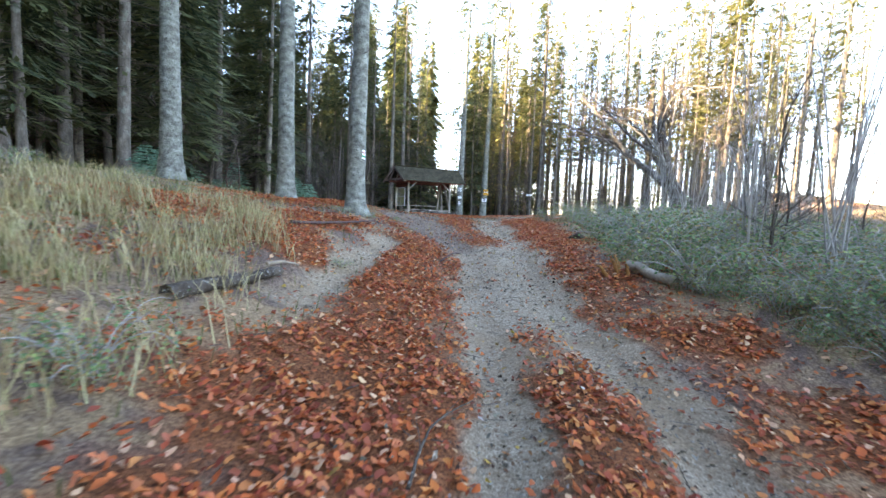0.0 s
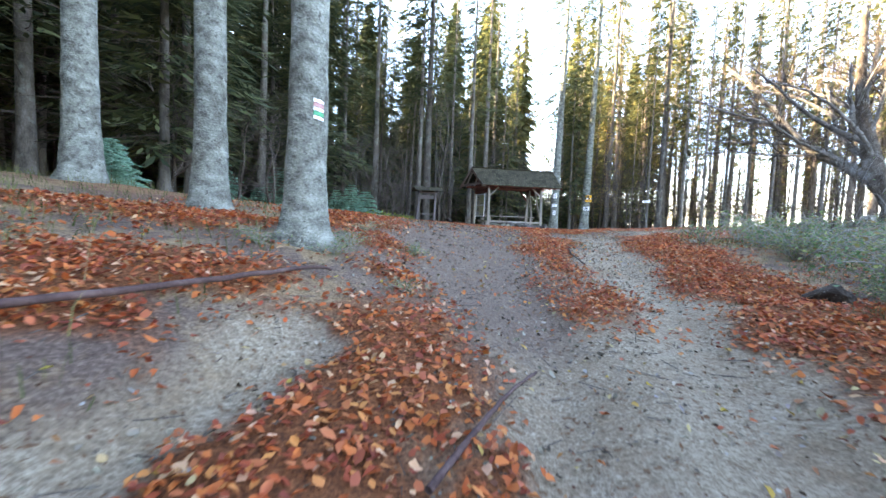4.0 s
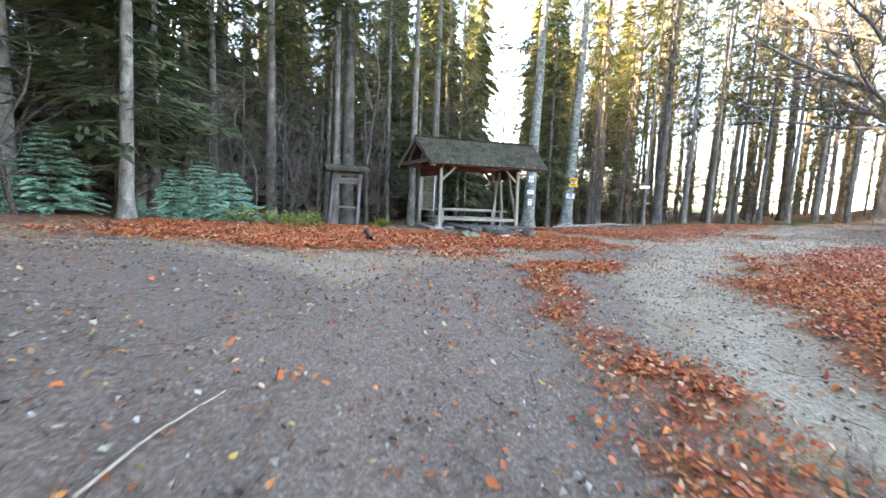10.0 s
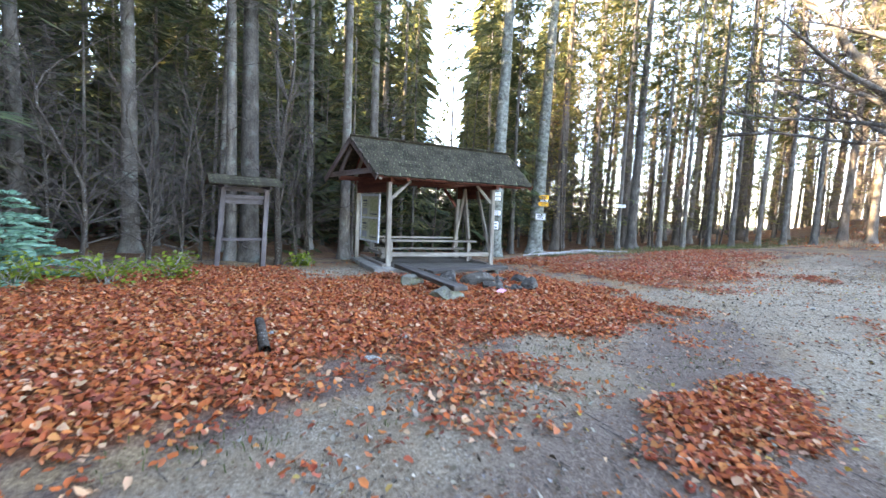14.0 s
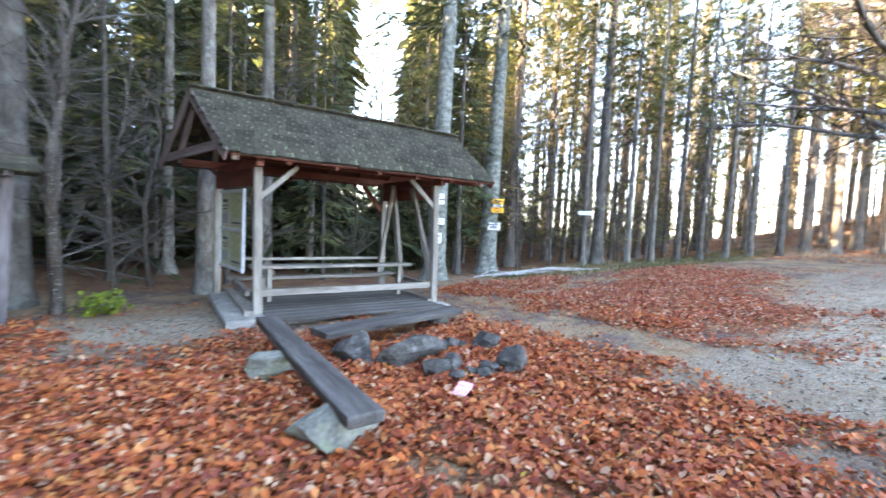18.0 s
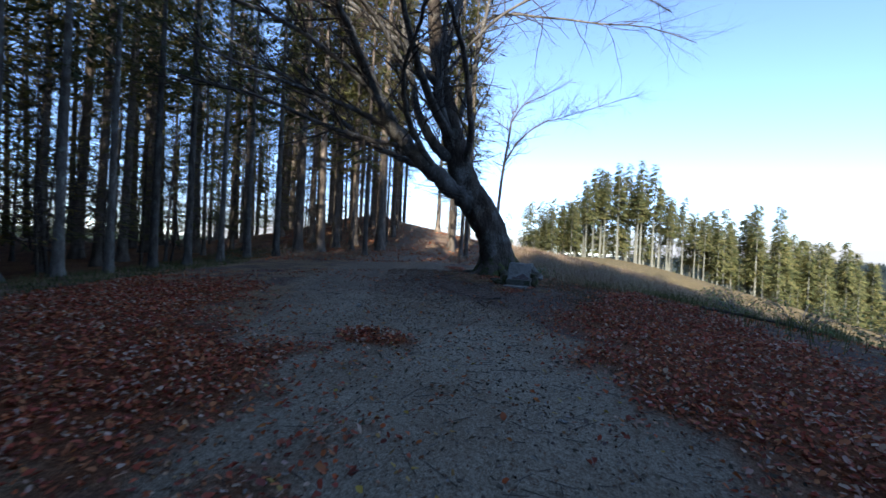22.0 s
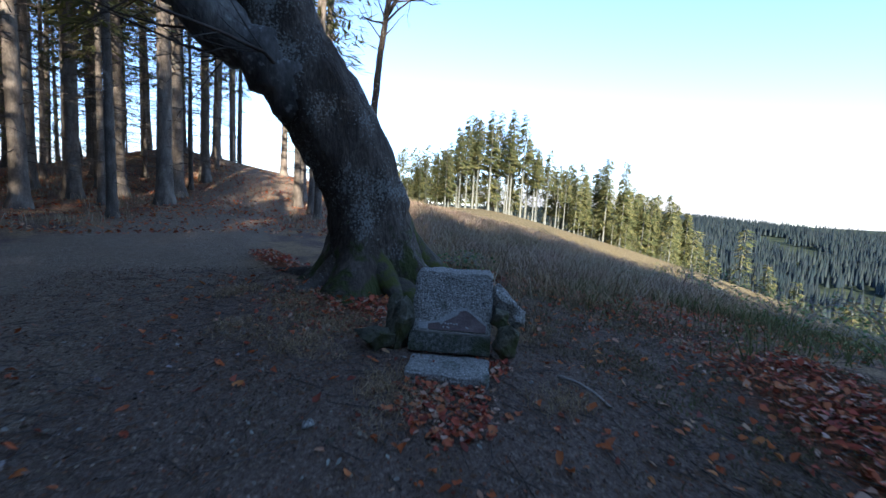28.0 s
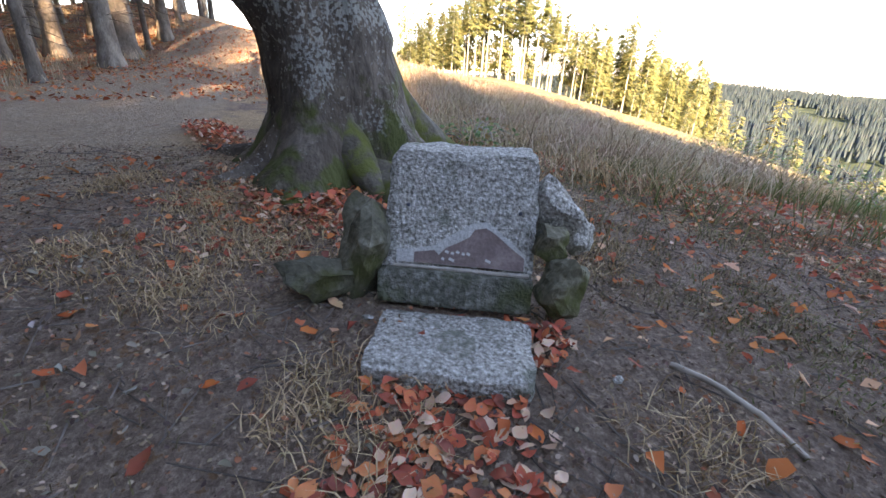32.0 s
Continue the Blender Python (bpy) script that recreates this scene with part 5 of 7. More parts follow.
for i, (a, L) in enumerate([(200, 1.5), (235, 1.1), (160, 1.3), (280, 1.5), (330, 1.2), (120, 1.2), (60, 1.3), (15, 1.2)]):
    c, s = math.cos(radians(a)), math.sin(radians(a))
    pts = []
    for k in range(6):
        d = 0.30 + L * k / 5
        px, py = 18.75 + c * d + 0.08 * math.sin(k * 2 + i), -9.06 + s * d + 0.08 * math.cos(k * 1.7 + i)
        pts.append((px, py, max(gz(px, py) + 0.06 - 0.035 * k, BZ + 0.30 - 0.34 * k)))
    roots.append(tube(pts, [0.26, 0.22, 0.17, 0.13, 0.09, 0.04], 10, 0.2, seed=i))
    beech_part("root", [roots[-1]], M_MOSSBARK if i in (0, 1, 2, 3) else M_BEECH, "moss-covered root" if i in (0, 1, 2, 3) else "")
for pts, radii in (([(18.95, -9.25, BZ + 1.1), (19.05, -9.55, BZ + 0.55), (19.1, -9.85, BZ + 0.25), (19.1, -10.2, BZ + 0.05), (18.95, -10.55, BZ - 0.1)], [0.30, 0.30, 0.24, 0.17, 0.08]),
                   ([(18.6, -8.95, BZ + 0.75), (18.35, -9.05, BZ + 0.32), (18.05, -9.2, BZ + 0.08), (17.75, -9.3, BZ - 0.08)], [0.26, 0.22, 0.15, 0.06])):
    beech_part("root", [tube(pts, radii, 12, 0.2, seed=len(pts))], M_MOSSBARK, "moss-covered buttress root")

# ---- bare sapling beside the beech ----
sap = thing("sapling", 20.9, -9.6, gz(20.9, -9.6), "slim bare sapling forking above the grass slope", "tree")
SB = gz(20.9, -9.6)
p1, f1_, r1_ = limb([(20.75, -9.3, SB - 0.1), (20.7, -9.35, 2.4), (20.7, -9.38, 3.5), (20.7, -9.45, 4.4), (20.7, -9.54, 5.2), (20.7, -9.66, 6.1), (20.7, -9.72, 6.8)], 0.085, 0.035, 7, 5, 7, 0.1)
p2, f2_, r2_ = limb([(20.7, -9.7, 6.7), (20.65, -10.2, 7.45), (20.6, -11.0, 7.85), (20.5, -12.0, 8.5)], 0.034, 0.006, 5, 5, 8, 0.3)
p3, f3_, r3_ = limb([(20.7, -9.54, 5.15), (20.65, -10.0, 5.95), (20.6, -10.8, 6.7), (20.5, -11.7, 7.0), (20.4, -13.4, 7.6), (20.3, -14.9, 8.1)], 0.04, 0.006, 5, 5, 9, 0.25)
p4, f4_, r4_ = limb([(20.7, -9.68, 6.4), (20.7, -9.0, 6.8), (20.7, -8.2, 7.0), (20.7, -7.4, 7.1)], 0.02, 0.005, 5, 4, 10, 0.3)


def sap_part(name, pieces, material):
    v, f = merge(pieces)
    return mesh_part(name, v - np.array([20.9, -9.6, SB]), f, material, sap)


sap_part("stem", [p1], M_BEECH)
for p in (p2, p3, p4):
    sap_part("branch", [p], M_BEECH)
tagged(sap_part("twig_mass", twigs(f2_, r2_, 1, 9, 1.5, 3, 0.25, 0.05) + twigs(f3_, r3_, 2, 9, 1.4, 3, 0.15, 0.1) + twigs(f4_, r4_, 3, 7, 1.2, 2, 0.2, 0.1) + twigs(f1_, r1_, 4, 2.5, 1.3, 2, 0.2, 0.55), M_DEADTWIG), kind="stuff")

# ---- shelter ----
M_BARGE = shade("weathered_brown_board", [(0.075, 0.050, 0.042), (0.14, 0.10, 0.085), (0.22, 0.17, 0.15)], 5, 6, 0.8, 0.5, 26, (0.15, 1, 1), rand=0.15)
shelter = thing("shelter", 0, 0, 0, "open timber rest shelter with a mossy shingled gable roof", "shelter")
FL, FR, BL, BR = (0.0, 0.0), (3.58, 0.0), (-0.4, 2.35), (3.42, 2.35)
for nm, (x, y) in zip("abcd", (FL, FR, BL, BR)):
    leanx = {"a": -0.05, "b": -0.08, "c": 0.02, "d": 0.0}[nm]
    beam("post", (x, y, -0.05), (x + leanx, y, 2.66), 0.14, 0.14, M_WOOD_H, shelter, "weathered grey timber post", 0.006, 0.02)
for y, a, b in ((0.0, -0.42, 4.6), (2.35, -1.05, 4.5)):
    beam("wall_plate", (a, y, 2.72), (b, y, 2.70), 0.14, 0.14, M_STAIN, shelter)
for x0, x1 in ((-0.05, -0.4), (3.5, 3.42)):
    beam("tie_beam", (x0, -0.3, 2.62), (x1, 2.65, 2.62), 0.12, 0.16, M_STAIN, shelter)
    beam("tie_board", (x0 - 0.02, 0.02, 2.42), (x1 - 0.02, 2.33, 2.42), 0.05, 0.36, M_STAIN, shelter, "brown-red boarded gable tie")
RIDGE_Y, RIDGE_Z, EAVE_Z = 1.12, 3.86, 2.68
FRONT_Y, BACK_Y, LEFT_X, RIGHT_X = -0.5, 2.85, -0.52, 4.66


def verge_x(y):
    """The roof's skewed edge on the map board side."""
    return -0.55 - 0.25 * (y - FRONT_Y)


for i in range(7):
    x = -0.45 + i * 0.81
    for yy in (FRONT_Y + 0.04, BACK_Y - 0.04):
        beam("rafter", (x, RIDGE_Y, RIDGE_Z - 0.16), (x, yy, EAVE_Z - 0.06), 0.09, 0.11, M_STAIN if 0 < i < 6 else M_WOOD_H, shelter)
beam("ridge_beam", (LEFT_X - 0.4, RIDGE_Y, RIDGE_Z - 0.14), (RIGHT_X, RIDGE_Y, RIDGE_Z - 0.14), 0.1, 0.14, M_STAIN, shelter)
for side in (0, 1):
    for yy in (FRONT_Y, BACK_Y):
        x0, x1 = (verge_x(RIDGE_Y) - 0.03, verge_x(yy) - 0.03) if side == 0 else (RIGHT_X + 0.02, RIGHT_X + 0.02)
        beam("barge_board", (x0, RIDGE_Y, RIDGE_Z - 0.03), (x1, yy, EAVE_Z - 0.05), 0.04, 0.19, M_STAIN if side else M_BARGE, shelter)
beam("collar_tie", (verge_x(-0.2) + 0.03, -0.2, 2.84), (verge_x(2.6) + 0.03, 2.6, 2.80), 0.05, 0.16, M_BARGE, shelter)
beam("gable_strut", (verge_x(2.1) + 0.08, 2.1, 2.72), (verge_x(1.3) + 0.08, 1.3, 3.6), 0.045, 0.18, M_BARGE, shelter)
for yy, sgn in ((FRONT_Y, -1), (BACK_Y, 1)):
    run = Vector((0, yy - RIDGE_Y, EAVE_Z - RIDGE_Z))
    n = 10
    under = box_bm(RIGHT_X - LEFT_X, run.length, 0.02, bevel=0)
    ub = part("roof_boarding", under, M_STAIN, shelter, "red-brown underside boarding", False)
    q = math.degrees(math.atan2(run.z, run.y))
    UB = Matrix.Translation(((LEFT_X + RIGHT_X) / 2, (RIDGE_Y + yy) / 2, (RIDGE_Z + EAVE_Z) / 2 - 0.03)) @ pose(0, 0, 0, q if sgn > 0 else q + 180)
    ub.matrix_local = UB
    wide = (0.17, 0.34) if sgn < 0 else (0.45, 0.9)
    for r in range(n):
        t0, t1 = r / n, (r + 1.42) / n
        x = verge_x(RIDGE_Y + run.y * t0) - 0.04 + rng.uniform(-0.02, 0.02)
        while x < RIGHT_X:
            w = min(rng.uniform(*wide), RIGHT_X + 0.03 - x)
            a, b = Vector((0, RIDGE_Y, RIDGE_Z)) + run * t0, Vector((0, RIDGE_Y, RIDGE_Z)) + run * (min(t1, 1.03) + rng.uniform(-0.008, 0.008))
            bm = box_bm(max(w - 0.008, 0.03), (b - a).length, 0.05, bevel=0.004, jitter=0.004)
            ob = part("shingle", bm, M_SHINGLE, ub, smooth_faces=False)
            ob.matrix_local = UB.inverted() @ Matrix.Translation((x + w / 2, (a.y + b.y) / 2, (a.z + b.z) / 2 + 0.045 + rng.uniform(0, 0.012))) @ pose(0, 0, 0, (q if sgn > 0 else q + 180) + (8.0 if sgn < 0 else -8.0), rng.uniform(-1.2, 1.2), rng.uniform(-0.8, 0.8))
            x += w
beam("ridge_cap", (verge_x(RIDGE_Y) - 0.06, RIDGE_Y - 0.07, RIDGE_Z + 0.055), (RIGHT_X + 0.05, RIDGE_Y - 0.07, RIDGE_Z + 0.045), 0.17, 0.03, M_SHINGLE, shelter, roll=-30)
for x, s_ in ((0.0, 1), (3.52, -1)):
    beam("brace", (x, 0, 2.05), (x + 0.62 * s_, 0, 2.62), 0.07, 0.09, M_WOOD_H, shelter)
beam("brace", (3.42, 2.35, 1.9), (2.85, 2.35, 2.6), 0.07, 0.09, M_STAIN, shelter)
beam("brace", (3.3, 2.3, 0.35), (3.15, 1.25, 2.55), 0.08, 0.1, M_WOOD_H, shelter)
beam("brace", (3.55, 0.05, 0.5), (3.35, 0.75, 2.5), 0.08, 0.1, M_WOOD_H, shelter)
beam("post", (3.40, 1.1, 0.0), (3.25, 1.5, 2.6), 0.11, 0.11, M_WOOD_H, shelter)
for y0, z, x0, x1, nm in ((0.03, 0.40, 0.05, 3.6, "rail"), (1.75, 0.42, -0.25, 3.45, "bench_seat"), (2.2, 0.78, -0.35, 3.45, "bench_back"), (0.85, 0.76, 0.0, 3.42, "table_board")):
    beam(nm, (x0, y0, z), (x1, y0 + 0.02, z), 0.30 if nm in ("bench_seat", "table_board") else 0.10, 0.06 if nm != "rail" else 0.12, M_WOOD_H, shelter, "weathered grey board")
for x in (-0.15, 3.45):
    beam("bench_rail", (x, 0.05, 0.40), (x, 2.2, 0.40), 0.08, 0.10, M_WOOD_H, shelter)
    beam("sill", (x, -0.1, 0.06), (x, 2.5, 0.06), 0.14, 0.12, M_WOOD_H, shelter)
for x in (0.35, 3.15):
    beam("table_leg", (x, 0.85, 0.0), (x, 0.85, 0.74), 0.09, 0.09, M_WOOD_H, shelter)
    beam("bench_leg", (x, 1.75, 0.0), (x, 1.75, 0.40), 0.09, 0.20, M_WOOD_H, shelter)

slab = thing("concrete_floor", 1.7, 0.9, 0.0, "worn pale concrete floor slab of the shelter", "floor")
bm = box_bm(4.3, 2.95, 0.14, (-0.1, 0.15, -0.03), 0.02)
part("slab", bm, M_CONCRETE, slab, smooth_faces=False)
M_FLOORBOARD = shade("trodden_grey_board", [(0.04, 0.034, 0.028), (0.085, 0.073, 0.061), (0.15, 0.132, 0.112)], 5, 7, 0.85, 0.6, 30, (0.12, 1, 1), rand=0.3)
deck = thing("board_floor", 1.78, 1.0, 0.04, "dark trodden board floor laid on the slab under the shelter", "floor")
for i in range(11):
    ob = part("floor_board", box_bm(3.36 + rng.uniform(-0.06, 0.06), 0.245, 0.03, bevel=0.005, jitter=0.004, cuts=3), M_FLOORBOARD, deck, smooth_faces=False)
    ob.matrix_local = pose(rng.uniform(-0.02, 0.02), -1.57 + 0.256 * i, 0.018 + rng.uniform(0, 0.004), 0, 0, rng.uniform(-0.3, 0.3))

# ---- map board inside the shelter ----
def paper(name, w, h, colour, parent, m, bars=0):
    """A sheet with plain bars where the print cannot be read."""
    ob = part(name, box_bm(w, 0.012, h, bevel=0.002), colour, parent, smooth_faces=False)
    ob.matrix_local = m
    return ob


M_WHITE = shade("white_sign", [(0.62, 0.63, 0.62), (0.76, 0.77, 0.76), (0.82, 0.82, 0.80)], 6, 4, 0.5, 0.1)
M_ORANGE = shade("orange_sign", [(0.75, 0.30, 0.02), (0.85, 0.38, 0.03), (0.88, 0.44, 0.06)], 6, 4, 0.45, 0.1)
M_INK = shade("dark_ink", [(0.03, 0.035, 0.05), (0.06, 0.065, 0.08)], 8, 3, 0.6, 0)
M_MAP = shade("faded_map", [(0.20, 0.18, 0.10), (0.33, 0.31, 0.19), (0.46, 0.44, 0.31)], 5, 5, 0.4, 0.1)
M_GREENMAP = shade("printed_map", [(0.13, 0.16, 0.07), (0.28, 0.28, 0.13), (0.42, 0.39, 0.25)], 14, 6, 0.4, 0)
M_FRAME = shade("grey_frame", [(0.20, 0.20, 0.19), (0.30, 0.30, 0.29)], 8, 4, 0.6, 0.2)
M_RED = shade("red_paint", [(0.45, 0.05, 0.03), (0.58, 0.08, 0.05)], 8, 4, 0.6, 0.2)
M_GREENP = shade("green_paint", [(0.02, 0.20, 0.10), (0.04, 0.30, 0.16)], 8, 4, 0.6, 0.2)
M_PINK = shade("pink_paper", [(0.75, 0.30, 0.42), (0.86, 0.42, 0.52)], 8, 4, 0.6, 0.3)

M_PALEFRAME = shade("pale_frame", [(0.30, 0.30, 0.28), (0.42, 0.42, 0.40), (0.52, 0.52, 0.50)], 6, 5, 0.6, 0.2)
board = thing("map_board", -0.28, 1.2, 0.0, "framed faded trail map panel on the shelter side", "notice board", turn=-80)
for z in (0.72, 1.45, 2.16):
    ob = part("frame_rail", box_bm(1.30, 0.05, 0.06, bevel=0.006), M_PALEFRAME, board, smooth_faces=False)
    ob.matrix_local = pose(0, 0, z)
for x in (-0.65, 0.65):
    ob = part("frame_post", box_bm(0.06, 0.05, 1.52, bevel=0.006), M_PALEFRAME, board, smooth_faces=False)
    ob.matrix_local = pose(x, 0, 1.44)
for z in (1.08, 1.81):
    sheet = paper("map_sheet", 1.2, 0.66, M_MAP, board, pose(0, 0, z))
    for k, (bx_, bz_, bw_, bh_, mt_) in enumerate([(-0.36, 0.18, 0.30, 0.05, M_INK), (-0.36, 0.08, 0.34, 0.02, M_INK), (-0.36, 0.02, 0.30, 0.02, M_INK), (-0.36, -0.16, 0.36, 0.2, M_FRAME), (0.28, 0.06, 0.5, 0.42, M_GREENMAP), (0.28, -0.24, 0.5, 0.03, M_INK)]):
        pr = part("print", box_bm(bw_, 0.014, bh_, bevel=0), mt_, sheet, smooth_faces=False)
        pr.matrix_local = pose(bx_, 0.0, bz_)

# ---- empty notice frame with its own roof ----
kiosk = thing("notice_stand", -4.02, 1.15, gz(-4.02, 1.15), "empty weathered timber notice frame under a small roof", "notice board", turn=10)
beam("post", (-0.60, 0.0, -0.1), (-0.40, 0, 2.3), 0.15, 0.13, M_DARKWOOD, kiosk)
beam("post", (0.60, 0.0, -0.1), (0.72, 0, 2.28), 0.13, 0.13, M_DARKWOOD, kiosk)
for z, w in ((0.82, 0.08), (2.02, 0.10), (2.22, 0.12)):
    x0 = 0.17 * z / 2.3
    beam("cross_rail", (-0.58 + x0, 0, z), (0.62 + 0.6 * x0, 0, z), 0.06, w, M_DARKWOOD, kiosk)
beam("back_rail", (-0.36, 0.08, 1.9), (0.68, 0.08, 1.9), 0.04, 0.16, M_DARKWOOD, kiosk)
for sgn in (-1, 1):
    for i in range(3):
        ob = part("roof_board", box_bm(1.85, 0.26, 0.03, bevel=0.004, jitter=0.008, cuts=4), M_SHINGLE, kiosk, smooth_faces=False)
        ob.matrix_local = pose(0.12, sgn * (0.10 + 0.18 * i), 2.53 - 0.075 * i, -sgn * 24, 0, 0.6 * sgn * i)
for x in (-0.42, 0.72):
    beam("bracket", (x, -0.5, 2.30), (x, 0.5, 2.30), 0.08, 0.10, M_DARKWOOD, kiosk)
    beam("roof_strut", (x, -0.46, 2.34), (x, 0.0, 2.50), 0.06, 0.07, M_DARKWOOD, kiosk)

# ---- plank seats and stones before the shelter ----
def rock(x, y, sx, sy, sz, seed, label, sink=0.25, turn=None, mat=None, group="", name="stone"):
    ob = part(name, rock_bm(sx, sy, sz, seed), mat or M_STONE, smooth_faces=False)
    ob.matrix_world = pose(x, y, gz(x, y) + sz * (0.5 - sink), 0, 0, rng.uniform(0, 360) if turn is None else turn)
    return tagged(ob, label, "stone", group)


M_DARKPLANK = shade("dark_plank", [(0.03, 0.025, 0.021), (0.07, 0.06, 0.051), (0.125, 0.112, 0.097)], 5, 7, 0.75, 0.7, 30, (0.12, 1, 1))


def plank(a, b, w, h, label):
    a, b = Vector(a), Vector(b)
    ob = part("plank", box_bm((b - a).length, w, h, bevel=0.012, jitter=0.008, cuts=5), M_DARKPLANK, None, label, False)
    ob.matrix_world = Matrix.Translation((a + b) / 2) @ (b - a).to_track_quat("X", "Z").to_matrix().to_4x4()
    return tagged(ob, label, "plank")


M_PALEROCK = shade("pale_mossy_stone", [(0.08, 0.077, 0.06), (0.18, 0.174, 0.138), (0.30, 0.288, 0.24)], 4, 8, 0.85, 0.8, 22, spots=((0.15, 0.165, 0.09), 4.5, 0.48, 0.66))
plank((-0.12, -1.35, 0.26), (-0.13, -4.95, 0.30), 0.30, 0.09, "dark weathered plank seat resting on pale stones")
plank((0.35, -2.25, 0.22), (3.05, -1.55, 0.20), 0.42, 0.08, "long grey plank seat before the shelter floor")
rock(-0.28, -4.55, 0.86, 0.62, 0.44, 1, "mossy pale block under a plank end", 0.27, 10, M_PALEROCK)
rock(-0.36, -2.9, 0.54, 0.44, 0.34, 2, "pale grey block under the plank", 0.12, 20, M_PALEROCK)
M_RINGSTONE = shade("sooty_stone", [(0.022, 0.019, 0.016), (0.055, 0.049, 0.042), (0.13, 0.12, 0.105)], 7, 8, 0.85, 0.9, 26, rand=0.25, spots=((0.15, 0.148, 0.13), 9, 0.60, 0.70))
rock(0.66, -2.72, 0.74, 0.52, 0.46, 3, "dark grey boulder under the plank seat", 0.25, None, M_RINGSTONE)
rock(2.7, -1.62, 0.36, 0.30, 0.24, 4, "grey stone under the plank seat", 0.15)
rock(1.2, -3.25, 1.12, 0.44, 0.42, 30, "long dark grey boulder of the fire ring", 0.22, 20, M_RINGSTONE, "fire ring stones")
rock(2.2, -4.05, 0.46, 0.36, 0.42, 37, "upright grey block of the fire ring", 0.2, 25, M_RINGSTONE, "fire ring stones")
rock(2.48, -3.22, 0.54, 0.38, 0.30, 32, "rounded grey stone of the fire ring", 0.2, 10, M_RINGSTONE, "fire ring stones")
rock(1.2, -3.77, 0.44, 0.32, 0.28, 33, "flat-topped dark stone of the fire ring", 0.2, 30, M_RINGSTONE, "fire ring stones")
for i, (x, y, w) in enumerate([(1.5, -3.7, 0.24), (1.39, -4.0, 0.17), (1.6, -3.98, 0.17), (1.78, -3.97, 0.2), (1.92, -3.96, 0.14), (1.68, -4.12, 0.16), (2.05, -4.1, 0.15), (1.76, -3.03, 0.22), (1.92, -3.05, 0.25), (2.1, -3.1, 0.17), (0.68, -3.12, 0.17), (1.33, -3.6, 0.18)]):
    rock(x, y, w * 1.45, w * 1.1, w * 0.85, 40 + i, "small grey stone of the fire ring among red leaves", 0.2, None, M_RINGSTONE, "fire ring stones")
for i, (x, y, s) in enumerate([(-3.6, -6.6, 0.17), (-2.6, -7.6, 0.20), (-2.0, -6.9, 0.12), (6.6, -7.6, 0.12), (5.9, -5.4, 0.10), (15.42, -8.17, 0.09), (12.8, -5.38, 0.13), (12.2, -5.9, 0.07), (10.6, -6.6, 0.06), (11.0, -8.2, 0.08), (9.2, -5.9, 0.09), (8.0, -8.0, 0.07), (16.2, -8.93, 0.045), (15.9, -9.68, 0.05), (15.6, -9.75, 0.04)]):
    rock(x, y, s * 1.2, s * 0.9, s * 0.6, 60 + i, "small pale stone on the track", 0.25, group="loose stones", mat=M_GRANITE)
pink = part("paper_scrap", box_bm(0.26, 0.12, 0.02, bevel=0.003, jitter=0.018, cuts=6), M_PINK, None, "", False)
pink.matrix_world = pose(1.16, -4.40, gz(1.16, -4.40) + 0.075, 4, -5, 35)
tagged(pink, "crumpled pink paper scrap on the fallen leaves", "litter")

# ---- memorial stone ----
ms = thing("memorial_stone", 16.16, -9.30, gz(16.16, -9.30), "lichened granite memorial block with a broken reddish plate", "memorial", turn=-115)
ms.matrix_world = pose(16.16, -9.30, gz(16.16, -9.30) + 0.03, 0, 0, -115)


def rough_block(sx, sy, sz, lean, seed, amp=0.008, cuts=14, round_=0.02):
    """A hewn block on z = 0 whose back leans, with uneven faces."""
    bm = bmesh.new()
    bmesh.ops.create_cube(bm, size=1.0)
    bmesh.ops.subdivide_edges(bm, edges=bm.edges, cuts=cuts, use_grid_fill=True)
    off = Vector((seed * 3.1, seed * 1.7, seed))
    for v in bm.verts:
        u = v.co.copy()
        edge = sum(1 for c in u if abs(c) > 0.47)
        p = Vector((u.x * sx, u.y * sy, (u.z + 0.5) * sz))
        if edge >= 2:
            p -= Vector((u.x, u.y, u.z)) * round_
        p += Vector((noise.noise(p * 9 + off), noise.noise(p * 9 + off + Vector((7, 0, 0))), noise.noise(p * 9 + off + Vector((0, 9, 0))))) * amp
        p += Vector((noise.noise(p * 30 + off), noise.noise(p * 30 - off), noise.noise(p * 34 + off))) * amp * 0.6
        p.y += lean * p.z / sz + sy / 2
        v.co = p
    return bm


M_MOSSGRANITE = shade("mossy_granite", [(0.035, 0.036, 0.026), (0.085, 0.086, 0.068), (0.20, 0.20, 0.175)], 30, 9, 0.9, 1.0, 60, spots=((0.045, 0.052, 0.022), 4, 0.46, 0.6), bump_dist=0.02)
part("block", rough_block(0.67, 0.30, 0.62, 0.26, 3, 0.014, 26, 0.03), M_GRANITE, ms)
SL = math.degrees(math.atan2(0.26, 0.62))
plinth = part("plinth", rough_block(0.68, 0.05, 0.145, 0.05, 5, 0.006, 8, 0.01), M_MOSSGRANITE, ms)
plinth.matrix_local = pose(0, -0.035, 0.0)
ledge = part("ledge", box_bm(0.60, 0.02, 0.014, bevel=0.004, jitter=0.001, cuts=4), M_CONCRETE, ms, "pale mortar ledge", False)
ledge.matrix_local = pose(0.02, 0.045, 0.152)


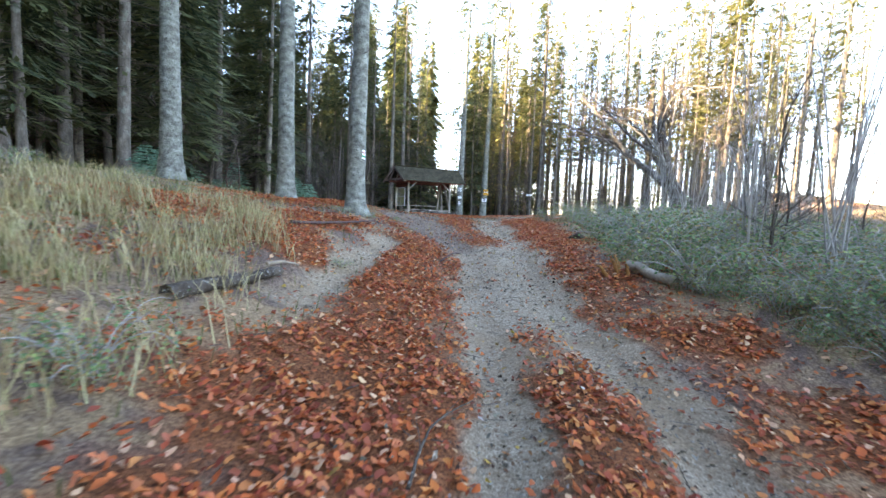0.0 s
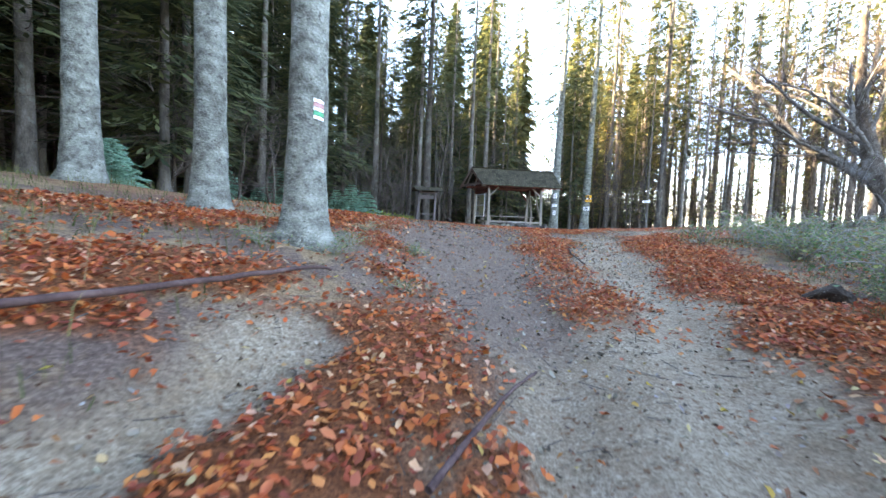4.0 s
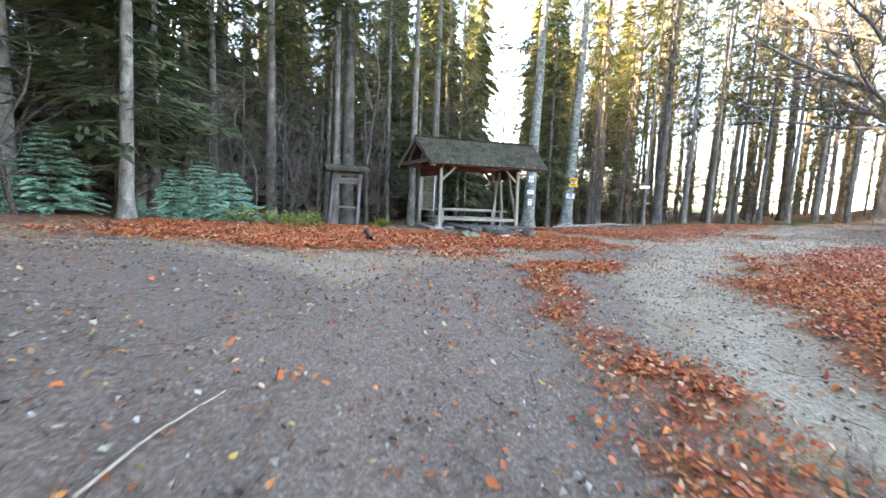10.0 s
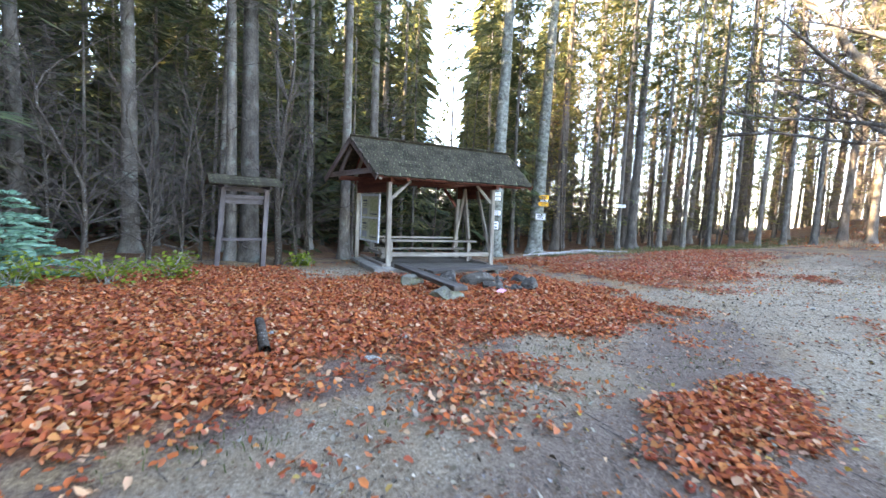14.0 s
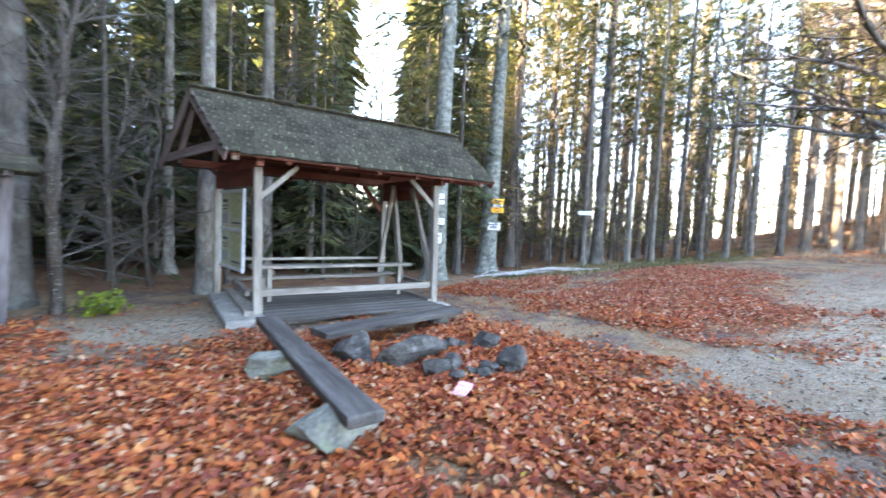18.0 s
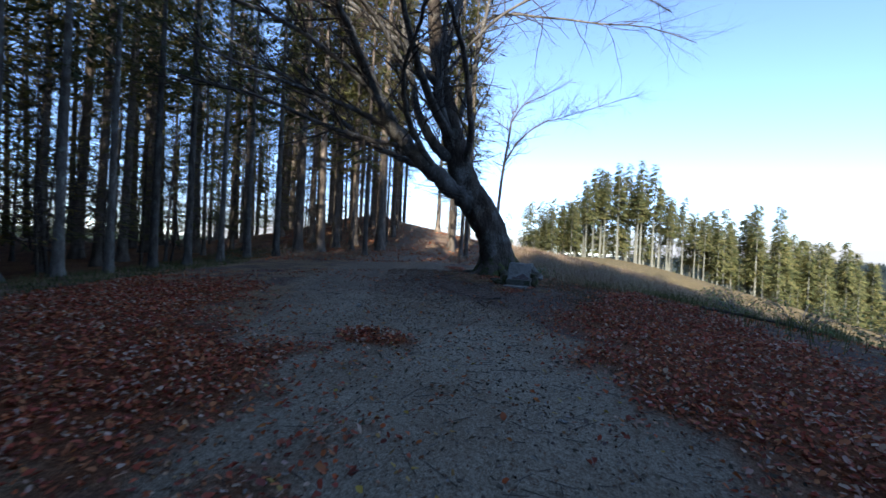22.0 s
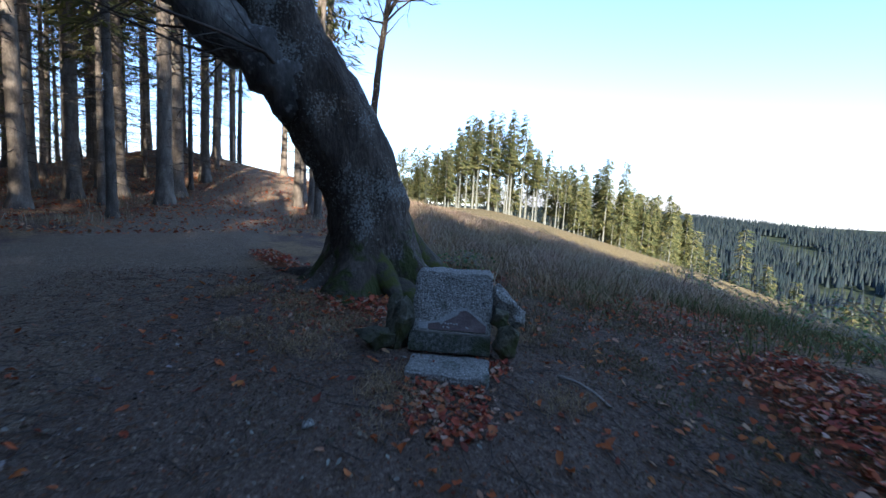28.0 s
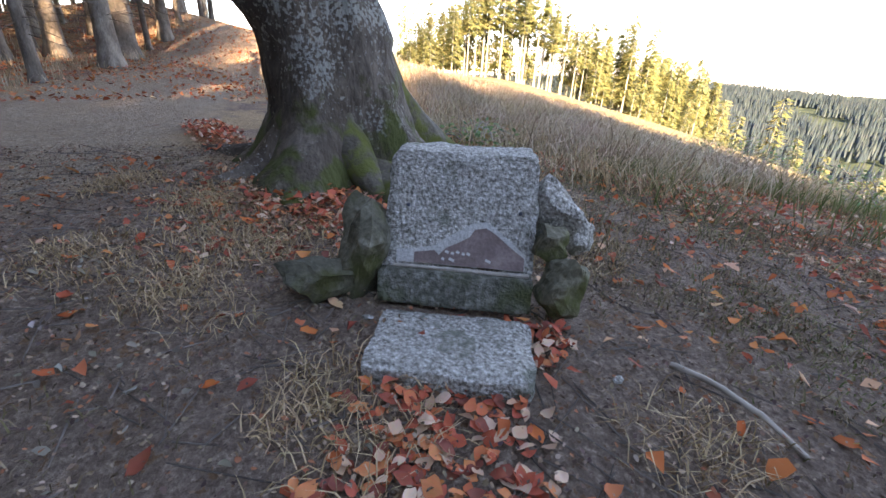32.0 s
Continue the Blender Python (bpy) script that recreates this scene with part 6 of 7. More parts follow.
def flat_plate(outline, depth):
    bm = bmesh.new()
    front = [bm.verts.new((x, 0, z)) for x, z in outline]
    back = [bm.verts.new((x, depth, z)) for x, z in outline]
    bm.faces.new(front)
    bm.faces.new(back[::-1])
    for i in range(len(outline)):
        j = (i + 1) % len(outline)
        bm.faces.new((front[j], front[i], back[i], back[j]))
    bmesh.ops.recalc_face_normals(bm, faces=bm.faces)
    return bm


M_PLATE = shade("reddish_plate", [(0.09, 0.066, 0.06), (0.14, 0.10, 0.09), (0.21, 0.16, 0.145)], 9, 5, 0.6, 0.25, 40)
M_MORTAR = shade("mortar", [(0.25, 0.25, 0.23), (0.36, 0.355, 0.33)], 14, 6, 0.9, 0.5, 60)
hill_line = [(-0.27, 0), (0.30, 0), (0.30, 0.07), (0.24, 0.12), (0.17, 0.175), (0.12, 0.205), (0.06, 0.195), (0.0, 0.155), (-0.06, 0.12), (-0.10, 0.085), (-0.18, 0.065), (-0.27, 0.055)]
mortar = part("mortar_edge", flat_plate(hill_line, 0.012), M_MORTAR, ms, "broken pale mortar rim", False)
mortar.matrix_local = pose(0, 0.058, 0.165, -SL)
plate_line = [(-0.19, 0.005), (0.295, 0.005), (0.295, 0.06), (0.23, 0.105), (0.165, 0.155), (0.12, 0.18), (0.07, 0.17), (0.05, 0.135), (0.0, 0.105), (-0.05, 0.08), (-0.08, 0.045), (-0.10, 0.065), (-0.19, 0.05)]
plate = part("plate", flat_plate(plate_line, 0.012), M_PLATE, ms, "broken reddish plate with worn script", False)
plate.matrix_local = pose(0.0, 0.052, 0.165, -SL)
for i, (x, z, w) in enumerate([(-0.045, 0.062, 0.018), (-0.02, 0.058, 0.014), (0.003, 0.064, 0.016), (0.028, 0.058, 0.014), (0.05, 0.06, 0.016), (-0.06, 0.03, 0.014), (-0.02, 0.028, 0.03), (0.14, 0.035, 0.03)]):
    bar = part("script_bar", box_bm(w, 0.004, 0.012, bevel=0), M_MORTAR, ms, smooth_faces=False)
    bar.matrix_local = pose(x, 0.052 + z * 0.39, 0.165 + z * 0.92, -SL, 25)
for x in (-0.235, 0.262):
    hole = part("fixing_hole", box_bm(0.016, 0.012, 0.016, bevel=0.004), M_INK, ms, smooth_faces=False)
    hole.matrix_local = pose(x, 0.155, 0.40, -SL)
step = part("stone_slab", rough_block(0.62, 0.40, 0.10, 0.0, 8, 0.012, 12), M_GRANITE)
step.matrix_world = pose(15.72, -9.12, gz(15.85, -9.15) - 0.035, 0, 0, -115)
tagged(step, "rough grey granite slab lying before the memorial stone", "stone slab")
MS = ms.matrix_world
for i, (lx, ly, lz, sx, sy, sz, tag, mt) in enumerate([(-0.46, 0.16, 0.03, 0.34, 0.46, 0.50, "mossy boulder wedged against the memorial", M_MOSSROCK), (-0.60, 0.0, 0.02, 0.36, 0.30, 0.24, "pointed grey stone beside the memorial", M_MOSSROCK), (-0.47, 0.32, 0.1, 0.3, 0.3, 0.46, "mossy stone behind the memorial", M_MOSSROCK), (0.46, 0.05, 0.05, 0.27, 0.24, 0.30, "dark squared stone beside the memorial", M_MOSSROCK),
                                                        (0.41, 0.12, 0.24, 0.20, 0.18, 0.16, "flat grey stone stacked beside the memorial", M_MOSSROCK), (0.40, 0.28, 0.34, 0.18, 0.30, 0.34, "pale upright stone beside the memorial", M_GRANITE), (0.56, 0.36, 0.2, 0.16, 0.16, 0.18, "small pale stone behind the memorial", M_GRANITE), (0.1, 0.45, 0.15, 0.5, 0.3, 0.4, "grey stone behind the memorial", M_MOSSROCK)]):
    ob = part("boulder", rock_bm(sx, sy, sz, 200 + i, 0.30), mt, smooth_faces=False)
    p = MS @ Vector((lx, ly, lz + 0.06))
    ob.matrix_world = pose(*p, 0, 0, -115 + 15 * i)
    tagged(ob, tag, "stone", "stones round the memorial")


# ---- trail signs ----
def sign_at(name, x, y, z, w, h, mat, turn, label, bars=2, arrow=False, ink=None):
    e = thing(name, x, y, z, label, "sign", turn=turn)
    if arrow:
        outline = [(-w / 2 - 0.06, 0), (-w / 2, -h / 2), (w / 2, -h / 2), (w / 2, h / 2), (-w / 2, h / 2)]
        panel = part("panel", flat_plate(outline, 0.02), mat, e, smooth_faces=False)
    else:
        panel = part("panel", box_bm(w, 0.02, h, bevel=0.004), mat, e, smooth_faces=False)
    for i in range(bars):
        b = part("lettering", box_bm(w * (0.66 - 0.13 * (i % 2)), 0.006, h * 0.14, bevel=0), ink or M_INK, panel, "dark print bar", False)
        b.matrix_local = pose(-0.03 * w, -0.013 if not arrow else -0.004, h * (0.22 - 0.44 * i / max(1, bars - 1)) if bars > 1 else 0)
    return e


def on_trunk(cx, cy, r, turn):
    a = radians(turn)
    return cx + math.sin(a) * r, cy - math.cos(a) * r


tx, ty = on_trunk(9.24, 4.95, 0.40, -22)
ox, oy = on_trunk(9.26, 4.95, 0.42, -4)
sign_at("trail_sign", ox, oy, 2.66, 0.42, 0.20, M_ORANGE, -28, "orange trail arrow sign on the spruce", 2, True)
sign_at("trail_sign", ox, oy, 2.50, 0.36, 0.10, M_WHITE, -28, "faded pale trail sign on the spruce", 2)
sign_at("trail_sign", ox, oy, 2.34, 0.44, 0.20, M_ORANGE, -28, "orange trail arrow sign on the spruce", 2, True)
sign_at("notice_sign", tx, ty - 0.02, 1.72, 0.52, 0.34, M_FRAME, -38, "white notice in a grey frame on the spruce", 0)
sign_at("notice_sheet", tx - 0.012, ty - 0.036, 1.72, 0.44, 0.27, M_WHITE, -38, "white printed notice sheet in its frame", 3)
lx_, ly_ = on_trunk(6.28, 4.15, 0.37, -25)
for z, w, h in ((2.62, 0.26, 0.16), (2.42, 0.28, 0.14), (1.80, 0.34, 0.20), (1.25, 0.20, 0.34)):
    sign_at("notice_sheet", lx_, ly_, z, w, h, M_WHITE, -28, "small white notice on the pale spruce", 2)
sign_at("trail_sign", 13.98, 4.22, 2.48, 0.52, 0.16, M_WHITE, -50, "white arrow board nailed to a thin trunk", 1, True)
def curved_stripe(inner, outer, half, h):
    """A band of paint bent round a trunk, uneven along its edges."""
    bm = bmesh.new()
    rows = []
    for k in range(9):
        a = radians(-half + half * k / 4)
        edge = h / 2 * (1 + 0.18 * math.sin(5 * k + 30 * h))
        rows.append([bm.verts.new((r * math.sin(a), 0.235 - r * math.cos(a), z)) for r, z in ((inner, -edge), (outer, -edge), (outer, edge), (inner, edge))])
    for p, q in zip(rows, rows[1:]):
        for k in range(4):
            bm.faces.new((p[k], p[(k + 1) % 4], q[(k + 1) % 4], q[k]))
    bm.faces.new(rows[0])
    bm.faces.new(rows[-1][::-1])
    bmesh.ops.recalc_face_normals(bm, faces=bm.faces)
    return bm


bx, by = on_trunk(-7.93, -21.45, 0.235, 46)
mark = thing("trail_mark", bx, by, 1.45, "painted white, faded red and green trail mark on bark", "trail mark", turn=46)
M_FADED = shade("faded_red_paint", [(0.30, 0.13, 0.13), (0.40, 0.20, 0.19), (0.48, 0.30, 0.28)], 12, 5, 0.8, 0.3)
for z, mat in ((0.094, M_WHITE), (0.047, M_FADED), (0.0, M_WHITE), (-0.047, M_GREENP), (-0.094, M_WHITE)):
    st = part("stripe", curved_stripe(0.235, 0.25, 16, 0.034 if mat is M_WHITE else 0.046), mat, mark, smooth_faces=False)
    st.matrix_local = pose(0, 0, z, 0, 5)


# ---- fallen wood ----
def stick(points, r0, r1, label, mat=None, name="branch", seed=1, side=0):
    pts = [(x, y, gz(x, y) + dz) for x, y, dz in points]
    piece, fine, radii = limb(pts, r0, r1, 8, 5, seed, 0.25)
    o = np.array(pts[0])
    e = thing(name, *pts[0], label, "branch")
    mesh_part("stem", np.array(piece[0]) - o, piece[1], mat or M_BEECH, e)
    if side:
        v, f = merge(twigs(fine, radii, seed, side, 0.5, 1, -0.1, 0.1))
        tagged(mesh_part("side_twig", v - o, f, M_DEADTWIG, e), kind="stuff")
    return e


M_REDBRANCH = shade("reddish_branch", [(0.035, 0.02, 0.018), (0.07, 0.04, 0.036), (0.12, 0.078, 0.07)], 6, 5, 0.8, 0.5, 30)
M_ROT = shade("rotten_orange_wood", [(0.12, 0.05, 0.02), (0.30, 0.13, 0.04), (0.45, 0.22, 0.07)], 7, 6, 0.9, 0.8, 30, (1, 1, 0.3))
M_PALEWOOD = shade("barkless_wood", [(0.16, 0.125, 0.09), (0.27, 0.215, 0.165)], 6, 5, 0.7, 0.4, 30)
stick([(-9.6, -24.9, 0.08), (-8.9, -24.2, 0.10), (-8.3, -23.5, 0.14), (-7.7, -22.8, 0.12), (-7.5, -22.4, 0.05)], 0.032, 0.015, "long reddish-brown fallen branch on the bank", M_REDBRANCH, seed=3)
stick([(-6.8, -24.9, 0.05), (-6.45, -24.45, 0.07), (-6.15, -24.05, 0.08), (-5.8, -23.6, 0.05)], 0.022, 0.010, "reddish broken branch on the lane", M_REDBRANCH, seed=4)
stick([(-9.2, -30.7, 0.06), (-9.0, -30.35, 0.08), (-8.8, -30.1, 0.08), (-8.4, -29.8, 0.06)], 0.012, 0.005, "thin forked stick on the leaves", seed=5, side=3)
stick([(-10.75, -28.35, 0.05), (-10.4, -27.8, 0.08), (-10.1, -27.3, 0.08), (-9.8, -26.85, 0.06)], 0.085, 0.06, "dark rotting log lying in the bank grass", M_BEECH, "log", seed=6)
stick([(-9.95, -26.95, 0.15), (-9.75, -26.75, 0.14), (-9.55, -26.6, 0.10)], 0.03, 0.012, "pale splintered wood on the rotting log", M_PALEWOOD, seed=61)
stick([(-4.5, -28.3, 0.06), (-4.6, -27.9, 0.10), (-4.66, -27.6, 0.12)], 0.085, 0.075, "old grey log beside the lane", M_WOOD_H, "log", seed=7)
for i, (dx, dy, h) in enumerate([(0, 0, 0.3), (0.14, 0.1, 0.24), (-0.1, 0.08, 0.2), (0.05, -0.16, 0.2)]):
    stick([(-4.82 + dx, -27.55 + dy, -0.05), (-4.86 + dx * 1.3, -27.5 + dy * 1.3, h * 0.6), (-4.9 + dx * 1.6, -27.46 + dy * 1.6, h)], 0.045, 0.012, "splinter of rotten orange wood on the verge", M_ROT, "wood_splinter", seed=71 + i)
stick([(-2.72, -17.6, 0.05), (-3.0, -18.3, 0.06), (-3.06, -19.0, 0.04)], 0.025, 0.012, "dark stick on the track", seed=8)
stick([(-5.62, -15.8, 0.02), (-5.52, -15.5, 0.03), (-5.43, -15.3, 0.03), (-5.27, -14.98, 0.02)], 0.011, 0.005, "pale thin stick on the track", M_PALEWOOD, seed=9)
stick([(14.3, -8.5, 0.03), (13.95, -8.1, 0.05), (13.6, -7.9, 0.05), (13.1, -8.0, 0.03)], 0.02, 0.009, "crooked grey twig on the trodden grass", M_BEECH, seed=10)
stick([(15.58, -9.97, 0.02), (15.45, -10.03, 0.03), (15.3, -10.07, 0.03), (15.15, -10.09, 0.01)], 0.014, 0.009, "grey root-like branch beside the memorial", M_WOOD_H, seed=11)
for i in range(7):
    a = rng.uniform(-0.3, 0.3)
    stick([(8.0 + 0.4 * i, 3.7 - 0.05 * i + a * 0.4, 0.05 + 0.02 * i), (9.0 + 0.4 * i, 3.5 + a, 0.12), (10.0 + 0.45 * i, 3.2 + a, 0.06)], 0.04, 0.015, "grey fallen branch piled at the wood's edge", M_WOOD, seed=20 + i)
stick([(-3.70, -7.4, 0.08), (-3.72, -7.0, 0.16), (-3.74, -6.5, 0.18)], 0.06, 0.05, "short dark log lying in the leaves", M_BEECH, "log", seed=40)
for k, (x0, y0, x1, y1, r) in enumerate([(7.6, 3.7, 9.9, 3.2, 0.03), (8.3, 3.55, 10.9, 3.4, 0.025), (9.2, 3.3, 11.9, 2.75, 0.03), (8.0, 3.9, 9.6, 3.75, 0.018), (9.9, 3.15, 10.7, 3.9, 0.016)]):
    stick([(x0, y0, 0.05), ((2 * x0 + x1) / 3, (2 * y0 + y1) / 3 + 0.08, 0.12 + 0.03 * k), ((x0 + 2 * x1) / 3, (y0 + 2 * y1) / 3 - 0.06, 0.10 + 0.02 * k), (x1, y1, 0.05)], r, r * 0.4, "barkless grey branch heaped at the wood's edge", M_WOOD, seed=70 + k)
stick([(11.5, 3.2, 0.05), (12.2, 2.9, 0.08), (13.2, 2.7, 0.05)], 0.04, 0.02, "grey fallen branch at the wood's edge", M_WOOD, seed=41)
stick([(5.2, -13.9, 0.05), (3.2, -14.4, 0.05), (0.8, -14.2, 0.04)], 0.02, 0.012, "thin dark branch across the verge", seed=42)
stick([(14.4, -13.5, 0.05), (14.0, -14.2, 0.10), (13.5, -14.9, 0.08), (13.1, -15.6, 0.04)], 0.05, 0.02, "dark fallen branch at the slope edge", M_BEECH, seed=51, side=2)
rock(-1.2, -22.0, 0.5, 0.4, 0.3, 90, "clod of dark root earth beside the lane", mat=M_BEECH, name="root_clod")


# ---- stuff: leaves, grass, brambles ----
def litter(name, places, size, material, label, flat=0.55, lift=0.016, seed=1, curl=0.5, crumple=0.075):
    r_ = np.random.RandomState(seed)
    n = len(places)
    x, y = places[:, 0], places[:, 1]
    z = ground_z(x, y) + lift + r_.rand(n) ** 2 * 0.035
    a = r_.rand(n) * 2 * np.pi
    L = size * (0.65 + 0.7 * r_.rand(n))
    w = L * (0.55 + 0.2 * r_.rand(n))
    d = np.stack([np.cos(a), np.sin(a), flat * (r_.rand(n) - 0.5) * 2], -1)
    s = np.stack([-np.sin(a), np.cos(a), flat * (r_.rand(n) - 0.5) * 2], -1)
    up = np.array([0, 0, 1.0])
    c = np.stack([x, y, z], -1)
    f = (curl * (r_.rand(n) - 0.25))[:, None] * L[:, None] * up
    L, w = L[:, None], w[:, None]
    g = (0.5 * (r_.rand(n) - 0.3))[:, None] * L * up
    e1, e2 = (0.36 + 0.14 * r_.rand(n))[:, None], (0.36 + 0.14 * r_.rand(n))[:, None]
    v = np.stack([c - d * L * 0.5 + f * 0.25, c - d * L * 0.2 + s * w * e1 + f, c + d * L * 0.2 + s * w * 0.46 + f + g * 0.4, c + d * L * 0.55 + f * 0.3 + g, c + d * L * 0.22 - s * w * e2 + f + g * 0.7, c - d * L * 0.18 - s * w * 0.46 + f * 0.9], 1)
    v = v + r_.normal(0, crumple, v.shape) * L[:, None]
    v[:, :, 2] = np.maximum(v[:, :, 2], (z - lift)[:, None] + 0.003)
    base = np.arange(n)[:, None, None] * 6
    quad = np.array([(0, 3, 2, 1), (0, 5, 4, 3)])
    ob = new(name, build_mesh(name, v.reshape(-1, 3), (base + quad).reshape(-1, 4), material, False))
    return tagged(ob, label, "leaves", kind="stuff")


def fine_leaves(name, places, size, material, label, seed=1):
    """Whole beech leaves: an oval blade in two halves, folded along the rib and curled."""
    r_ = np.random.RandomState(seed)
    n = len(places)
    x, y = places[:, 0], places[:, 1]
    a, tilt, roll = r_.rand(n) * 2 * np.pi, r_.normal(0, 0.28, n), r_.normal(0, 0.3, n)
    L = size * (0.7 + 0.6 * r_.rand(n))
    fold, bend = r_.uniform(-0.1, 0.55, n), r_.uniform(-0.5, 0.9, n)
    u = np.linspace(0, 1, 6)
    half = np.sin(np.pi * u ** 0.85) * 0.33
    v = np.zeros((n, 6, 3, 3))
    for k in range(6):
        rib = np.stack([(u[k] - 0.5) * L, 0 * L, bend * L * 0.35 * (u[k] - 0.5) ** 2 * 4], -1)
        for q, sd in enumerate((-1, 0, 1)):
            w = half[k] * L * (1 + 0.12 * r_.normal(0, 1, n))
            v[:, k, q] = rib + np.stack([0.06 * L * abs(sd), sd * w * np.cos(fold), abs(sd) * w * np.sin(fold) + 0.03 * L * r_.normal(0, 1, n)], -1)
    z0 = v[..., 2] + v[..., 0] * tilt[:, None, None] + v[..., 1] * roll[:, None, None]
    c, s_ = np.cos(a)[:, None, None], np.sin(a)[:, None, None]
    px, py = v[..., 0] * c - v[..., 1] * s_ + x[:, None, None], v[..., 0] * s_ + v[..., 1] * c + y[:, None, None]
    g = ground_z(x, y)[:, None, None]
    pz = np.maximum(g + 0.004, g + z0 - z0.min((1, 2))[:, None, None] * 0.6 + 0.006 + 0.03 * r_.rand(n)[:, None, None] ** 2)
    quad = np.array([(k * 3 + q, k * 3 + q + 1, k * 3 + q + 4, k * 3 + q + 3) for k in range(5) for q in (0, 1)])
    faces = np.arange(n)[:, None, None] * 18 + quad
    ob = new(name, build_mesh(name, np.stack([px, py, pz], -1).reshape(-1, 3), faces.reshape(-1, 4), material, True))
    return tagged(ob, label, "leaves", kind="stuff")


def sample(n, box, density, seed):
    r_ = np.random.RandomState(seed)
    p = np.stack([r_.uniform(box[0], box[1], n), r_.uniform(box[2], box[3], n)], -1)
    return p[r_.rand(n) < density(p[:, 0], p[:, 1])]


litter("fallen_leaves", sample(230000, (-10.5, 6.5, -10.5, 2.6), lambda x, y: drift(x, y) ** 1.5 * np.clip(0.85 + 0.35 * wave(x, y, 5, 1) + 0.3 * wave(x, y, 12, 2), 0.25, 1), 1), 0.064, M_LEAF, "red-brown fallen beech leaves thick on the ground")
litter("fallen_leaves", sample(110000, (4.5, 22, -14, 3.5), lambda x, y: drift(x, y) ** 1.3, 2), 0.055, M_LEAF_DARK, "dark red fallen beech leaves beside the track")
litter("fallen_leaves", sample(260000, (-13.5, 6.5, -34.5, -10.5), lambda x, y: drift(x, y) ** 1.3 * np.clip(0.8 + 0.5 * wave(x, y, 3.7, 1) + 0.4 * wave(x, y, 9, 2), 0.3, 1), 3), 0.056, M_LEAF, "orange-red beech leaves drifted along the lane")
litter("scattered_leaves", sample(20000, (-10, 14, -34, 2), lambda x, y: (0.15 + 0.45 * bare(x, y)) * smooth(-0.9, 0.5, wave(x, y, 1.3, 2)), 4), 0.05, M_LEAF_PALE, "single pale yellow leaves scattered on the track")
litter("scattered_leaves", sample(60000, (-11, 19, -34, 2), lambda x, y: np.clip(0.12 + 0.8 * np.sqrt(drift(x, y)) + 0.5 * (1 - bare(x, y)) + 0.35 * wave(x, y, 0.8, 5) + 0.25 * wave(x, y, 3.1), 0.04, 1), 5), 0.055, M_LEAF, "single red-brown leaves scattered over the ground")
fine_leaves("scattered_leaves", sample(900, (13.2, 19, -12, -6.4), lambda x, y: 0.3 + 0.6 * drift(x, y), 6), 0.068, M_LEAF, "single beech leaves lying in the short grass", 6)
fine_leaves("fallen_leaves", sample(2400, (15.0, 16.3, -9.9, -8.6), lambda x, y: np.clip(1.15 - np.hypot((x - 15.42), (y + 9.02) / 0.9) * 2.4, 0, 1) * 0.9 + 0.9 * (np.hypot(x - 15.86, (y + 9.52) / 1.6) < 0.13), 7), 0.058, M_LEAF_DARK, "dark red leaves gathered at the stone slab", 7)
fine_leaves("fallen_leaves", sample(4200, (16.6, 19.4, -10.6, -7.0), lambda x, y: np.clip(1.5 - np.hypot(x - 17.75, y + 8.75) * 1.2, 0, 1) + 0.5 * (np.hypot(x - 18.6, y + 10.1) < 0.5), 8), 0.05, M_LEAF_DARK, "dark orange leaves gathered at the foot of the beech", 8)
litter("chips", sample(70000, (11.5, 19.5, -13, -5.4), lambda x, y: 0.85 + 0 * x, 41), 0.016, island_leaf("crumbs", [(0.09, 0.06, 0.04), (0.16, 0.105, 0.07), (0.24, 0.165, 0.11), (0.11, 0.07, 0.055), (0.30, 0.22, 0.16), (0.26, 0.10, 0.055), (0.07, 0.045, 0.04)], 0.9, 0.0), "crumbled leaves, needles and bark on the trodden ground", flat=0.6)
litter("clods", sample(30000, (-11, 14, -34, -5), lambda x, y: bare(x, y) * (0.5 + 0.5 * wave(x, y, 1.2, 3)), 43), 0.038, island_leaf("clods", [(0.10, 0.078, 0.056), (0.18, 0.145, 0.105), (0.27, 0.225, 0.17), (0.085, 0.066, 0.048), (0.36, 0.31, 0.25)], 0.95, 0.0), "small clods and pebbles on the track", flat=0.6, crumple=0.2)
litter("leaf_crumbs", sample(42000, (-10.5, 15, -33, 0), lambda x, y: bare(x, y) * np.clip(0.35 + 0.7 * wave(x, y, 0.7, 2) + 0.5 * wave(x, y, 2.7, 5), 0.03, 1), 44), 0.034, island_leaf("leaf_crumbs", [(0.20, 0.075, 0.035), (0.12, 0.05, 0.03), (0.30, 0.13, 0.055), (0.075, 0.04, 0.028), (0.38, 0.22, 0.10), (0.16, 0.085, 0.05)], 0.9, 0.1), "broken leaf crumbs trodden into the track", flat=0.5)
litter("chips", sample(110000, (-10.5, 17, -32, 1), lambda x, y: bare(x, y) * np.clip(0.55 + 0.6 * wave(x, y, 1.1, 4) + 0.4 * wave(x, y, 4.7, 1), 0.12, 1), 8), 0.03, island_leaf("chips", [(0.09, 0.07, 0.055), (0.13, 0.105, 0.08), (0.21, 0.175, 0.135), (0.10, 0.075, 0.06), (0.32, 0.29, 0.25), (0.20, 0.10, 0.06), (0.15, 0.125, 0.10)], 0.9, 0.0), "bark chips and small stones on the track", flat=0.6)


M_PALESTRAW = island_leaf("pale_straw", [(0.24, 0.15, 0.078), (0.38, 0.25, 0.138), (0.52, 0.37, 0.22)], 0.6, 0.2)


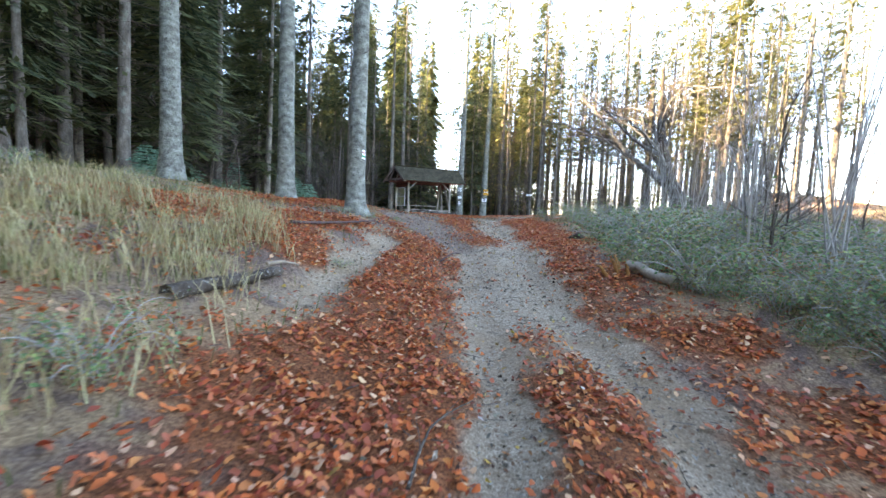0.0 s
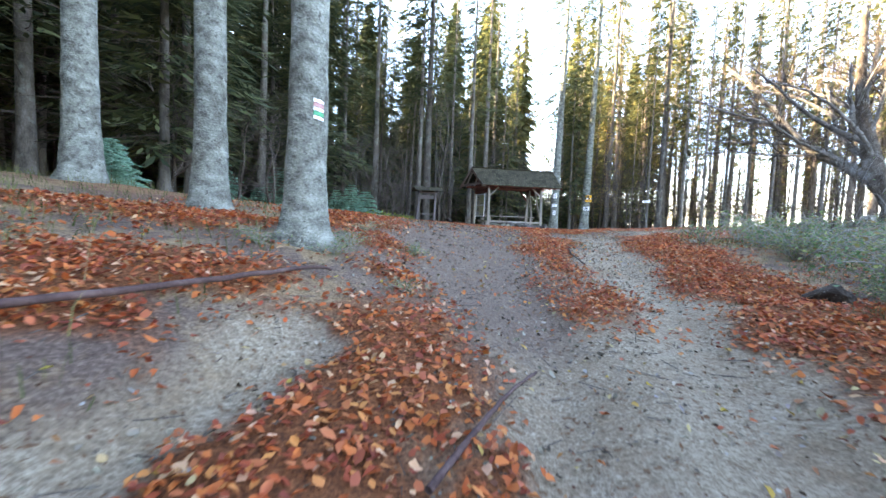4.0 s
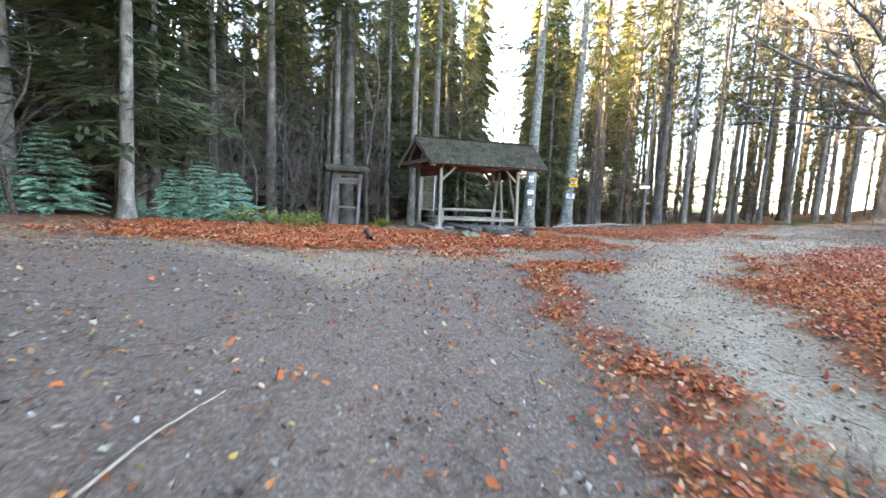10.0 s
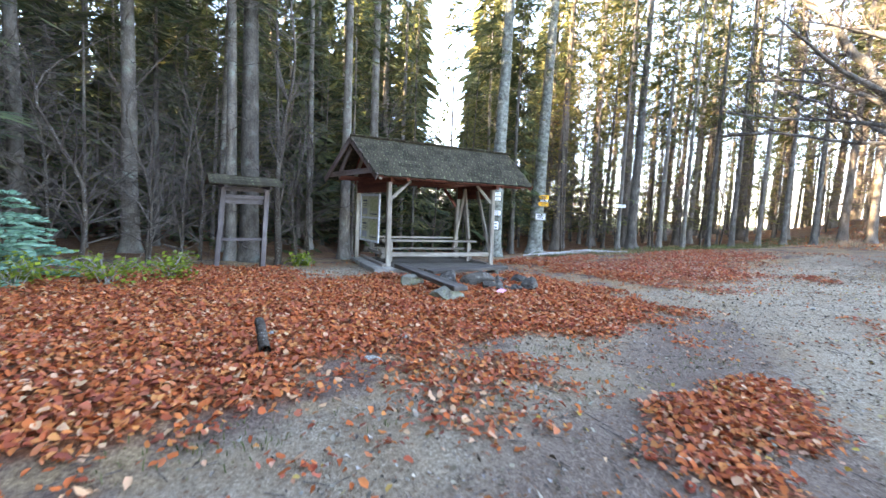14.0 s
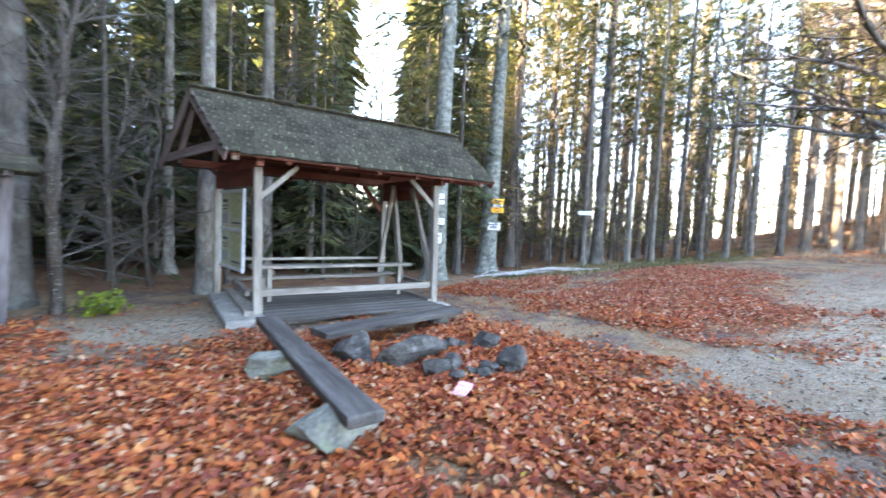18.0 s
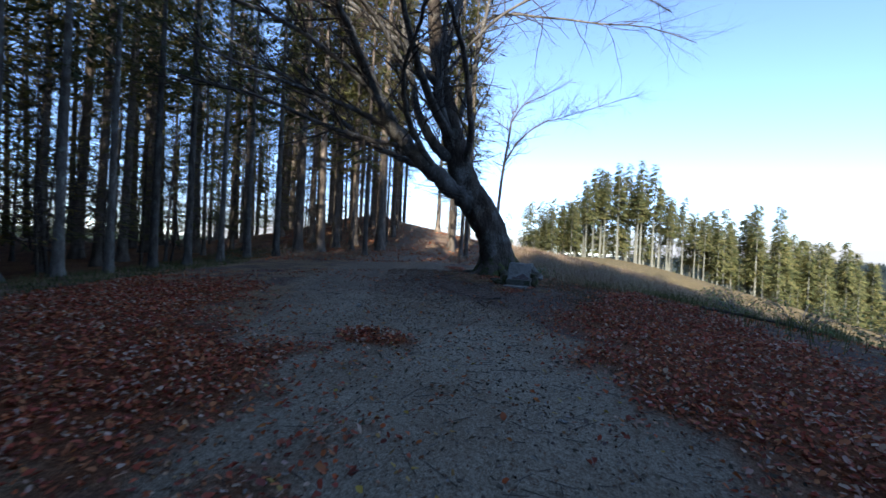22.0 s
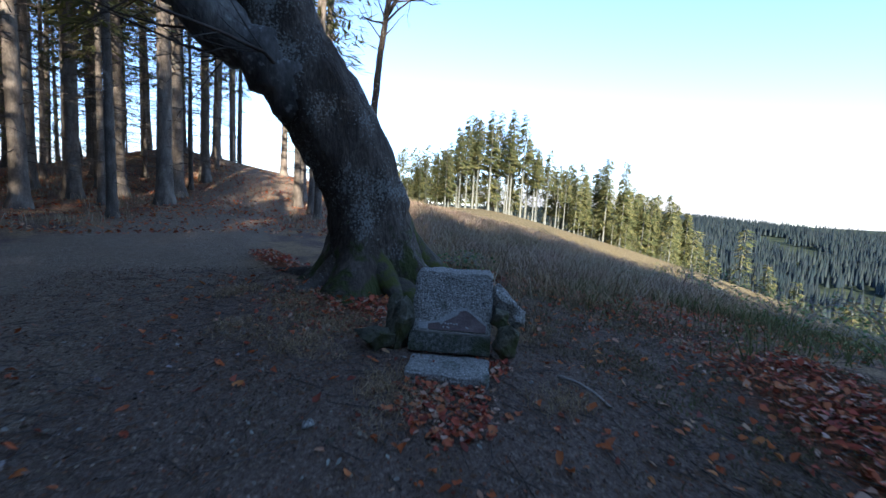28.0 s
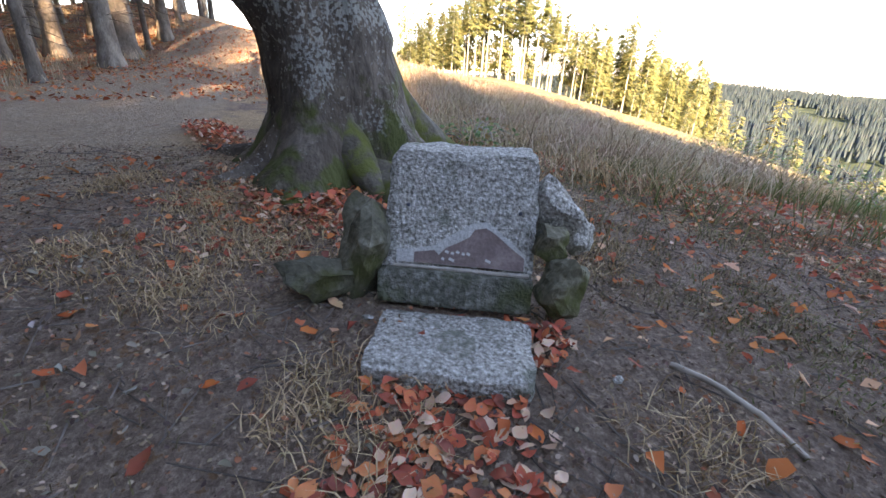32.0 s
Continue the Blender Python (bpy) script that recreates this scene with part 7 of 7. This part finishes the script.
def blades(name, places, length, material, label, lean=0.5, width=0.006, seed=1, category="grass"):
    r_ = np.random.RandomState(seed)
    n = len(places)
    x, y = places[:, 0], places[:, 1]
    c = np.stack([x, y, ground_z(x, y) - 0.01], -1)
    a, b = r_.rand(n) * 2 * np.pi, r_.rand(n) * 2 * np.pi
    L = (length * (0.45 + 0.75 * r_.rand(n)))[:, None]
    k = (lean * (0.3 + r_.rand(n)))[:, None]
    d = np.stack([np.cos(a), np.sin(a), np.zeros(n)], -1)
    s = np.stack([np.cos(b), np.sin(b), np.zeros(n)], -1) * width
    up = np.array([0, 0, 1.0])
    m1 = c + (up * 0.55 + d * k * 0.22) * L
    tip = c + (up * (1.0 - 0.35 * np.minimum(k, 1.6)) + d * k * 0.75) * L
    v = np.stack([c - s, c + s, m1 + s * 0.8, m1 - s * 0.8, tip], 1)
    base = np.arange(n)[:, None, None] * 5
    tri = np.array([(0, 1, 2), (0, 2, 3), (3, 2, 4)])
    ob = new(name, build_mesh(name, v.reshape(-1, 3), (base + tri).reshape(-1, 3), material, False))
    return tagged(ob, label, category, kind="stuff")


def small_sticks(places, label, seed=3):
    r_ = np.random.RandomState(seed)
    n = len(places)
    x, y = places[:, 0], places[:, 1]
    a = r_.rand(n) * 2 * np.pi
    L = (0.04 + 0.16 * r_.rand(n) ** 2)[:, None]
    c = np.stack([x, y, ground_z(x, y) + 0.008], -1)
    d = np.stack([np.cos(a), np.sin(a), 0.25 * (r_.rand(n) - 0.3)], -1)
    s = np.stack([-np.sin(a), np.cos(a), np.zeros(n)], -1) * (0.002 + 0.003 * r_.rand(n))[:, None]
    up = np.array([0, 0, 0.006])
    v = np.stack([c - d * L - s, c - d * L + s, c + d * L + s * 0.6, c + d * L - s * 0.6, c - d * L + up, c + d * L + up], 1)
    base = np.arange(n)[:, None, None] * 6
    quad = np.array([(0, 3, 5, 4), (4, 5, 2, 1)])
    ob = new("small_sticks", build_mesh("small_sticks", v.reshape(-1, 3), (base + quad).reshape(-1, 4), M_DEADTWIG, False))
    return tagged(ob, label, "twigs", kind="stuff")


small_sticks(sample(2600, (13.6, 19.5, -12, -6), lambda x, y: 0.5 + 0.5 * wave(x, y, 1.9, 1.0), 32), "broken twigs and needles round the memorial", 4)
small_sticks(sample(14000, (-10.5, 19, -34, 2), lambda x, y: 0.6 + 0 * x, 31), "small broken twigs strewn over the ground")


def clump(x, y, f=1.6, s=0.0):
    return np.clip(0.5 + 0.9 * wave(x, y, f, s), 0, 1)


def bank(x, y):
    return smooth(0.15, -0.9, x - np.interp(y, [-33, -30, -28.5, -27, -25.5, -23], [-11.2, -10.8, -10.3, -9.8, -9.4, -9.0]) + 0.35 * wave(x, y, 1.5)) * smooth(-20.5, -23, y)


blades("bank_grass", sample(110000, (-16, -8.5, -35, -20), lambda x, y: bank(x, y) * clump(x, y, 2.9) ** 2.4 * (0.25 + 0.75 * clump(x, y, 7.3, 1.0)) * smooth(-23, -26, y), 11), 0.62, M_GRASS, "tall dry straw-coloured grass on the bank", 0.95, 0.005)
blades("bank_grass", sample(26000, (-16, -8, -35, -16), lambda x, y: np.maximum(bank(x, y), 0.3 * (1 - bare(x, y))) * (1 - drift(x, y)) * (0.2 + 0.8 * clump(x, y, 3.7, 2.0) ** 1.5), 12), 0.26, M_GREEN, "short green grass on the bank", 0.8, 0.005)
litter("fallen_leaves", sample(16000, (-13.5, -8.6, -33, -20), lambda x, y: bank(x, y) * (0.15 + 0.85 * clump(x, y, 2.3, 3.0) ** 2), 49), 0.055, M_LEAF, "red-brown leaves caught in the bank grass")
blades("verge_grass", sample(15000, (-5.5, -1.5, -33, -23), lambda x, y: smooth(-0.2, 0.3, x - np.interp(y, [-34, -30.8, -29, -27.6, -24.4], [-4.2, -4.6, -4.8, -4.5, -2.2])) * clump(x, y, 2.9, 1.0), 50), 0.16, M_GREEN, "low green grass on the bank beside the lane", 1.2, 0.004)
blades("slope_grass", sample(150000, (17.5, 42, -40, -8.5), lambda x, y: smooth(-9.6, -12.0, y + 0.13 * (x - 18) + 0.6 * wave(x, y, 0.7)) * smooth(17.4, 19.6, x + 0.15 * (y + 12)) * (0.15 + 0.85 * clump(x, y, 1.7) ** 1.5), 13), 0.78, M_STRAW, "long dry brown grass on the open slope", 1.7, 0.007)
blades("slope_grass", sample(60000, (16.5, 32, -26, -9), lambda x, y: smooth(-9.8, -12.0, y + 0.13 * (x - 18) + 0.9 * wave(x, y, 0.9)) * smooth(16.8, 19.0, x + 0.15 * (y + 12)) * clump(x, y, 2.3, 2.0) ** 2, 53), 0.5, M_PALESTRAW, "matted pale grass on the open slope", 2.0, 0.005)
blades("slope_grass", sample(26000, (15.5, 30, -26, -10.5), lambda x, y: smooth(-11.2, -12.8, y + 0.13 * (x - 18)) * clump(x, y, 1.9, 4.0) ** 2, 54), 0.42, M_GREEN, "rank green grass among the straw", 1.6, 0.006)
blades("slope_grass", sample(16000, (9, 30, -36, -12), lambda x, y: smooth(-12.4, -14.6, y + 0.12 * (x - 14)) * clump(x, y, 1.0, 2.0), 14), 0.5, M_GREEN, "rank green grass below the track edge", 0.8, 0.008)
blades("knoll_grass", sample(14000, (25, 42, -11, 3), lambda x, y: clump(x, y, 1.1, 3.0) ** 2 * smooth(1.8, 2.6, along(x, y, ROAD)), 19), 0.4, M_STRAW, "withered grass tufts on the wooded knoll", 0.9, 0.008)
litter("scattered_leaves", sample(9000, (24, 42, -11, 4), lambda x, y: 0.3 + 0.7 * clump(x, y, 0.9, 1.0), 47), 0.09, M_LEAF, "orange leaves strewn over the wooded knoll")
blades("slope_grass", sample(22000, (16.5, 27, -16, -9.6), lambda x, y: np.clip(0.35 + 0.8 * wave(x, y, 1.5, 2.0) + 0.4 * wave(x, y, 4.3), 0, 1) * smooth(-9.6, -10.6, y + 0.1 * (x - 18)), 20), 0.2, M_HUMUS, "thin withered grass on the slope shoulder", 1.1, 0.005)
litter("scattered_leaves", sample(9000, (16.5, 26, -17, -9.6), lambda x, y: clump(x, y, 1.3, 2.0) ** 2, 48), 0.06, M_LEAF_DARK, "dark red leaves blown into the slope grass")
EDGE_LEAVES = [(19.6, -11.6), (18.9, -12.3), (17.8, -12.5), (16.7, -12.4), (15.6, -12.2)]
TUFTS = [(16.95, -8.35, 0.62), (15.75, -8.75, 0.3), (16.9, -7.75, 0.4), (15.3, -9.75, 0.22), (17.7, -8.1, 0.5), (15.35, -8.6, 0.2), (16.6, -10.2, 0.35), (18.0, -10.6, 0.7), (18.2, -7.5, 0.3)]


def tuft(x, y):
    """Where the dry grass stands thick, from 0 to 1."""
    out = np.zeros(np.shape(x))
    for cx, cy, r in TUFTS:
        out = np.maximum(out, 1 - smooth(0.3, 1.25, np.hypot(x - cx, y - cy) / r + 0.35 * wave(x, y, 4.3, 1.0)))
    return out


blades("turf", sample(15000, (12.5, 19, -13, -6.6), lambda x, y: np.clip(0.2 + 1.0 * wave(x, y, 2.3, 1.0) + 0.4 * wave(x, y, 7), 0, 1) * (1 - 0.7 * drift(x, y)) * smooth(0.9, 1.6, along(x, y, ROAD) - 0.5), 15), 0.07, M_HUMUS, "short trodden grass round the memorial", 1.3, 0.003)
blades("turf", sample(90000, (13.6, 19, -11.6, -6.8), lambda x, y: tuft(x, y) * (0.22 + 0.78 * clump(x, y, 5.1, 2.0) ** 1.3), 16), 0.11, M_PALESTRAW, "dry straw tufts in the short grass", 2.0, 0.0026)
blades("turf", sample(26000, (13, 20, -13, -9.6), lambda x, y: np.clip(0.1 + 0.9 * wave(x, y, 1.6, 4.0) + 0.6 * wave(x, y, 5.3), 0, 1) * smooth(-9.9, -10.7, y), 23), 0.06, M_GREEN, "short green grass on the slope shoulder", 1.4, 0.003)
blades("turf", sample(60000, (13.5, 20, -13.5, -9.7), lambda x, y: np.clip(0.25 + 0.9 * wave(x, y, 2.6, 2.0) + 0.7 * wave(x, y, 8.3, 1.0), 0, 1) * smooth(-9.75, -10.4, y), 55), 0.075, M_HUMUS, "matted withered grass on the slope shoulder", 2.0, 0.0028)
fine_leaves("fallen_leaves", sample(9000, (15, 21, -14, -9.8), lambda x, y: np.clip(1.2 - along(x, y, EDGE_LEAVES) / 0.55 + 0.4 * wave(x, y, 3.3), 0, 1) * 0.7, 56), 0.05, M_LEAF_DARK, "dark red leaves blown along the edge of the long grass", 9)
blades("verge_grass", sample(34000, (-3, 8, -30, -11), lambda x, y: (1 - bare(x, y)) * (1 - drift(x, y)) * clump(x, y, 1.4, 4), 17), 0.22, M_GREEN, "green verge grass beside the lane", 1.0, 0.0035)
blades("track_grass", sample(26000, (-5, 6, -13.6, -6.6), lambda x, y: np.clip(np.maximum(1 - np.hypot((x + 0.3) / 1.3, (y + 7.6) / 0.7), np.maximum(1 - along(x, y, [(-4.5, -9.0), (-1, -8.7), (2, -8.6)]) / 0.45, 1.1 - along(x, y, [(5.2, -9.6), (3.4, -10.8), (1.2, -12.6)]) / 0.8)), 0, 1) * clump(x, y, 3.1, 1.0) ** 2, 21), 0.09, M_GREEN, "short green grass between leaves and gravel", 1.2, 0.004)
blades("wood_edge_grass", sample(9000, (8, 30, 1.2, 4.6), lambda x, y: smooth(1.4, 2.2, y + 0.14 * (x - 12)) * 0.8, 18), 0.22, M_GREEN, "sparse green grass at the wood's edge", 0.8, 0.006)


M_GREYTWIG = shade("grey_twig", [(0.16, 0.145, 0.13), (0.33, 0.31, 0.285)], 6, 3, 0.9, 0, island=0.3)


def bramble(x, y, r, h, seed, label, material, stems=14, leaves=260, leaf=0.06, name="bramble"):
    """A low thicket: thin arching stems with many small leaves."""
    r_ = random.Random(seed)
    e = thing(name, x, y, gz(x, y), label, "bush", "verge bushes")
    pieces, lv, lf = [], [], []
    for i in range(stems):
        a, R = r_.uniform(0, 6.283), r * r_.uniform(0.4, 1)
        H = h * r_.uniform(0.5, 1.1)
        p = [Vector((0.15 * r * r_.uniform(-1, 1), 0.15 * r * r_.uniform(-1, 1), -0.05)), Vector((math.cos(a) * R * 0.4, math.sin(a) * R * 0.4, H * 0.7)), Vector((math.cos(a) * R * 0.8, math.sin(a) * R * 0.8, H)), Vector((math.cos(a) * R * 1.1, math.sin(a) * R * 1.1, H * r_.uniform(0.5, 1.0)))]
        piece, fine, radii = limb(p, 0.012, 0.003, 4, 3, seed + i, 0.6)
        pieces.append(piece)
        pieces += twigs(fine, radii, seed + i, 5 if name != "shrub" else 2.0, 0.45 if name != "shrub" else 0.9, 1 if name != "shrub" else 2, 0.2, 0.2, 3)
        for k in range(leaves // stems):
            q = fine[r_.randint(2, len(fine) - 1)] + Vector((r_.uniform(-1, 1), r_.uniform(-1, 1), r_.uniform(-1, 0.7))) * 0.18
            d = Vector((r_.uniform(-1, 1), r_.uniform(-1, 1), r_.uniform(-0.6, 0.4))).normalized() * leaf * r_.uniform(0.6, 1.4)
            s = d.cross(Vector((r_.uniform(-1, 1), r_.uniform(-1, 1), 1))).normalized() * leaf * 0.4
            b = len(lv)
            lv += [q, q + d * 0.5 + s, q + d, q + d * 0.5 - s]
            lf.append((b, b + 1, b + 2, b + 3))
    tagged(mesh_part("stem_mass", *merge(pieces), M_GREYTWIG, e), kind="stuff")
    if lf:
        tagged(mesh_part("foliage", [tuple(q) for q in lv], lf, material, e, smooth_faces=False), kind="stuff")
    return e


for i, (x, y, r, h) in enumerate([(-3.6, -28.6, 1.0, 0.5), (-3.3, -26.9, 0.9, 0.5), (-1.6, -25.2, 1.1, 0.6), (-0.4, -23.2, 1.2, 0.7), (1.0, -21.2, 1.2, 0.7), (2.0, -18.9, 1.2, 0.7), (2.9, -17.0, 1.2, 0.8), (3.6, -15.6, 1.2, 0.7), (1.9, -16.2, 0.7, 0.5), (-3.2, -30.4, 1.2, 0.6), (-0.6, -29.5, 1.3, 0.8), (1.6, -27.0, 1.4, 0.9), (3.4, -23.6, 1.5, 1.0), (5.0, -20.6, 1.5, 1.1), (6.6, -17.6, 1.5, 1.0)]):
    bramble(x, y, r, h, 400 + i * 20, "tangled bramble thicket with muted green leaves", M_TWIGRED, 16, 640, 0.055)
THICKET = [o for o in bpy.data.objects if o.parent is None and o.name.startswith("bramble")][:6]
def right_of_lane(x, y):
    """How far a place lies past the foot of the bank beside the lane."""
    return x - float(np.interp(y, [-34, -30.8, -29, -27.6, -24.4, -20, -16, -13], [-4.2, -4.6, -4.8, -4.5, -2.2, 0.9, 2.3, 5.2]))


for i in range(190):
    x, y = rng.uniform(-5, 8), rng.uniform(-33, -14.5)
    if right_of_lane(x, y) > 0.35 and drift(x, y) < 0.25 and along(x, y, ROAD) > 4:
        copy_thing(THICKET[i % 6], pose(x, y, gz(x, y) - 0.03, 0, 0, rng.uniform(0, 360)) @ Matrix.Scale(rng.uniform(0.8, 1.35), 4))
for i in range(64):
    y = -32.2 + 10.5 * i / 63
    x = rng.uniform(0.1, 1.1) - right_of_lane(0, y)
    copy_thing(THICKET[i % 6], pose(x, y, gz(x, y) - 0.05, 0, 0, rng.uniform(0, 360)) @ Matrix.Scale(rng.uniform(0.35, 0.62), 4))
for i, (x, y, h) in enumerate([(2.0, -25.0, 2.6), (3.4, -21.2, 3.2), (5.2, -18.6, 3.0), (4.8, -24.6, 3.0), (7.4, -20.5, 3.4), (-0.6, -31.5, 2.4), (2.2, -30.0, 2.8)]):
    bramble(x, y, 0.9, h, 900 + i * 20, "bare brown shrub of thin upright twigs", M_TWIGRED, 12, 60, 0.05, "shrub")
SHRUBS = [o for o in bpy.data.objects if o.parent is None and o.name.startswith("shrub")][:4]
for i in range(34):
    x, y = rng.uniform(-3, 11), rng.uniform(-34, -14.5)
    if right_of_lane(x, y) > 1.6 and y < -17.5 and drift(x, y) < 0.2 and along(x, y, ROAD) > 4.5:
        copy_thing(SHRUBS[i % 4], pose(x, y, gz(x, y) - 0.03, 0, 0, rng.uniform(0, 360)) @ Matrix.Diagonal((1.2, 1.2, rng.uniform(0.8, 1.5), 1)))
for i in range(14):
    x, y = rng.uniform(-15, -10.8), rng.uniform(-31, -19)
    copy_thing(THICKET[i % 6], pose(x, y, gz(x, y) - 0.05, 0, 0, rng.uniform(0, 360)) @ Matrix.Scale(rng.uniform(0.35, 0.6), 4))
for i, (x, y, k) in enumerate([(-7.4, -20.9, 0.4), (-6.5, -20.4, 0.35), (-6.75, -22.4, 0.22), (-7.6, -21.7, 0.3), (-8.3, -21.9, 0.3), (-7.2, -19.4, 0.3), (-8.9, -25.9, 0.25)]):
    copy_thing(THICKET[i % 6], pose(x, y, gz(x, y) - 0.03, 0, 0, 71 * i) @ Matrix.Scale(k, 4))
for i, (x, y, r, h) in enumerate([(-6.3, -1.9, 0.8, 0.55), (-5.4, -1.0, 0.7, 0.5), (-7.4, -2.6, 0.7, 0.5), (-2.3, 1.9, 0.35, 0.3)]):
    bramble(x, y, r, h, 1300 + i * 20, "low bush with bright yellow-green leaves", M_YELLOWLEAF, 12, 360, 0.10, "yellow_bush")
for i, (x, y, r, h) in enumerate([(13.5, -15.2, 1.0, 0.6), (16.0, -15.6, 1.1, 0.7), (18.5, -17.5, 1.2, 0.8), (21.5, -18.5, 1.3, 0.9), (20.0, -22.0, 1.4, 1.0), (24.5, -21.5, 1.4, 0.9), (26.5, -24.5, 1.5, 1.1), (11.0, -15.0, 1.0, 0.6), (19.9, -10.9, 0.5, 0.35)]):
    bramble(x, y, r, h, 1500 + i * 20, "scrubby bush among the slope grass", M_TWIGRED, 12, 300, 0.07)
# Bare brushwood in front of the dark wood.
for i, (x, y, h) in enumerate([(-8.8, -0.4, 5.0), (-6.2, 1.4, 6.0), (-5.6, 2.5, 5.5), (-2.2, 3.8, 6.0), (-10.6, -2.2, 5.5), (-11.8, -6.2, 5.0), (-2.95, 2.3, 9.0), (1.0, 4.6, 6.5), (4.0, 6.0, 6.0), (11.6, 5.6, 6.5), (13.0, 5.2, 6.0), (17.4, 5.0, 7), (19.5, 4.6, 6.5), (22.6, 4.2, 6.0)]):
    e = thing("bare_sapling", x, y, gz(x, y), "bare deciduous sapling with fine brown twigs", "tree", "edge saplings")
    r_ = random.Random(2000 + i)
    pc, fn, rd = limb([(0, 0, -0.1), (r_.uniform(-0.2, 0.2), r_.uniform(-0.2, 0.2), h * 0.35), (r_.uniform(-0.5, 0.5), r_.uniform(-0.5, 0.5), h * 0.7), (r_.uniform(-0.8, 0.8), r_.uniform(-0.8, 0.8), h)], 0.05 if h < 8 else 0.12, 0.01, 6, 5, 50 + i, 0.3)
    mesh_part("stem", *pc, M_BEECH, e)
    tagged(mesh_part("twig_mass", *merge(twigs(fn, rd, 70 + i, 5.5, 2.4, 2, 0.02, 0.12, 3)), M_BRUSH, e), kind="stuff")
EDGES = [o for o in bpy.data.objects if o.parent is None and o.name.startswith("bare_sapling")][:6]
for i, (x, y) in enumerate([(-9.8, 0.8), (-7.6, 1.2), (-8.6, 2.4), (-5.2, 3.6), (-11.6, -0.6), (-12.4, -4.2), (-13.2, -6.8), (-14.2, -10.6), (-6.6, 3.4), (-1.6, 5.2), (-13.6, -1.8), (-10.2, 3.0)]):
    copy_thing(EDGES[i % 6], pose(x, y, gz(x, y) - 0.02, 0, 0, 53 * i) @ Matrix.Diagonal((1.5, 1.5, 1.0, 1)))
for i in range(30):
    x, y = rng.uniform(-4, 10), rng.uniform(-33, -16)
    if right_of_lane(x, y) > 1.4 and drift(x, y) < 0.2 and along(x, y, ROAD) > 4:
        copy_thing(EDGES[i % 6], pose(x, y, gz(x, y) - 0.02, 0, 0, 47 * i) @ Matrix.Scale(rng.uniform(0.4, 0.75), 4))
